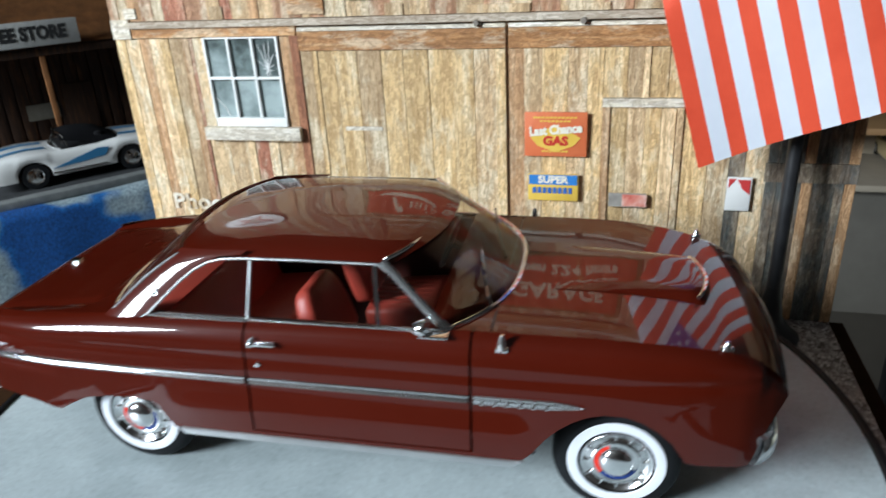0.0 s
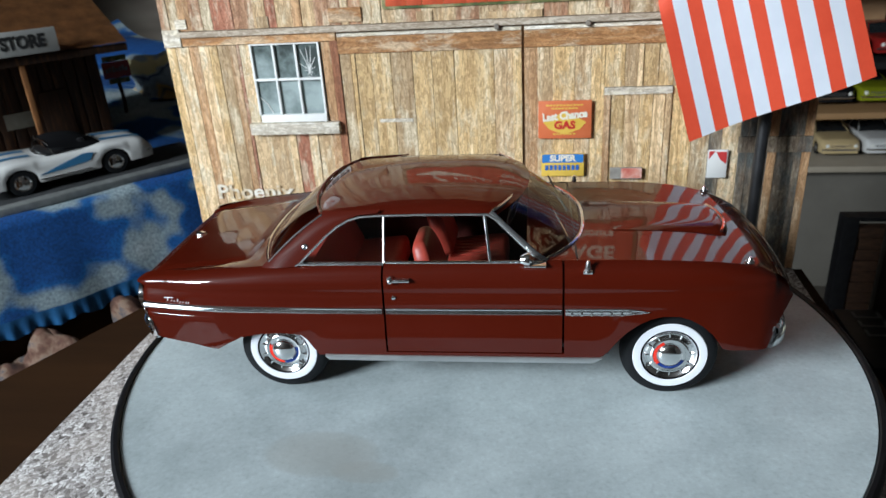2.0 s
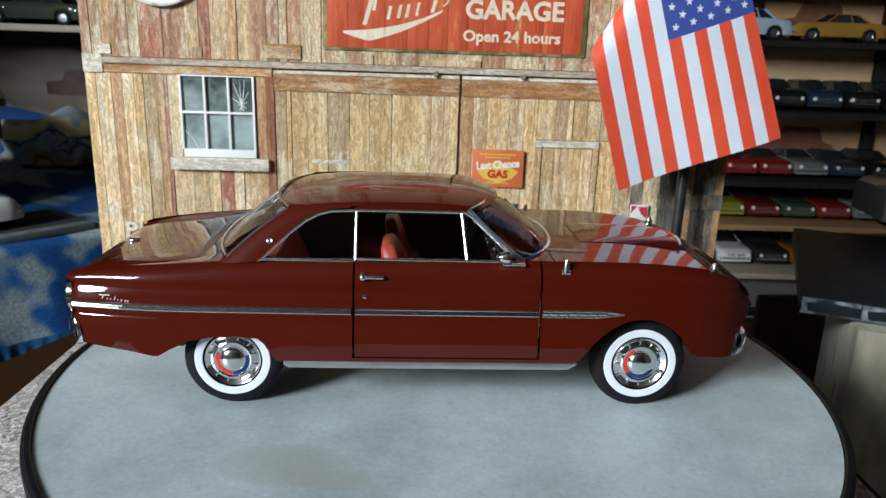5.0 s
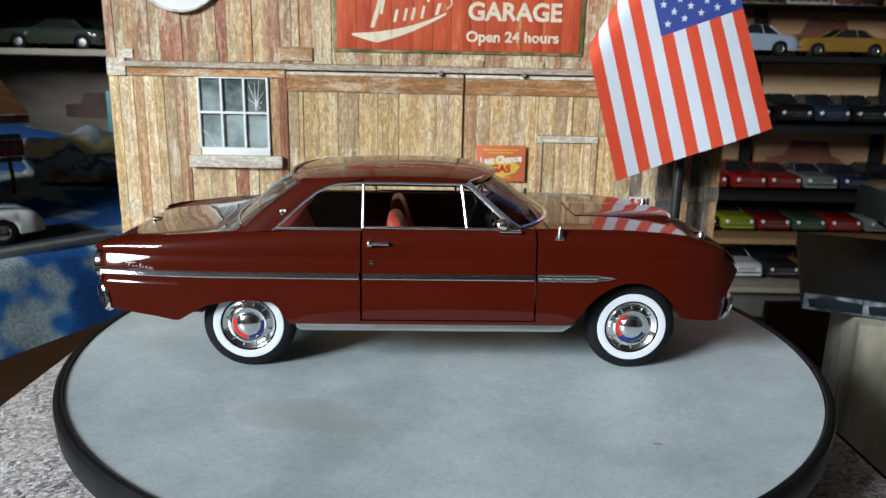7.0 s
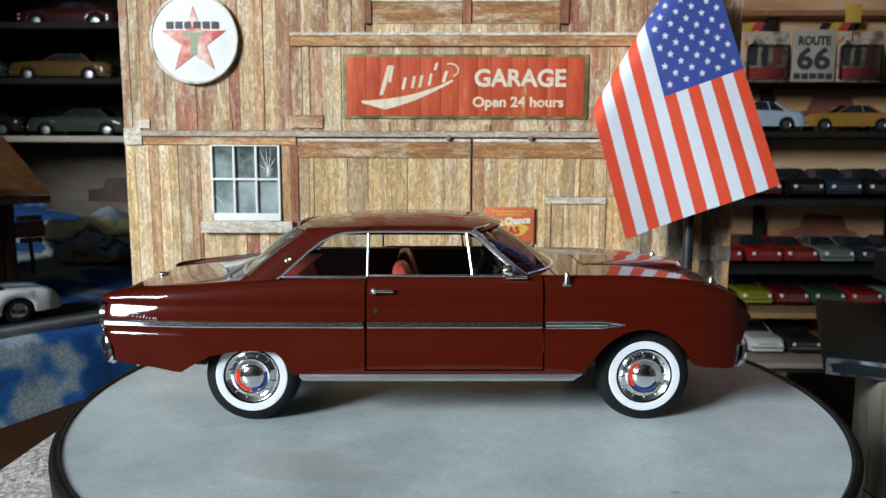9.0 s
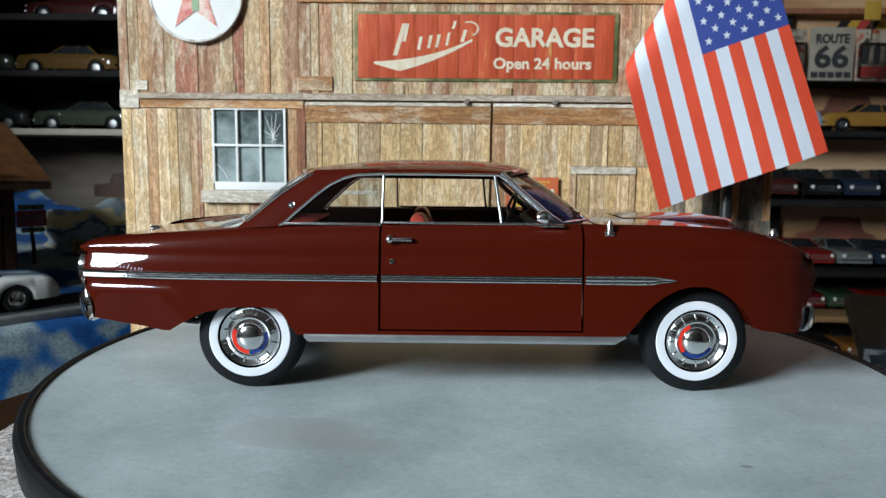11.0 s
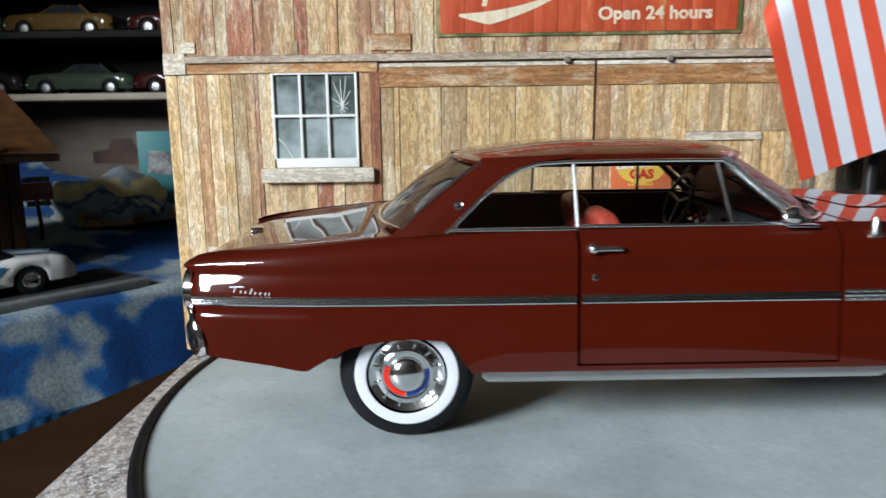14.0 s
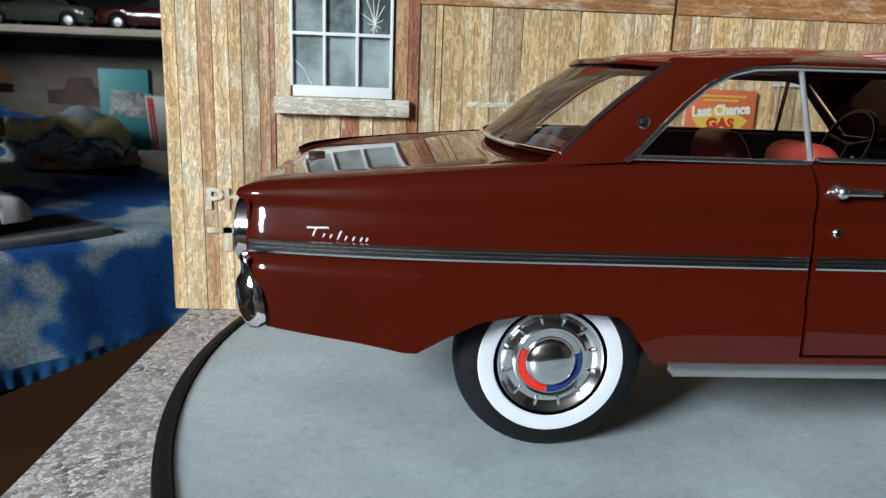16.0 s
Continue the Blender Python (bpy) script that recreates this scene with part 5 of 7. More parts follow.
# ---- shelf cars: one way of building, several bodies ----
DARKGLASS = noisy("dark_glass", [(0.3, (0.012, 0.014, 0.016)), (0.7, (0.03, 0.033, 0.035))], 2, rough=0.08, bump=0.0, rough_spread=0.03)
STEEL = noisy("wheel_silver", [(0.3, (0.28, 0.28, 0.28)), (0.7, (0.42, 0.42, 0.42))], 5, rough=0.38, metal=1.0)
LAMP = mat("lamp_glass", (0.8, 0.8, 0.75), 0.1)
BODIES = {
    "saloon": dict(half=2.45, wide=0.95, belt=[(-2.45, 0.78), (-2.38, 0.88), (-1.4, 0.95), (0.8, 0.96), (2.2, 0.9), (2.4, 0.84), (2.45, 0.74)], wheels=(-1.45, 1.5), r=0.33, cabin=[(-1.5, 0.94), (-0.95, 1.36), (0.15, 1.38), (0.85, 0.95)], top=0.60),
    "muscle": dict(half=2.35, wide=0.93, belt=[(-2.35, 0.78), (-2.25, 0.92), (-1.2, 0.95), (0.6, 0.93), (1.9, 0.86), (2.3, 0.78), (2.35, 0.68)], wheels=(-1.38, 1.42), r=0.34, cabin=[(-1.75, 0.92), (-0.75, 1.29), (0.05, 1.30), (0.75, 0.92)], top=0.56),
    "fifties": dict(half=2.4, wide=0.92, belt=[(-2.4, 0.7), (-2.25, 0.95), (-1.3, 1.05), (0.9, 1.1), (1.9, 1.06), (2.25, 0.95), (2.4, 0.7)], wheels=(-1.4, 1.45), r=0.36, cabin=[(-1.45, 1.03), (-0.85, 1.52), (0.15, 1.56), (0.72, 1.08)], top=0.58),
}


def shell(half, wide, belt, wheels, r, flat=0.0):
    """A car's body in one skin: two flanks with wheel arches, the upper side and both ends."""
    bm = B()
    knots = [w + d for w in wheels for d in (-r * 1.22, -r * 1.1, -r * 0.8, -r * 0.4, 0, r * 0.4, r * 0.8, r * 1.1, r * 1.22)]
    xs = sorted(set(steps(-half, half, 22)) | set(knots))
    rows = []
    for x in xs:
        zb = 0.26
        for w in wheels:
            d = abs(x - w) / (r * 1.2)
            if d < 1:
                zb = max(zb, r + r * 1.12 * math.sqrt(1 - d * d) - 0.02)
        zt = easy(x, belt)
        zb = min(zb, zt - 0.06)
        end = min(1.0, (half - abs(x)) / 0.4)
        w = wide * (0.86 + 0.14 * math.sqrt(max(0, 1 - (1 - end) ** 2)))
        right = [(x, -w + 0.12, zb + 0.01), (x, -w + 0.02, zb), (x, -w, zb + (zt - zb) * 0.35), (x, -w + 0.005, zb + (zt - zb) * 0.6), (x, -w + 0.03, zb + (zt - zb) * 0.86), (x, -w + 0.1, zt)]
        mid = [(x, v * (w - 0.1), zt + 0.03 * (1 - v * v)) for v in (-0.66, -0.33, 0, 0.33, 0.66)]
        rows.append(right + mid + [(p[0], -p[1], p[2]) for p in right[::-1]])
    vs = sheet(bm, rows)
    bm.faces.new(vs[0])
    bm.faces.new(vs[-1])
    return bm


def greenhouse(cabin, wide, top):
    (xa, za), (xb, zb), (xc, zc), (xd, zd) = cabin
    glass = B()
    low, up = wide - 0.13, top
    ring = lambda x0, x1, z0, z1, w, b: [(x0 - b, -w * 0.6, z0), (x0, -w, z0), (x1, -w, z1), (x1 + b, -w * 0.6, z1), (x1 + b, w * 0.6, z1), (x1, w, z1), (x0, w, z0), (x0 - b, w * 0.6, z0)]
    vs = sheet(glass, [ring(xa, xd, za - 0.02, zd - 0.02, low, 0.06), ring(xb, xc, zb - 0.02, zc - 0.02, up, 0.05)], close=True)
    roof = B()
    rows = []
    for u in steps(0, 1, 8):
        x = xb - 0.06 + (xc - xb + 0.12) * u
        z = zb + (zc - zb) * u
        rows.append([(x, v * (up + 0.03), z - 0.03 + 0.07 * (1 - abs(v) ** 3) * math.sin(math.pi * (0.12 + 0.76 * u)) ** 0.5) for v in steps(-1, 1, 8)])
    sheet(roof, rows)
    bars = []
    for s in (-1, 1):
        roof2 = B()
        tube(roof2, [(xa, s * low, za - 0.02), (xb, s * up, zb - 0.01)], 0.05, 6)
        bars.append(roof2)
        roof2 = B()
        tube(roof2, [(xd, s * low, zd - 0.02), (xc, s * up, zc - 0.01)], 0.03, 6)
        bars.append(roof2)
        roof2 = B()
        tube(roof2, [((xa + xd) / 2 - 0.2, s * low, (za + zd) / 2), ((xb + xc) / 2 - 0.1, s * up, (zb + zc) / 2)], 0.025, 6)
        bars.append(roof2)
    return glass, roof, bars


def car_wheel(r):
    t, h = B(), B()
    lathe(t, [(r * 0.6, 0.1), (r * 0.9, 0.1), (r, 0.06), (r, -0.06), (r * 0.9, -0.1), (r * 0.6, -0.1)], 24, "y")
    lathe(h, [(r * 0.62, 0.08), (r * 0.6, 0.105), (r * 0.5, 0.08), (r * 0.3, 0.085), (r * 0.25, 0.11), (0, 0.12)], 20, "y")
    return t, h


STOCK = {}


def shelf_car(body, paint, label, at, turn, group=""):
    spec = BODIES[body]
    car = thing("model_car", label, "model car", at, turn, group)
    if body not in STOCK:
        g, r, bars = greenhouse(spec["cabin"], spec["wide"], spec["top"])
        t, h = car_wheel(spec["r"])
        hf, wd = spec["half"], spec["wide"]
        small = []
        for s in (-1, 1):
            ch = B()
            small.append(("bumper", ch, CHROME))
            tube(ch, [(s * (hf + 0.02 - 0.09 * abs(v) ** 3), v * (wd - 0.06), 0.46) for v in steps(-1, 1, 10)], 0.055, 8)
        ch = B()
        small.append(("grille", ch, CHROME))
        for z in (0.58, 0.64, 0.70):
            tube(ch, [(hf + 0.0, v * 0.5, z) for v in steps(-1, 1, 4)], 0.018, 6)
        for s in (-1, 1):
            fl = B()
            small.append(("headlight", fl, LAMP))
            lathe(fl, [(0, 0.03), (0.07, 0.02), (0.1, -0.01), (0.1, -0.08)], 16, "x", (hf + 0.005, s * 0.66, 0.655))
        STOCK[body] = [part("body", shell(hf, wd, spec["belt"], spec["wheels"], spec["r"]), PAINT, car, smooth=45), part("glazing", g, DARKGLASS, car), part("roof", r, PAINT, car)] + [part("pillar", q, PAINT, car) for q in bars] + [part(n, q, mm, car) for n, q, mm in small]
        fresh = STOCK[body][:]
        STOCK[body + "w"] = [part("tyre", t, RUBBER, car, at=Matrix.Translation((spec["wheels"][0] * K, -(wd - 0.13) * K, spec["r"] * K)) @ Matrix.Rotation(math.pi, 4, "Z"))]
        STOCK[body + "w"].append(part("hub", h, STEEL, STOCK[body + "w"][0]))
        todo = [(spec["wheels"][0], 1), (spec["wheels"][1], -1), (spec["wheels"][1], 1)]
    else:
        fresh = [same(o.name.split(".")[0], o, car, Matrix()) for o in STOCK[body]]
        todo = [(x, s) for x in spec["wheels"] for s in (-1, 1)]
    for o in fresh:
        if o.name.split(".")[0] in ("body", "roof", "pillar"):
            o.material_slots[0].link = "OBJECT"
            o.material_slots[0].material = paint
    for x, s in todo:
        m = Matrix.Translation((x * K, s * (spec["wide"] - 0.13) * K, spec["r"] * K)) @ Matrix.Rotation(0 if s > 0 else math.pi, 4, "Z")
        w = same("tyre", STOCK[body + "w"][0], car, m)
        same("hub", STOCK[body + "w"][1], w, Matrix())
    return car


COLOURS = {name: paint_mat(name + "_paint", c, 0.06) for name, c in dict(red=(0.22, 0.012, 0.01), deep_red=(0.12, 0.008, 0.008), black=(0.008, 0.008, 0.009), lime=(0.22, 0.24, 0.012), silver=(0.15, 0.165, 0.155), navy=(0.015, 0.025, 0.045), gold=(0.30, 0.155, 0.03), sky=(0.35, 0.42, 0.5), white=(0.62, 0.62, 0.6), green=(0.03, 0.06, 0.035), amber=(0.2, 0.08, 0.018), cream=(0.5, 0.38, 0.2), brown=(0.06, 0.015, 0.012), ochre=(0.10, 0.055, 0.014), dull_green=(0.035, 0.045, 0.03), dark_red=(0.035, 0.006, 0.005), charcoal=(0.018, 0.018, 0.018)).items()}

# ---- the little roadside scene on the blue cloth ----
GX, GY, GZ, GT = -10.9, 10.0, -2.13, 51.0


def there(x, y, z=0.0):
    c, s = math.cos(radians(GT)), math.sin(radians(GT))
    return (GX + c * x - s * y, GY + s * x + c * y, GZ + z)


ROAD = noisy("model_road", [(0.3, (0.02, 0.021, 0.022)), (0.7, (0.045, 0.047, 0.05))], 3, rough=0.85, bump=0.3)
KERB = noisy("model_kerb", [(0.3, (0.13, 0.138, 0.135)), (0.7, (0.22, 0.23, 0.222))], 4, rough=0.8)
DARKWOOD = noisy("store_wood", [(0.3, (0.016, 0.006, 0.002)), (0.55, (0.046, 0.017, 0.005)), (0.75, (0.125, 0.05, 0.013))], 2.5, rough=0.7, stretch=(6, 6, 0.6), bump=0.3)
SHINGLE = noisy("store_roof", [(0.3, (0.12, 0.044, 0.011)), (0.7, (0.26, 0.105, 0.03))], 3, rough=0.75, bump=0.3)
base = thing("diorama_base", "grey model road board with a pale kerb, lying on blue cloth", "diorama base", (GX, GY, GZ), GT)
bm = B()
box(bm, (-6.5, -0.16, -0.16), (3.3, 1.75, 0.0), 0.01)
part("road_board", bm, ROAD, base)
bm = B()
box(bm, (-6.5, -0.50, -0.17), (3.3, -0.162, 0.012), 0.03)
part("kerb", bm, KERB, base)

STORE = thing("model_store", "dark brown wooden model store with a porch and a name board", "model building", there(0, 0, 0.001), GT)
bm = B()
box(bm, (-5.5, 2.55, 0.0), (1.85, 2.75, 3.6), 0.01)
box(bm, (1.65, 2.75, 0.0), (1.85, 6.0, 3.6), 0.01)
part("wall", bm, DARKWOOD, STORE)
for i in range(24):
    bm = B()
    x = -5.45 + i * 0.304
    box(bm, (x, 2.49, 0.05), (x + 0.26, 2.549, 2.75), 0.008)
    part("plank", bm, DARKWOOD, STORE, at=Matrix())
bm = B()
box(bm, (-5.5, 1.0, -0.0), (2.0, 2.48, 0.14), 0.02)
part("porch_floor", bm, DARKWOOD, STORE)
bm = B()
rows = []
for u in steps(0, 1, 14):
    rows.append([(x, 1.25 + 3.0 * u, 3.0 + 1.5 * u + 0.02 * math.sin(40 * u)) for x in steps(-5.9, 2.3, 24)])
sheet(bm, rows)
g = bmesh.ops.solidify(bm, geom=bm.faces[:], thickness=0.12)
part("roof", bm, SHINGLE, STORE, "reddish brown shingle roof")
for x in (-3.9, -2.1, -0.25):
    bm = B()
    box(bm, (x - 0.06, 1.32, 0.14), (x + 0.06, 1.44, 2.92), 0.01)
    part("porch_post", bm, SHINGLE, STORE)
bm = B()
box(bm, (-5.7, 1.3, 2.78), (2.3, 1.5, 2.96), 0.01)
part("porch_beam", bm, DARKWOOD, STORE)
bm = B()
box(bm, (-0.75, 2.46, 1.1), (0.0, 2.488, 1.5), 0.01)
part("wall_plaque", bm, noisy("plaque_grey", [(0.3, (0.2, 0.18, 0.14)), (0.7, (0.3, 0.28, 0.23))], 4, rough=0.7), STORE)
for x0 in (-3.6, 0.15):
    bm = B()
    box(bm, (x0, 2.44, 0.14), (x0 + 0.75, 2.488, 1.9), 0.01)
    part("store_door", bm, DARKWOOD, STORE)
bm = B()
box(bm, (-2.8, 1.16, 3.02), (0.65, 1.24, 3.58), 0.01)
nb = part("name_board", bm, noisy("sign_white", [(0.3, (0.42, 0.42, 0.4)), (0.7, (0.5, 0.5, 0.47))], 2, rough=0.6), STORE)
words("lettering", "OLD SAUTEE STORE", 0.4, mat("sign_black", (0.015, 0.015, 0.015), 0.6), nb, Matrix.Translation((-1.12 * K, 1.155 * K, 3.3 * K)) @ Matrix.Rotation(radians(90), 4, "X"), bold=0.022, width=3.0)

# roadside drink sign: plain shapes
POSTSIGN = thing("roadside_sign", "small red roadside sign on a crooked wooden post", "sign", there(3.2, 5.35, 0.001), GT)
bm = B()
tube(bm, [(0, 0, 0.2), (0.03, 0, 0.8), (-0.02, 0, 1.55)], 0.06, 8)
part("post", bm, DARKWOOD, POSTSIGN)
bm = B()
box(bm, (-0.42, -0.06, 1.5), (0.42, 0.0, 2.0), 0.02)
part("board", bm, mat("sign_red", (0.3, 0.04, 0.035), 0.5), POSTSIGN)
bm = B()
for i in range(7):
    box(bm, (-0.34 + i * 0.1, -0.068, 1.68 + 0.02 * (i % 2)), (-0.27 + i * 0.1, -0.061, 1.8 + 0.03 * (i % 3)), 0.005)
part("bar", bm, KERB, POSTSIGN)
for a, b in (((-0.36, -0.055, 2.01), (0.36, -0.005, 2.17)), ((-0.3, -0.055, 1.33), (0.34, -0.005, 1.49))):
    bm = B()
    box(bm, a, b, 0.01)
    part("small_board", bm, SIGNGREEN, POSTSIGN)

# white roadster with blue coves
VW = COLOURS["white"]
VB = paint_mat("cove_blue", (0.05, 0.19, 0.36), 0.06)
ROADSTER = thing("roadster", "white two-seat model roadster with blue coves and black soft top", "model car", there(-0.12, 0.9, 0.0), GT + 180)
ROADSTER.matrix_basis = ROADSTER.matrix_basis @ Matrix.Scale(0.94, 4)
belt = [(-2.2, 0.55), (-2.1, 0.74), (-1.6, 0.82), (-0.9, 0.86), (-0.4, 0.80), (0.3, 0.80), (1.2, 0.86), (1.8, 0.80), (2.1, 0.68), (2.2, 0.5)]
part("body", shell(2.2, 0.88, belt, (-1.15, 1.15), 0.33), VW, ROADSTER, smooth=45)
for s in (-1, 1):
    bm = B()
    pts = [(0.74, 0.44), (0.1, 0.47), (-0.52, 0.53), (-0.64, 0.72), (-0.38, 0.75), (0.12, 0.62)]
    prism(bm, [(x, z) for x, z in pts], lambda u, v, w: (u, s * (0.872 + w), v), 0.014)
    part("side_cove", bm, VB, ROADSTER, "blue side cove")
for s in (-1, 1):
    bm = B()
    sheet(bm, [[(x, s * (0.30 + d), easy(x, belt) + 0.038) for d in (-0.11, 0.11)] for x in steps(0.75, 2.05, 10)])
    part("hood_stripe", bm, VB, ROADSTER)
    bm = B()
    sheet(bm, [[(x, s * (0.36 + d), easy(x, belt) + 0.038) for d in (-0.11, 0.11)] for x in steps(-2.05, -1.0, 10)])
    part("boot_stripe", bm, VB, ROADSTER)
bm = B()
box(bm, (-0.85, -0.62, 0.55), (0.45, 0.62, 0.875), 0.08)
part("cockpit", bm, BLACK, ROADSTER)
bm = B()
for y in (-0.32, 0.32):
    box(bm, (-0.6, y - 0.24, 0.7), (-0.42, y + 0.24, 1.08), 0.06)
part("seat", bm, BLACK, ROADSTER)
bm = B()
TOPLINE = [(-1.0, 0.86), (-0.85, 0.98), (-0.6, 1.12), (-0.3, 1.2), (0.05, 1.22), (0.4, 1.17)]
sheet(bm, [[(x, v * 0.64, easy(x, TOPLINE) - (easy(x, TOPLINE) - max(0.86, 0.86 + 0.24 * (x + 0.35))) * abs(v) ** 4) for v in steps(-1, 1, 16)] for x in steps(-1.0, 0.4, 18)])
part("soft_top", bm, mat("black_canvas", (0.006, 0.006, 0.007), 0.9, Specular_IOR_Level=0.1), ROADSTER, "black canvas soft top")
bm = B()
arcp = [(0.42 - 0.16 * abs(v) ** 2, 0.66 * v, 1.18 - 0.30 * abs(v) ** 6) for v in steps(-1, 1, 16)]
tube(bm, arcp, 0.022, 8)
tube(bm, [(p[0] + 0.16, p[1], 0.86) for p in arcp], 0.02, 8)
part("windscreen_frame", bm, CHROME, ROADSTER)
bm = B()
sheet(bm, [[p for p in arcp], [(p[0] + 0.16, p[1], 0.86) for p in arcp]])
part("windscreen", bm, GLASS, ROADSTER)
for s in (-1, 1):
    for pts in ([(2.2, s * 0.25, 0.4), (2.24, s * 0.6, 0.42), (2.05, s * 0.87, 0.46)], [(-2.2, s * 0.25, 0.42), (-2.22, s * 0.6, 0.42), (-2.05, s * 0.87, 0.46)]):
        bm = B()
        tube(bm, pts, 0.045, 8)
        part("bumper", bm, CHROME, ROADSTER)
    bm = B()
    tube(bm, [(-0.5, s * 0.89, 0.34), (0.75, s * 0.89, 0.34)], 0.018, 6)
    part("side_strip", bm, CHROME, ROADSTER)
bm = B()
for i in range(9):
    box(bm, (2.16, -0.4 + i * 0.095, 0.36), (2.22, -0.34 + i * 0.095, 0.52), 0.01)
part("grille", bm, CHROME, ROADSTER)
bm = B()
for s in (-1, 1):
    for y in (0.5, 0.7):
        lathe(bm, [(0, 0.05), (0.06, 0.04), (0.09, 0.0), (0.09, -0.1)], 14, "x", (2.08 - 0.1 * (y - 0.5), s * y, 0.62))
part("headlight", bm, LAMP, ROADSTER)
t, h = car_wheel(0.33)
tw = part("tyre", t, RUBBER, ROADSTER, at=Matrix.Translation((-1.15 * K, 0.75 * K, 0.33 * K)))
hw_ = part("hub", h, CHROME, tw)
for x, s in ((1.15, 1), (-1.15, -1), (1.15, -1)):
    o = same("tyre", tw, ROADSTER, Matrix.Translation((x * K, s * 0.75 * K, 0.33 * K)) @ Matrix.Rotation(0 if s > 0 else math.pi, 4, "Z"))
    same("hub", hw_, o, Matrix())

# blue cloth with pale clouds, over a low bench
CLOTH = noisy("cloud_cloth", [(0.48, (0.004, 0.072, 0.27)), (0.52, (0.008, 0.115, 0.36)), (0.57, (0.26, 0.34, 0.38)), (0.7, (0.42, 0.48, 0.5))], 0.5, rough=0.95, detail=2.2, stretch=(1, 1, 1), bump=0.7, bump_scale=70, dist=0.001)
speckle(CLOTH, 16, [(0.36, (0.45, 0.46, 0.48)), (0.5, (0.95, 0.95, 0.95)), (0.64, (1.4, 1.4, 1.4))], 0.75)
HEMBLUE = noisy("hem_blue", [(0.3, (0.007, 0.08, 0.22)), (0.7, (0.014, 0.13, 0.32))], 2, rough=0.9, bump=0.6, bump_scale=8)
bench = thing("bench", "low brown bench under the blue cloth", "bench", (GX, GY, GZ), GT)
bm = B()
box(bm, (-9, -0.75, RZ0 - GZ), (7.5, 17.0, -0.24), 0.05)
part("bench_body", bm, WOODTOP, bench)
cl = thing("cloth", "blue terry cloth with pale cloud shapes draped over a bench", "cloth", (GX, GY, GZ), GT)
bm = B()
rows = []
for x in steps(-9.2, 7.6, 84):
    row = [(x, y, -0.175 + 0.02 * math.sin(x * 2 + y)) for y in steps(17.0, -0.7, 30)]
    row = [(p[0], p[1], p[2] + max(0, p[1] - 1.9) * 0.16 * min(1, max(0, (x - 1.9) / 0.8)) * (1 + 0.12 * math.sin(x * 0.9 + p[1] * 0.7))) for p in row]
    for i, z in enumerate(steps(-0.25, -2.35, 16)):
        row.append((x, -0.86 - 0.02 * i - 0.05 * math.sin(x * 1.7 + z) * (i / 16) - 0.03 * math.sin(x * 4.1) * (i / 16), z))
    rows.append(row)
sheet(bm, rows)
part("sheet", bm, CLOTH, cl, smooth=80)
bm = B()
rows = []
for x in steps(-9.2, 7.6, 260):
    rows.append([(x, -1.2 - 0.05 * math.sin(x * 1.7 - 2.35) - 0.03 * math.sin(x * 4.1) - 0.035 * math.sin(x * 19) * f, -2.33 - 0.42 * f - 0.05 * math.sin(x * 7) * f) for f in steps(0, 1, 4)])
sheet(bm, rows)
part("hem", bm, HEMBLUE, cl, "gathered bright blue hem", smooth=80)


def heap(name, label, category, at, size, material, seed, lumps=7, rough=0.25):
    """A crumpled heap of stuff."""
    bm = B()
    bmesh.ops.create_icosphere(bm, subdivisions=5, radius=1)
    for v in bm.verts:
        n = v.co.normalized()
        q = 1 + rough * noise.noise(n * 1.6 + Vector((seed, 0, 0))) * 2 + rough * 0.5 * noise.noise(n * 4 + Vector((0, seed, 0))) + rough * 0.18 * abs(noise.noise(n * 9 + Vector((0, 0, seed))))
        v.co = Vector((n.x * size[0] * q, n.y * size[1] * q, max(-0.001, n.z * size[2] * q) if n.z < 0.15 else n.z * size[2] * q))
    return solid(name, bm, material, label, category, smooth=80, at=Matrix.Translation([a * K for a in at]))


TOWEL = noisy("patterned_towel", [(0.36, (0.03, 0.08, 0.14)), (0.42, (0.30, 0.35, 0.38)), (0.46, (0.10, 0.09, 0.06)), (0.49, (0.55, 0.36, 0.08)), (0.52, (0.66, 0.58, 0.28)), (0.62, (0.70, 0.62, 0.34)), (0.66, (0.3, 0.35, 0.38))], 0.4, rough=0.95, detail=3, bump=0.8, bump_scale=7, dist=0.003)
band = node(TOWEL, "ShaderNodeTexCoord")
sep = node(TOWEL, "ShaderNodeSeparateXYZ")
wire(TOWEL, band, "Object", sep, "Vector")
wob = node(TOWEL, "ShaderNodeTexNoise", Scale=1.0, Detail=2.0)
wire(TOWEL, coords(TOWEL, 1.1), "Vector", wob, "Vector")
up = node(TOWEL, "ShaderNodeMath")
up.operation = "MULTIPLY_ADD"
up.inputs[1].default_value = 0.62 / (1.35 * K)
wire(TOWEL, sep, "Z", up, 0)
wire(TOWEL, wob, "Fac", up, 2)
shift = node(TOWEL, "ShaderNodeMath")
shift.operation = "SUBTRACT"
shift.inputs[1].default_value = 0.38
wire(TOWEL, up, "Value", shift, 0)
stripes = ramp(TOWEL, [(0.06, (0.42, 0.26, 0.09)), (0.13, (0.10, 0.11, 0.11)), (0.2, (0.45, 0.28, 0.08)), (0.27, (0.22, 0.26, 0.28)), (0.38, (0.30, 0.36, 0.40)), (0.44, (0.02, 0.04, 0.08)), (0.49, (0.34, 0.40, 0.42)), (0.52, (0.66, 0.56, 0.27)), (0.76, (0.70, 0.60, 0.32)), (0.82, (0.34, 0.40, 0.43))])
wire(TOWEL, shift, "Value", stripes, "Fac")
wire(TOWEL, stripes, "Color", TOWEL.node_tree.nodes["Principled BSDF"], "Base Color")
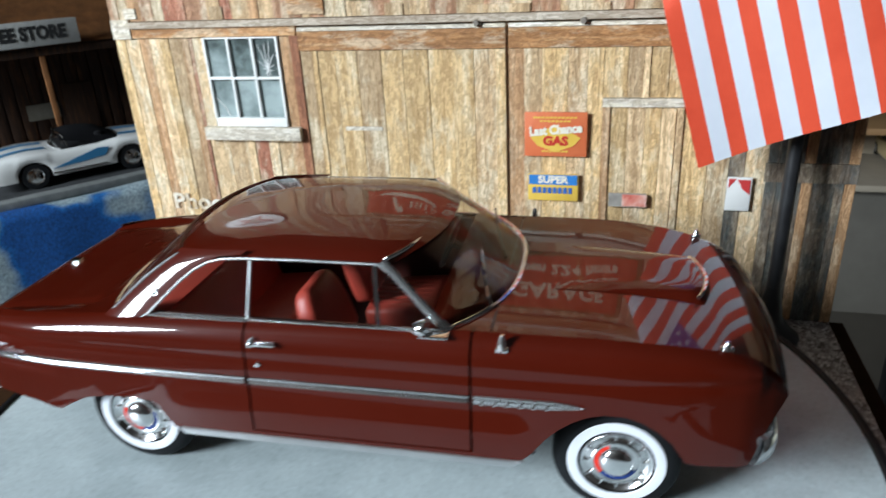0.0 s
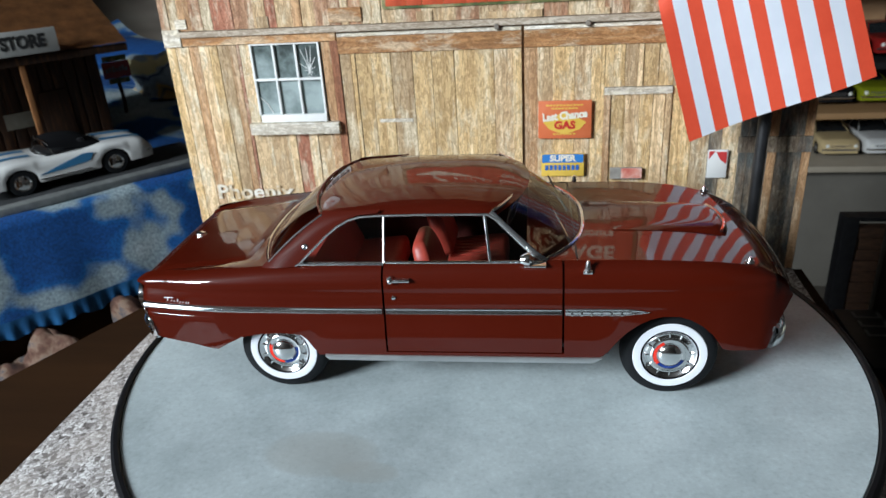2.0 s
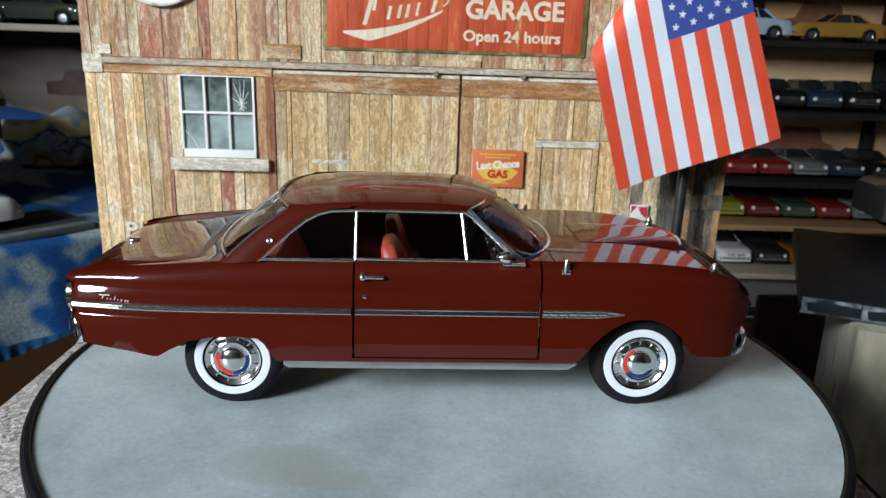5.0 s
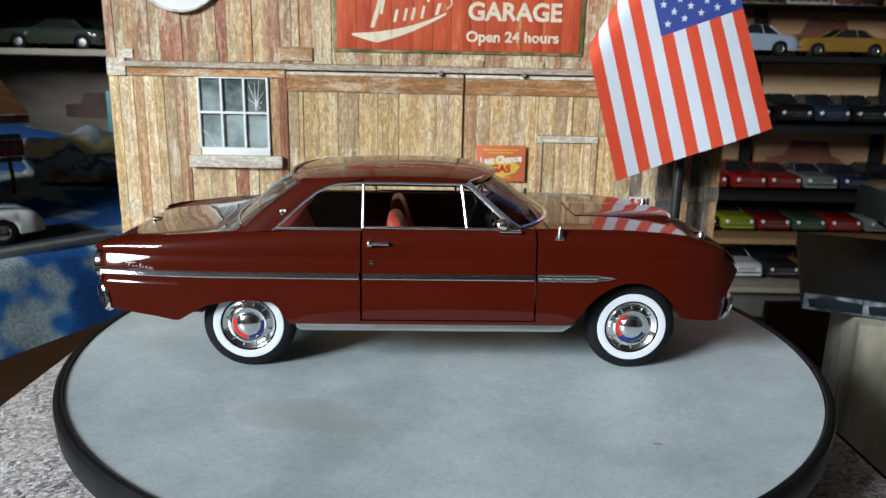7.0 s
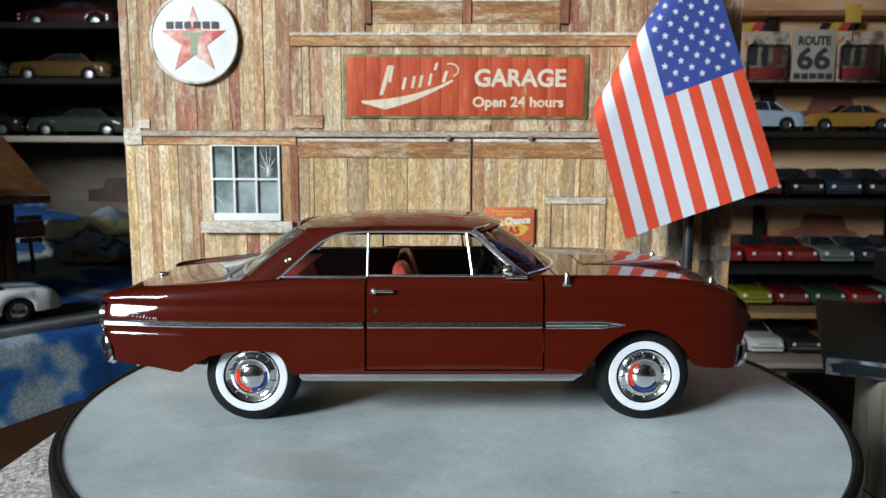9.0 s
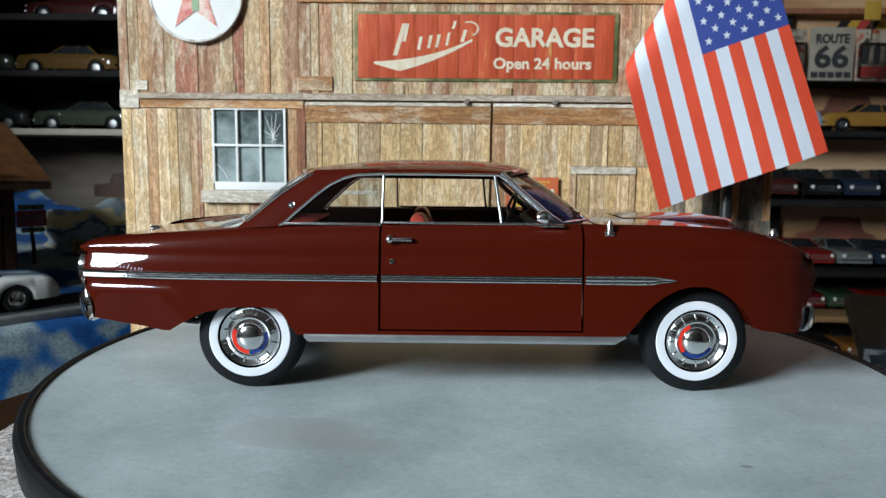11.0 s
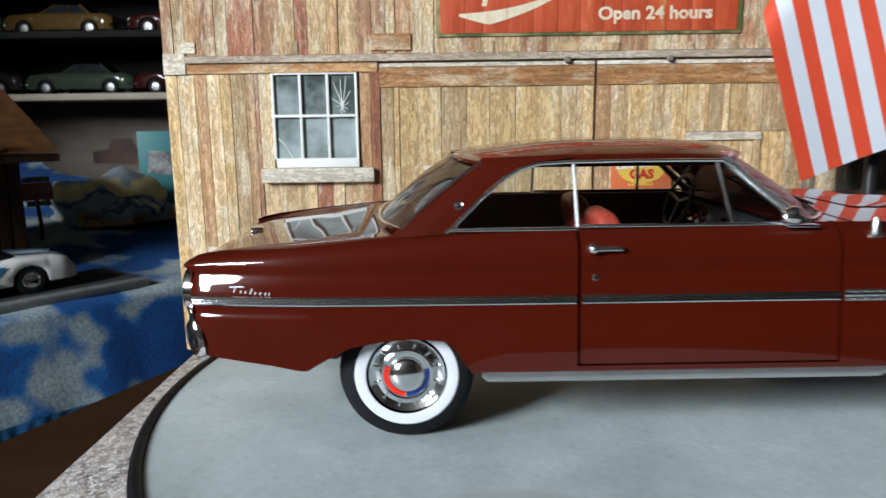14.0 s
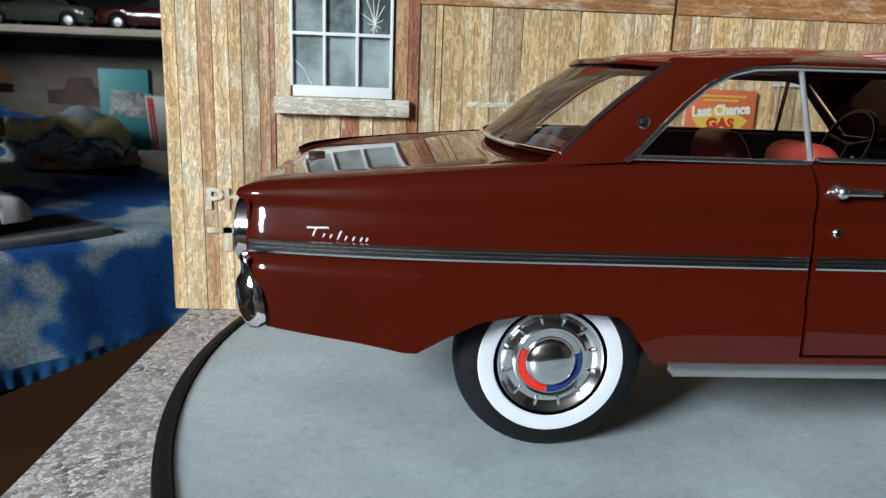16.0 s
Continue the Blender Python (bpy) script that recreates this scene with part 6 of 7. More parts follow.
heap("towel", "crumpled yellow, blue and grey patterned towel on the cloth", "towel", (-12.4, 18.6, -1.6), (2.1, 1.5, 1.35), TOWEL, 3.1)
SACK = noisy("brown_sacking", [(0.35, (0.03, 0.014, 0.01)), (0.46, (0.11, 0.05, 0.032)), (0.54, (0.2, 0.13, 0.09)), (0.62, (0.06, 0.06, 0.07)), (0.7, (0.26, 0.2, 0.15))], 1.6, rough=0.9, bump=0.6, bump_scale=5, dist=0.002)
for k, (x, y) in enumerate(((-6.5, -2.2), (-4.3, -2.0), (-2.1, -2.1), (0.4, -2.0), (2.6, -2.1))):
    a = there(x, y)
    heap("blanket", "crumpled brown and grey blanket below the bench", "blanket", (a[0], a[1], -7.3), (1.6, 1.0, 2.3), SACK, 5.0 + k)
crate = thing("crate", "plain dark crate standing on the floor", "crate", there(-2, -2.4, 0), GT)
bm = B()
box(bm, (-7, -1.2, RZ0 - GZ), (7.5, 1.2, -7.35 - GZ), 0.05)
part("crate_body", bm, WOODTOP, crate)
tb = thing("carton", "teal toy carton with a photo panel, standing on the cloth", "carton", (-11.6, 21.4, -1.4), 12)
bm = B()
box(bm, (-0.75, -0.5, 0), (0.75, 0.5, 2.6), 0.02)
part("carton_body", bm, mat("teal_card", (0.03, 0.19, 0.2), 0.5), tb)
bm = B()
box(bm, (-0.6, -0.515, 1.1), (0.6, -0.505, 1.9), 0.0, Matrix.Rotation(radians(6), 4, "Y"))
part("photo_panel", bm, noisy("photo_grey", [(0.4, (0.1, 0.1, 0.1)), (0.6, (0.4, 0.4, 0.4))], 2, rough=0.4), tb)
tub = thing("tub", "white and red striped tub", "tub", (-10.0, 20.6, -1.3))
bm = B()
lathe(bm, [(0, 0), (0.55, 0), (0.7, 1.7), (0.66, 1.7), (0, 1.6)], 24, "z")
part("tub_body", bm, mat("tub_white", (0.6, 0.58, 0.55), 0.5), tub)
bm = B()
for i in range(6):
    a = i * math.pi / 3
    bm.faces.new([bm.verts.new((r * math.cos(a + d), r * math.sin(a + d), z)) for r, z, d in ((0.56, 0.05, -0.2), (0.56, 0.05, 0.2), (0.71, 1.65, 0.2), (0.71, 1.65, -0.2))])
part("stripe", bm, mat("tub_red", (0.5, 0.05, 0.04), 0.5), tub)

# shelves behind it
MURAL = noisy("hazy_mural", [(0.35, (0.055, 0.036, 0.025)), (0.48, (0.14, 0.105, 0.08)), (0.65, (0.29, 0.25, 0.2))], 0.16, rough=0.6, detail=3, stretch=(0.6, 1, 1.6), bump=0.03)
SHELFBLACK = noisy("shelf_black", [(0.3, (0.012, 0.012, 0.012)), (0.7, (0.022, 0.021, 0.02))], 1, rough=0.8, Specular_IOR_Level=0.1)
SHELFPALE = noisy("shelf_cream", [(0.3, (0.34, 0.29, 0.22)), (0.7, (0.42, 0.36, 0.28))], 0.6, rough=0.6)
LS = thing("shelf_unit", "dark display shelves with one cream front edge, holding model cars", "shelf", (0, 0, 0))
bm = B()
box(bm, (-26.5, 31.5, RZ0), (-7, 31.8, 14))
part("back_panel", bm, SHELFBLACK, LS)
bm = B()
box(bm, (-26.5, 31.35, -9), (-7, 31.49, 2.47))
part("mural_panel", bm, MURAL, LS, "hazy brown printed back panel")
bm = B()
prism(bm, [(-19.2, -0.5), (-16.6, -0.6), (-16.4, 0.1), (-17.0, 0.3), (-17.2, 0.75), (-18.2, 0.7), (-18.4, 0.2), (-19.2, 0.1)], lambda u, v, w: (u, 31.345 - w, v), 0.01)
part("mural_shape", bm, noisy("mural_brown", [(0.35, (0.045, 0.02, 0.012)), (0.65, (0.12, 0.055, 0.035))], 0.5, rough=0.6), LS, "faded brown truck shape in the print")
for z, m in ((2.62, SHELFPALE), (5.22, SHELFBLACK), (7.67, SHELFBLACK), (10.27, SHELFBLACK)):
    bm = B()
    box(bm, (-26.5, 27.0, z - 0.14), (-7, 31.34, z + 0.14), 0.02)
    part("shelf_board", bm, m, LS)
for x in (-26.3, -7.2):
    bm = B()
    box(bm, (x - 0.2, 27.1, RZ0), (x + 0.2, 31.4, 14), 0.02)
    part("side_panel", bm, SHELFBLACK, LS)
for x, z, c, b in ((-18.9, 5.365, "ochre", "saloon"), (-13.4, 5.365, "dark_red", "muscle"), (-23.9, 5.365, "dull_green", "saloon"), (-18.2, 2.765, "dull_green", "saloon"), (-13.2, 2.765, "dark_red", "saloon"), (-23.2, 2.765, "charcoal", "muscle"), (-18.4, 7.815, "dark_red", "muscle"), (-13.2, 7.815, "black", "saloon")):
    shelf_car(b, COLOURS[c], c.replace("_", " ") + " model car standing sideways on a dark shelf", (x, 29.6, z), 180, "cars on the dark shelves")

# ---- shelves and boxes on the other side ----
# print coloured paler and warmer for the light on the upper shelves
LITMURAL = noisy("beige_mural", [(0.35, (0.40, 0.205, 0.095)), (0.5, (0.62, 0.375, 0.2)), (0.65, (0.72, 0.50, 0.31))], 0.2, rough=0.7, detail=4, stretch=(0.5, 1, 1.4), bump=0.03)
CABINET = noisy("grey_cabinet", [(0.3, (0.11, 0.10, 0.083)), (0.7, (0.155, 0.142, 0.12))], 0.3, rough=0.6, bump=0.05)
PINE = noisy("pine_edge", [(0.3, (0.28, 0.15, 0.06)), (0.7, (0.38, 0.22, 0.1))], 1, rough=0.6, stretch=(0.2, 1, 1))
FADEDRED = noisy("mural_red", [(0.35, (0.16, 0.07, 0.045)), (0.55, (0.26, 0.08, 0.05)), (0.7, (0.32, 0.17, 0.11))], 0.5, rough=0.7)
RS = thing("shelf_unit", "tall display rack full of model cars over a grey cabinet", "shelf", (0, 0, 0))
bm = B()
box(bm, (9.5, 36.3, -3.9), (32, 36.6, 14))
part("back_panel", bm, LITMURAL, RS, "beige printed back panel")
# the lower shelves' shade is put into this panel's darker colours
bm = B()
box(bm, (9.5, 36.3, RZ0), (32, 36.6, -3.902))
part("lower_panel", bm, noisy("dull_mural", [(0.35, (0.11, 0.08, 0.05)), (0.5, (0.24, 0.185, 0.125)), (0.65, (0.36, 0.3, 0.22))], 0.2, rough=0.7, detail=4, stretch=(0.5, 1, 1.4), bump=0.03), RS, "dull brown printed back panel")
for z, m, y0 in ((3.1, SHELFBLACK, 32.2), (-0.42, SHELFBLACK, 32.2), (-4.0, SHELFBLACK, 32.2), (-6.3, PINE, 32.0), (-8.95, SHELFPALE, 31.9), (9.75, POST, 35.0)):
    bm = B()
    box(bm, (9.5, y0 - (0.9 if z < 0 else 0), z - 0.15), (32, 36.28, z + 0.15), 0.02)
    part("shelf_board", bm, m, RS)
for x in (17.6, 25.2):
    bm = B()
    box(bm, (x - 0.22, 35.6, -8.79), (x + 0.22, 36.2, 9.58), 0.03)
    part("upright", bm, SHELFBLACK, RS)
bm = B()
box(bm, (9.5, 32.1, RZ0), (32, 36.28, -9.105), 0.03)
part("cabinet", bm, CABINET, RS)
for z in (3.6, -3.2):
    bm = B()
    prism(bm, [(19.0, z), (23.4, z), (23.5, z + 0.75), (22.9, z + 0.95), (22.6, z + 1.75), (20.5, z + 1.85), (20.1, z + 1.0), (19.1, z + 0.8)], lambda u, v, w: (u, 36.295 - w, v), 0.012)
    part("mural_shape", bm, FADEDRED, RS, "faded red truck shape in the print")
row = [("sky", "fifties", 15.9, 3.26, 0, 180), ("gold", "saloon", 20.75, 3.26, 0, 180), ("black", "saloon", 26.2, 3.26, 0, 180)]
row += [(c, "fifties", x, -0.26, 0, -90) for c, x in (("brown", 16.4), ("black", 18.6), ("navy", 20.6), ("black", 22.6), ("silver", 14.3), ("black", 24.7))]
row += [(c, b, x, -3.84, 0, -90) for c, b, x in (("red", "saloon", 14.5), ("red", "saloon", 16.6), ("red", "muscle", 18.55), ("silver", "muscle", 20.5), ("navy", "muscle", 22.5), ("black", "saloon", 24.6))]
row += [(c, b, x, -6.14, 0, -90) for c, b, x in (("black", "saloon", 14.2), ("lime", "muscle", 16.3), ("deep_red", "muscle", 18.25), ("green", "muscle", 20.2), ("red", "muscle", 22.15), ("silver", "saloon", 24.2))]
row += [(c, "saloon", x, -8.79, 0, -90) for c, x in (("cream", 14.9), ("white", 17.0), ("charcoal", 19.05), ("amber", 21.1), ("silver", 23.2))]
for c, b, x, z, _, turn in row:
    shelf_car(b, COLOURS[c], c.replace("_", " ") + " model car on a crowded display rack", (x, 33.3 + (1.4 if turn == -90 else 0), z), turn, "cars on the display rack")

# route shield card between two blister packs
CARD = thing("route_card", "grey printed route shield card standing on a shelf", "sign", (18.8, 33.2, 5.85), 0)
bm = B()
box(bm, (-1.15, -0.05, 0), (1.15, 0.0, 2.7), 0.03)
part("card", bm, noisy("card_grey", [(0.3, (0.3, 0.26, 0.2)), (0.7, (0.42, 0.37, 0.3))], 1.2, rough=0.6), CARD)
DARKPRINT = mat("dark_print", (0.035, 0.035, 0.04), 0.6)
words("lettering", "ROUTE", 0.62, DARKPRINT, CARD, Matrix.Translation((0, -0.055 * K, 2.1 * K)) @ M, bold=0.03, width=1.7)
words("lettering", "66", 1.5, DARKPRINT, CARD, Matrix.Translation((0, -0.055 * K, 1.15 * K)) @ M, bold=0.05, width=1.75)
bm = B()
for i in range(5):
    box(bm, (-1.0 + i * 0.42, -0.058, 0.15), (-0.65 + i * 0.42, -0.052, 0.45))
part("print_bar", bm, DARKPRINT, CARD)
for x in (16.35, 21.2):
    pk = thing("blister_pack", "clear blister pack with a red and dark printed card", "pack", (x, 33.2, 5.85), 0, "blister packs on the rack")
    bm = B()
    box(bm, (-1.15, -0.03, 0), (1.15, 0.0, 2.6), 0.03)
    part("card", bm, noisy("pack_print", [(0.4, (0.14, 0.11, 0.09)), (0.48, (0.38, 0.31, 0.23)), (0.56, (0.48, 0.41, 0.32)), (0.62, (0.4, 0.09, 0.05))], 1.2, rough=0.5), pk)
    bm = B()
    box(bm, (-1.0, -0.045, 0.2), (1.0, -0.032, 0.75))
    part("print_red", bm, mat("print_red", (0.42, 0.04, 0.03), 0.5), pk)
    for x0, x1, z1 in ((-0.85, -0.5, 2.2), (-0.25, 0.05, 1.95), (0.35, 0.8, 2.1)):
        bm = B()
        prism(bm, [(x0, 0.85), (x1, 0.85), (x1 + 0.05, z1 - 0.3), ((x0 + x1) / 2, z1), (x0 - 0.04, z1 - 0.35)], lambda u, v, w: (u, -0.033 - w, v), 0.008)
        part("print_shape", bm, DARKPRINT if x0 < 0 else FADEDRED, pk)
    bm = B()
    box(bm, (-1.1, -0.4, 0.1), (1.1, -0.05, 1.9), 0.15, segs=3)
    part("blister", bm, REARGLASS, pk)
strip = thing("print_strip", "black, red and yellow checked paper strip along the rack", "paper strip", (19, 33.35, 8.5), 0)
for i in (0, 1, 2, 8, 9, 10, 11, 12):
    bm = B()
    prism(bm, [(-4 + i * 0.5, 0), (-3.5 + i * 0.5, 0), (-3.25 + i * 0.5, 0.42), (-3.75 + i * 0.5, 0.42)], lambda u, v, w: (u, -w, v), 0.03)
    part("block", bm, (mat("strip_yellow", (0.5, 0.3, 0.03), 0.6), mat("strip_red", (0.4, 0.04, 0.03), 0.6), BLACK)[i % 3], strip)
bm = B()
box(bm, (9.5, 32.9, 5.77), (32, 36.28, 5.845), 0.02)
part("shelf_board", bm, SHELFBLACK, RS)
carton = thing("cardboard_box", "plain brown cardboard box on the rack", "box", (24.9, 33.0, 5.85), 8)
bm = B()
box(bm, (-1.6, -1.2, 0), (1.6, 1.2, 2.9), 0.03)
part("carton_body", bm, noisy("cardboard", [(0.3, (0.2, 0.12, 0.06)), (0.7, (0.28, 0.18, 0.1))], 0.8, rough=0.8), carton)
tag = thing("price_tag", "small yellow tag hanging from a shelf", "tag", (20.1, 32.0, 9.6))
bm = B()
box(bm, (-0.4, -0.02, -0.9), (0.4, 0.02, 0.0), 0.02)
part("tag_card", bm, mat("tag_yellow", (0.5, 0.3, 0.04), 0.6), tag)
bm = B()
tube(bm, [(0, 0, -0.9), (0.02, 0, -1.6), (0, 0, -1.9)], 0.05, 6)
part("chain", bm, CHROME, tag)

# dark slab on wrapped boxes, with a truck
SLAB = thing("display_slab", "dark green-black slab with a chipped white edge", "slab", (5.9, 5.4, -1.55), -25)
bm = B()
box(bm, (0, 0, 0), (8.0, 5.2, 0.30), 0.03)
part("slab_body", bm, noisy("slab_dark", [(0.3, (0.006, 0.011, 0.013)), (0.7, (0.018, 0.026, 0.029))], 1.2, rough=0.4, bump=0.2, Specular_IOR_Level=0.25), SLAB)
bm = B()
for i in range(7):
    x = 0.02 + i * 0.85
    pts = [(x, 0.02), (x + 0.83, 0.02), (x + 0.84, 0.06), (x + 0.5, 0.05), (x + 0.3, 0.07), (x + 0.1, 0.06), (x + 0.07, 0.2), (x + 0.4, 0.24), (x + 0.83, 0.22), (x + 0.83, 0.285), (x, 0.285)]
    prism(bm, pts, lambda u, v, w: (u, -0.002 - w, v), 0.006)
part("chipped_edge", bm, noisy("chip_white", [(0.38, (0.02, 0.026, 0.03)), (0.5, (0.22, 0.25, 0.28)), (0.66, (0.52, 0.55, 0.58))], 2.2, rough=0.8), SLAB)
wrap = thing("wrapped_box", "tall box wrapped in clear film with torn lower edge", "box", (6.5, 4.75, -6.2), -20)
bm = B()
box(bm, (0, 0, 0), (5.0, 2.4, 4.64), 0.05)
part("box_body", bm, noisy("wrapped_print", [(0.35, (0.42, 0.38, 0.28)), (0.5, (0.72, 0.66, 0.52)), (0.65, (0.86, 0.82, 0.70))], 0.8, rough=0.3, stretch=(1.5, 1.5, 0.4), bump=0.4, bump_scale=2), wrap)
bm = B()
rows = []
for z in steps(0.6, 4.66, 18):
    rows.append([(x, -0.03 - 0.03 * noise.noise(Vector((x * 1.5, z * 1.5, 0))), z) for x in steps(-0.03, 5.03, 22)])
sheet(bm, rows)
part("film", bm, GLASS, wrap).visible_shadow = False
stand = thing("side_stand", "dark low stand under the wrapped box", "stand", (5.2, 3.9, RZ0), 0)
bm = B()
box(bm, (1.1, -1.2, 0), (9, 4.1, -6.22 - RZ0), 0.05)
part("stand_body", bm, SHELFBLACK, stand)
pack = thing("black_carton", "tall black carton with outlined pale lettering, standing on the floor", "carton", (7.4, 8.9, RZ0))
bm = B()
box(bm, (0, 0, 0), (1.05, 2.6, -6.05 - RZ0), 0.03)
part("carton_body", bm, BLACK, pack)
LETTERGREY = mat("letter_grey", (0.22, 0.22, 0.21), 0.6)
for i in (3, 4, 5):
    bm = B()
    for a, b in (((0.36, 0.06), (0.43, 0.34)), ((0.92, 0.06), (0.99, 0.34)), ((0.43, 0.06), (0.92, 0.13))):
        box(bm, (a[0], a[1] + i * 0.42, -6.045 - RZ0), (b[0], b[1] + i * 0.42, -6.035 - RZ0), 0.004)
    part("letter_bar", bm, LETTERGREY, pack)
rack = thing("board_stack", "black upright frame holding brown boards on edge", "board stack", (9.44, 16.8, RZ0))
bm = B()
box(bm, (0, 0, 0), (0.46, 0.5, -5.75 - RZ0), 0.03)
part("upright", bm, BLACK, rack)
bm = B()
box(bm, (0.46, 0.0, -5.9 - RZ0), (2.4, 0.5, -5.75 - RZ0), 0.02)
part("cap", bm, BLACK, rack)
CARDEDGE = noisy("card_edges", [(0.3, (0.04, 0.018, 0.01)), (0.7, (0.10, 0.047, 0.022))], 3, rough=0.85, stretch=(1, 1, 6), bump=0.4)
random.seed(12)
for i in range(26):
    z = i * 0.38
    bm = B()
    box(bm, (0.47 + random.uniform(0.0, 0.12), 0.04 + random.uniform(0, 0.05), z + 0.02), (2.3, 0.48, z + 0.36), 0.02)
    part("board", bm, CARDEDGE, rack)
bb = thing("brown_carton", "tall dark brown printed carton with a worn pale corner", "carton", (8.55, 12.0, RZ0), 4)
bm = B()
box(bm, (0, 0, 0), (4.5, 0.16, -3.55 - RZ0), 0.03)
part("carton_body", bm, noisy("carton_dark", [(0.3, (0.03, 0.014, 0.008)), (0.7, (0.06, 0.03, 0.018))], 1, rough=0.5), bb)
bm = B()
box(bm, (-0.09, -0.02, 0.0), (-0.004, 0.03, -3.57 - RZ0), 0.01)
part("carton_edge", bm, CABINET, bb)
TRUCK = thing("truck", "silver and black model truck with big tyres on a slab", "model truck", (11.75, 9.5, -1.249), 172)
bm = shell(2.3, 0.9, [(-2.3, 0.95), (-2.2, 1.05), (0.6, 1.08), (2.1, 1.0), (2.3, 0.9)], (-1.4, 1.4), 0.42)
bmesh.ops.translate(bm, vec=(0, 0, 0.15), verts=bm.verts)
part("body", bm, COLOURS["silver"], TRUCK)
g, r, bars = greenhouse([(-0.7, 1.2), (-0.5, 1.75), (0.4, 1.75), (0.95, 1.2)], 0.9, 0.62)
part("glazing", g, DARKGLASS, TRUCK)
for q in bars:
    part("pillar", q, COLOURS["black"], TRUCK)
part("roof", r, COLOURS["black"], TRUCK)
t, h = car_wheel(0.42)
tw = part("tyre", t, RUBBER, TRUCK, at=Matrix.Translation((1.4 * K, 0.8 * K, 0.42 * K)))
hb = part("hub", h, CHROME, tw)
for x, s in ((-1.4, 1), (1.4, -1), (-1.4, -1)):
    o = same("tyre", tw, TRUCK, Matrix.Translation((x * K, s * 0.8 * K, 0.42 * K)) @ Matrix.Rotation(0 if s > 0 else math.pi, 4, "Z"))
    same("hub", hb, o, Matrix())

# ---- small signs on the barn ----
def tin(name, label, x0, x1, z0, z1, material, proud=0.05):
    t = thing(name, label, "sign", ((x0 + x1) / 2, BY - proud, (z0 + z1) / 2))
    bm = B()
    box(bm, (-(x1 - x0) / 2, 0, -(z1 - z0) / 2), ((x1 - x0) / 2, 0.012, (z1 - z0) / 2), 0.004)
    part("plate", bm, material, t)
    return t


ORANGE = noisy("orange_tin", [(0.3, (0.58, 0.12, 0.04)), (0.7, (0.66, 0.18, 0.07))], 3, rough=0.5)
YELLOW = noisy("yellow_tin", [(0.3, (0.65, 0.42, 0.05)), (0.7, (0.75, 0.5, 0.1))], 3, rough=0.5)
GAS = tin("gas_sign", "orange tin gas sign with a yellow sunburst and white lettering", 0.396, 0.99, 0.825, 1.26, ORANGE)
bm = B()
prism(bm, [(-0.24, -0.03), (0.0, 0.10), (0.24, -0.03), (0.17, -0.11), (0.0, -0.17), (-0.17, -0.11)], lambda u, v, w: (u, -0.001 - w, v), 0.004)
part("sunburst", bm, YELLOW, GAS)
CREAMP = mat("cream_print", (0.78, 0.72, 0.6), 0.5)
words("lettering", "Last Chance", 0.12, CREAMP, GAS, Matrix.Translation((0, -0.007 * K, 0.045 * K)) @ Matrix.Rotation(radians(-5), 4, "Y") @ M, bold=0.006, width=0.50, depth=0.002)
words("lettering", "GAS", 0.12, mat("red_print", (0.5, 0.03, 0.02), 0.5), GAS, Matrix.Translation((0, -0.0075 * K, -0.065 * K)) @ M, bold=0.006, width=0.24, depth=0.002)
bm = B()
for z, w in ((0.165, 0.42), (0.13, 0.3), (-0.135, 0.2), (-0.165, 0.26)):
    n = int(w / 0.035)
    for i in range(n):
        box(bm, (-w / 2 + i * w / n, -0.004, z - 0.009), (-w / 2 + (i + 0.75) * w / n, 0.0, z + 0.009))
part("print_bar", bm, YELLOW, GAS)
SUP = tin("service_sign", "small blue and yellow tin service sign", 0.43, 0.92, 0.37, 0.645, YELLOW)
bm = B()
box(bm, (-0.235, -0.006, 0.03), (0.235, -0.001, 0.13))
part("band", bm, mat("tin_blue", (0.03, 0.18, 0.5), 0.5), SUP)
words("lettering", "SUPER", 0.1, CREAMP, SUP, Matrix.Translation((0, -0.009 * K, 0.08 * K)) @ M, bold=0.004, width=0.3, depth=0.002)
bm = B()
for i in range(8):
    box(bm, (-0.2 + i * 0.05, -0.006, -0.06), (-0.165 + i * 0.05, -0.001, 0.0))
part("print_bar", bm, mat("tin_blue_dark", (0.03, 0.12, 0.4), 0.5), SUP)
KS = tin("tin_sign", "small red and white tin sign with an arrow shape", 2.285, 2.50, 0.335, 0.665, mat("tin_white", (0.7, 0.7, 0.68), 0.5))
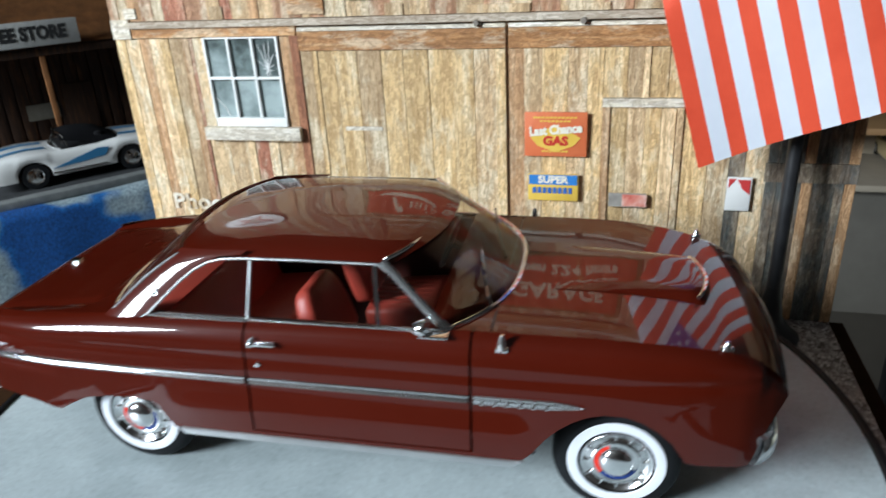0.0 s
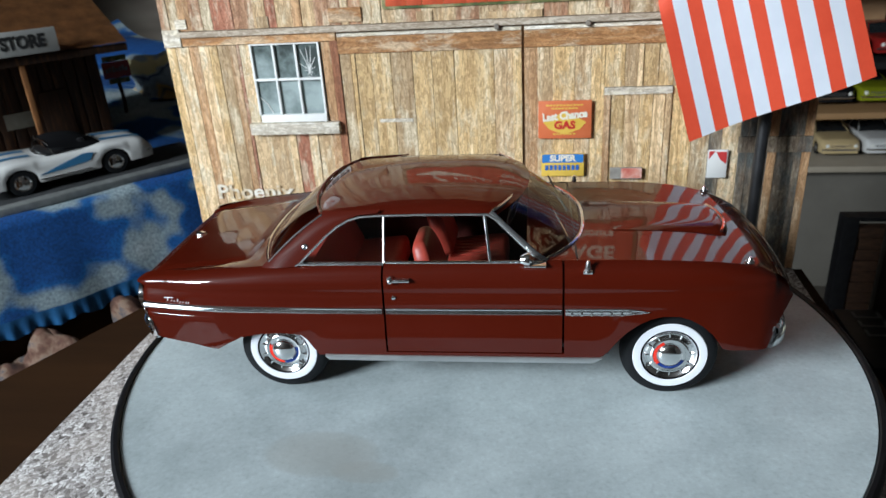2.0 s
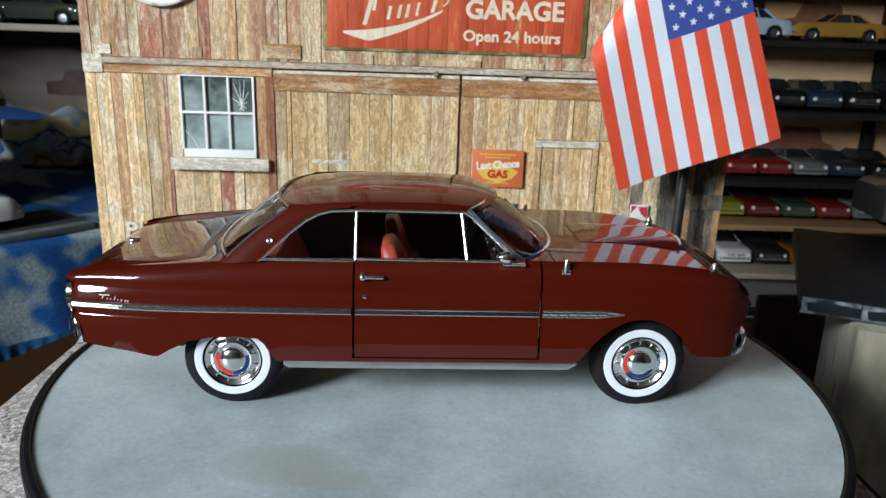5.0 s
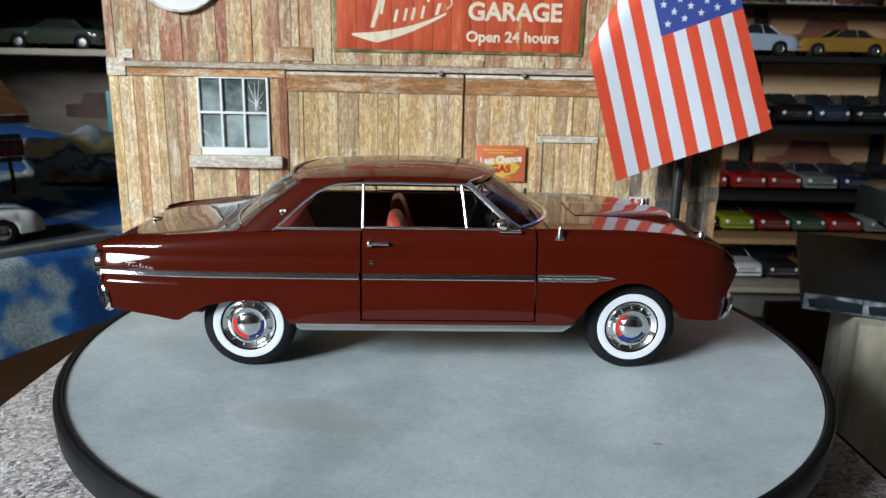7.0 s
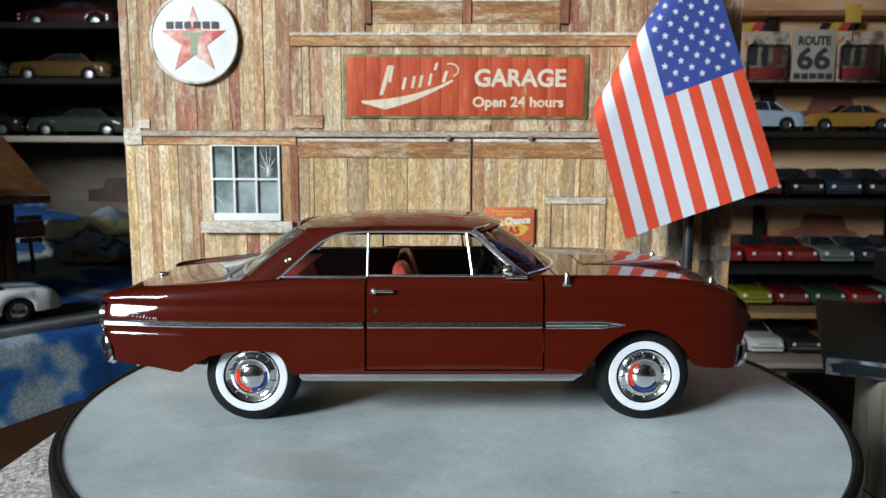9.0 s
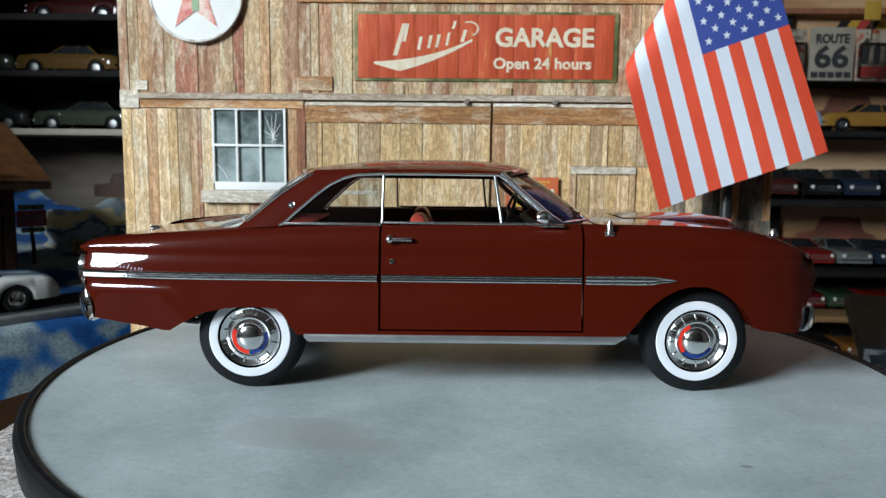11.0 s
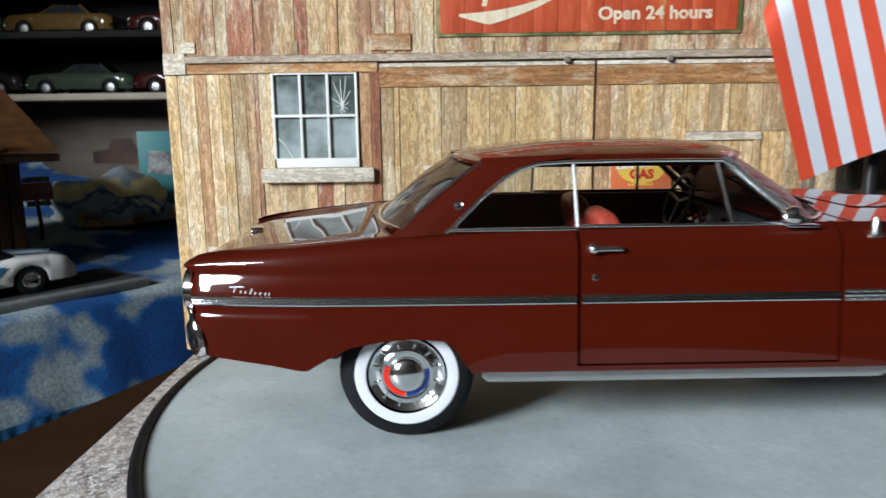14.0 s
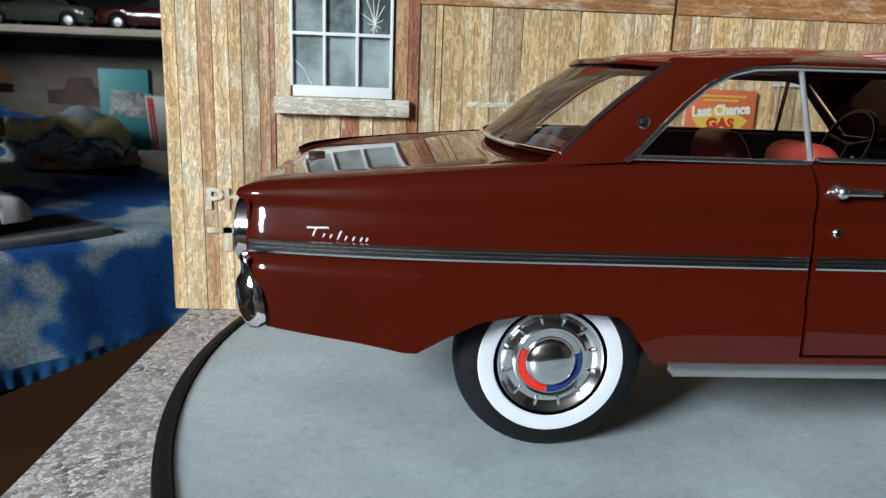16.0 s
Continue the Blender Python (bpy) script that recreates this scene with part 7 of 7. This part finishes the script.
bm = B()
prism(bm, [(-0.02, 0.14), (0.095, 0.14), (0.095, 0.0), (0.03, 0.05)], lambda u, v, w: (u, -0.001 - w, v), 0.004)
prism(bm, [(-0.095, 0.15), (-0.03, 0.15), (-0.095, 0.06)], lambda u, v, w: (u, -0.001 - w, v), 0.004)
part("print_shape", bm, mat("tin_red", (0.5, 0.04, 0.04), 0.5), KS)
LOW = tin("tin_sign", "faded white and red tin strip sign", 1.215, 1.57, 0.33, 0.47, noisy("tin_grey", [(0.35, (0.2, 0.18, 0.16)), (0.65, (0.4, 0.37, 0.33))], 4, rough=0.6))
bm = B()
box(bm, (-0.05, -0.006, -0.06), (0.18, -0.001, 0.06))
part("print_shape", bm, FADED, LOW)
DISCS = thing("round_tin_sign", "small dark teal round tin sign with a pink bar", "sign", (1.84, BY - 0.05, -0.34))
bm = B()
lathe(bm, [(0, 0.012), (0.2, 0.012), (0.2, 0.0), (0, 0.0)], 32, "y")
part("plate", bm, mat("tin_teal", (0.03, 0.07, 0.09), 0.5), DISCS)
bm = B()
box(bm, (-0.26, -0.01, -0.05), (0.12, -0.001, 0.07), 0.002)
part("bar", bm, mat("tin_pink", (0.45, 0.22, 0.25), 0.5), DISCS)
WORNWHITE = noisy("worn_white_paint", [(0.40, (0.52, 0.38, 0.23)), (0.50, (0.64, 0.55, 0.42)), (0.62, (0.72, 0.68, 0.6))], 4, rough=0.8, detail=8, stretch=(2, 2, 0.7), bump=0.3)
LET = thing("painted_lettering", "white painted lettering on the barn planks", "lettering", (-3.17, BY - 0.022, 0.18))
words("word", "Phoenix", 0.26, WORNWHITE, LET, M, bold=0.006, width=1.02, depth=0.001)
bm = B()
for a, b, c in ((-0.5, -0.24, -0.29), (-0.36, -0.24, -0.45), (-0.02, -0.24, -0.45), (0.1, -0.24, -0.45), (0.25, -0.24, -0.45)):
    box(bm, (a, -0.002, c), (a + (0.26 if a < -0.4 else 0.08), 0.004, b))
part("word_bar", bm, WORNWHITE, LET)
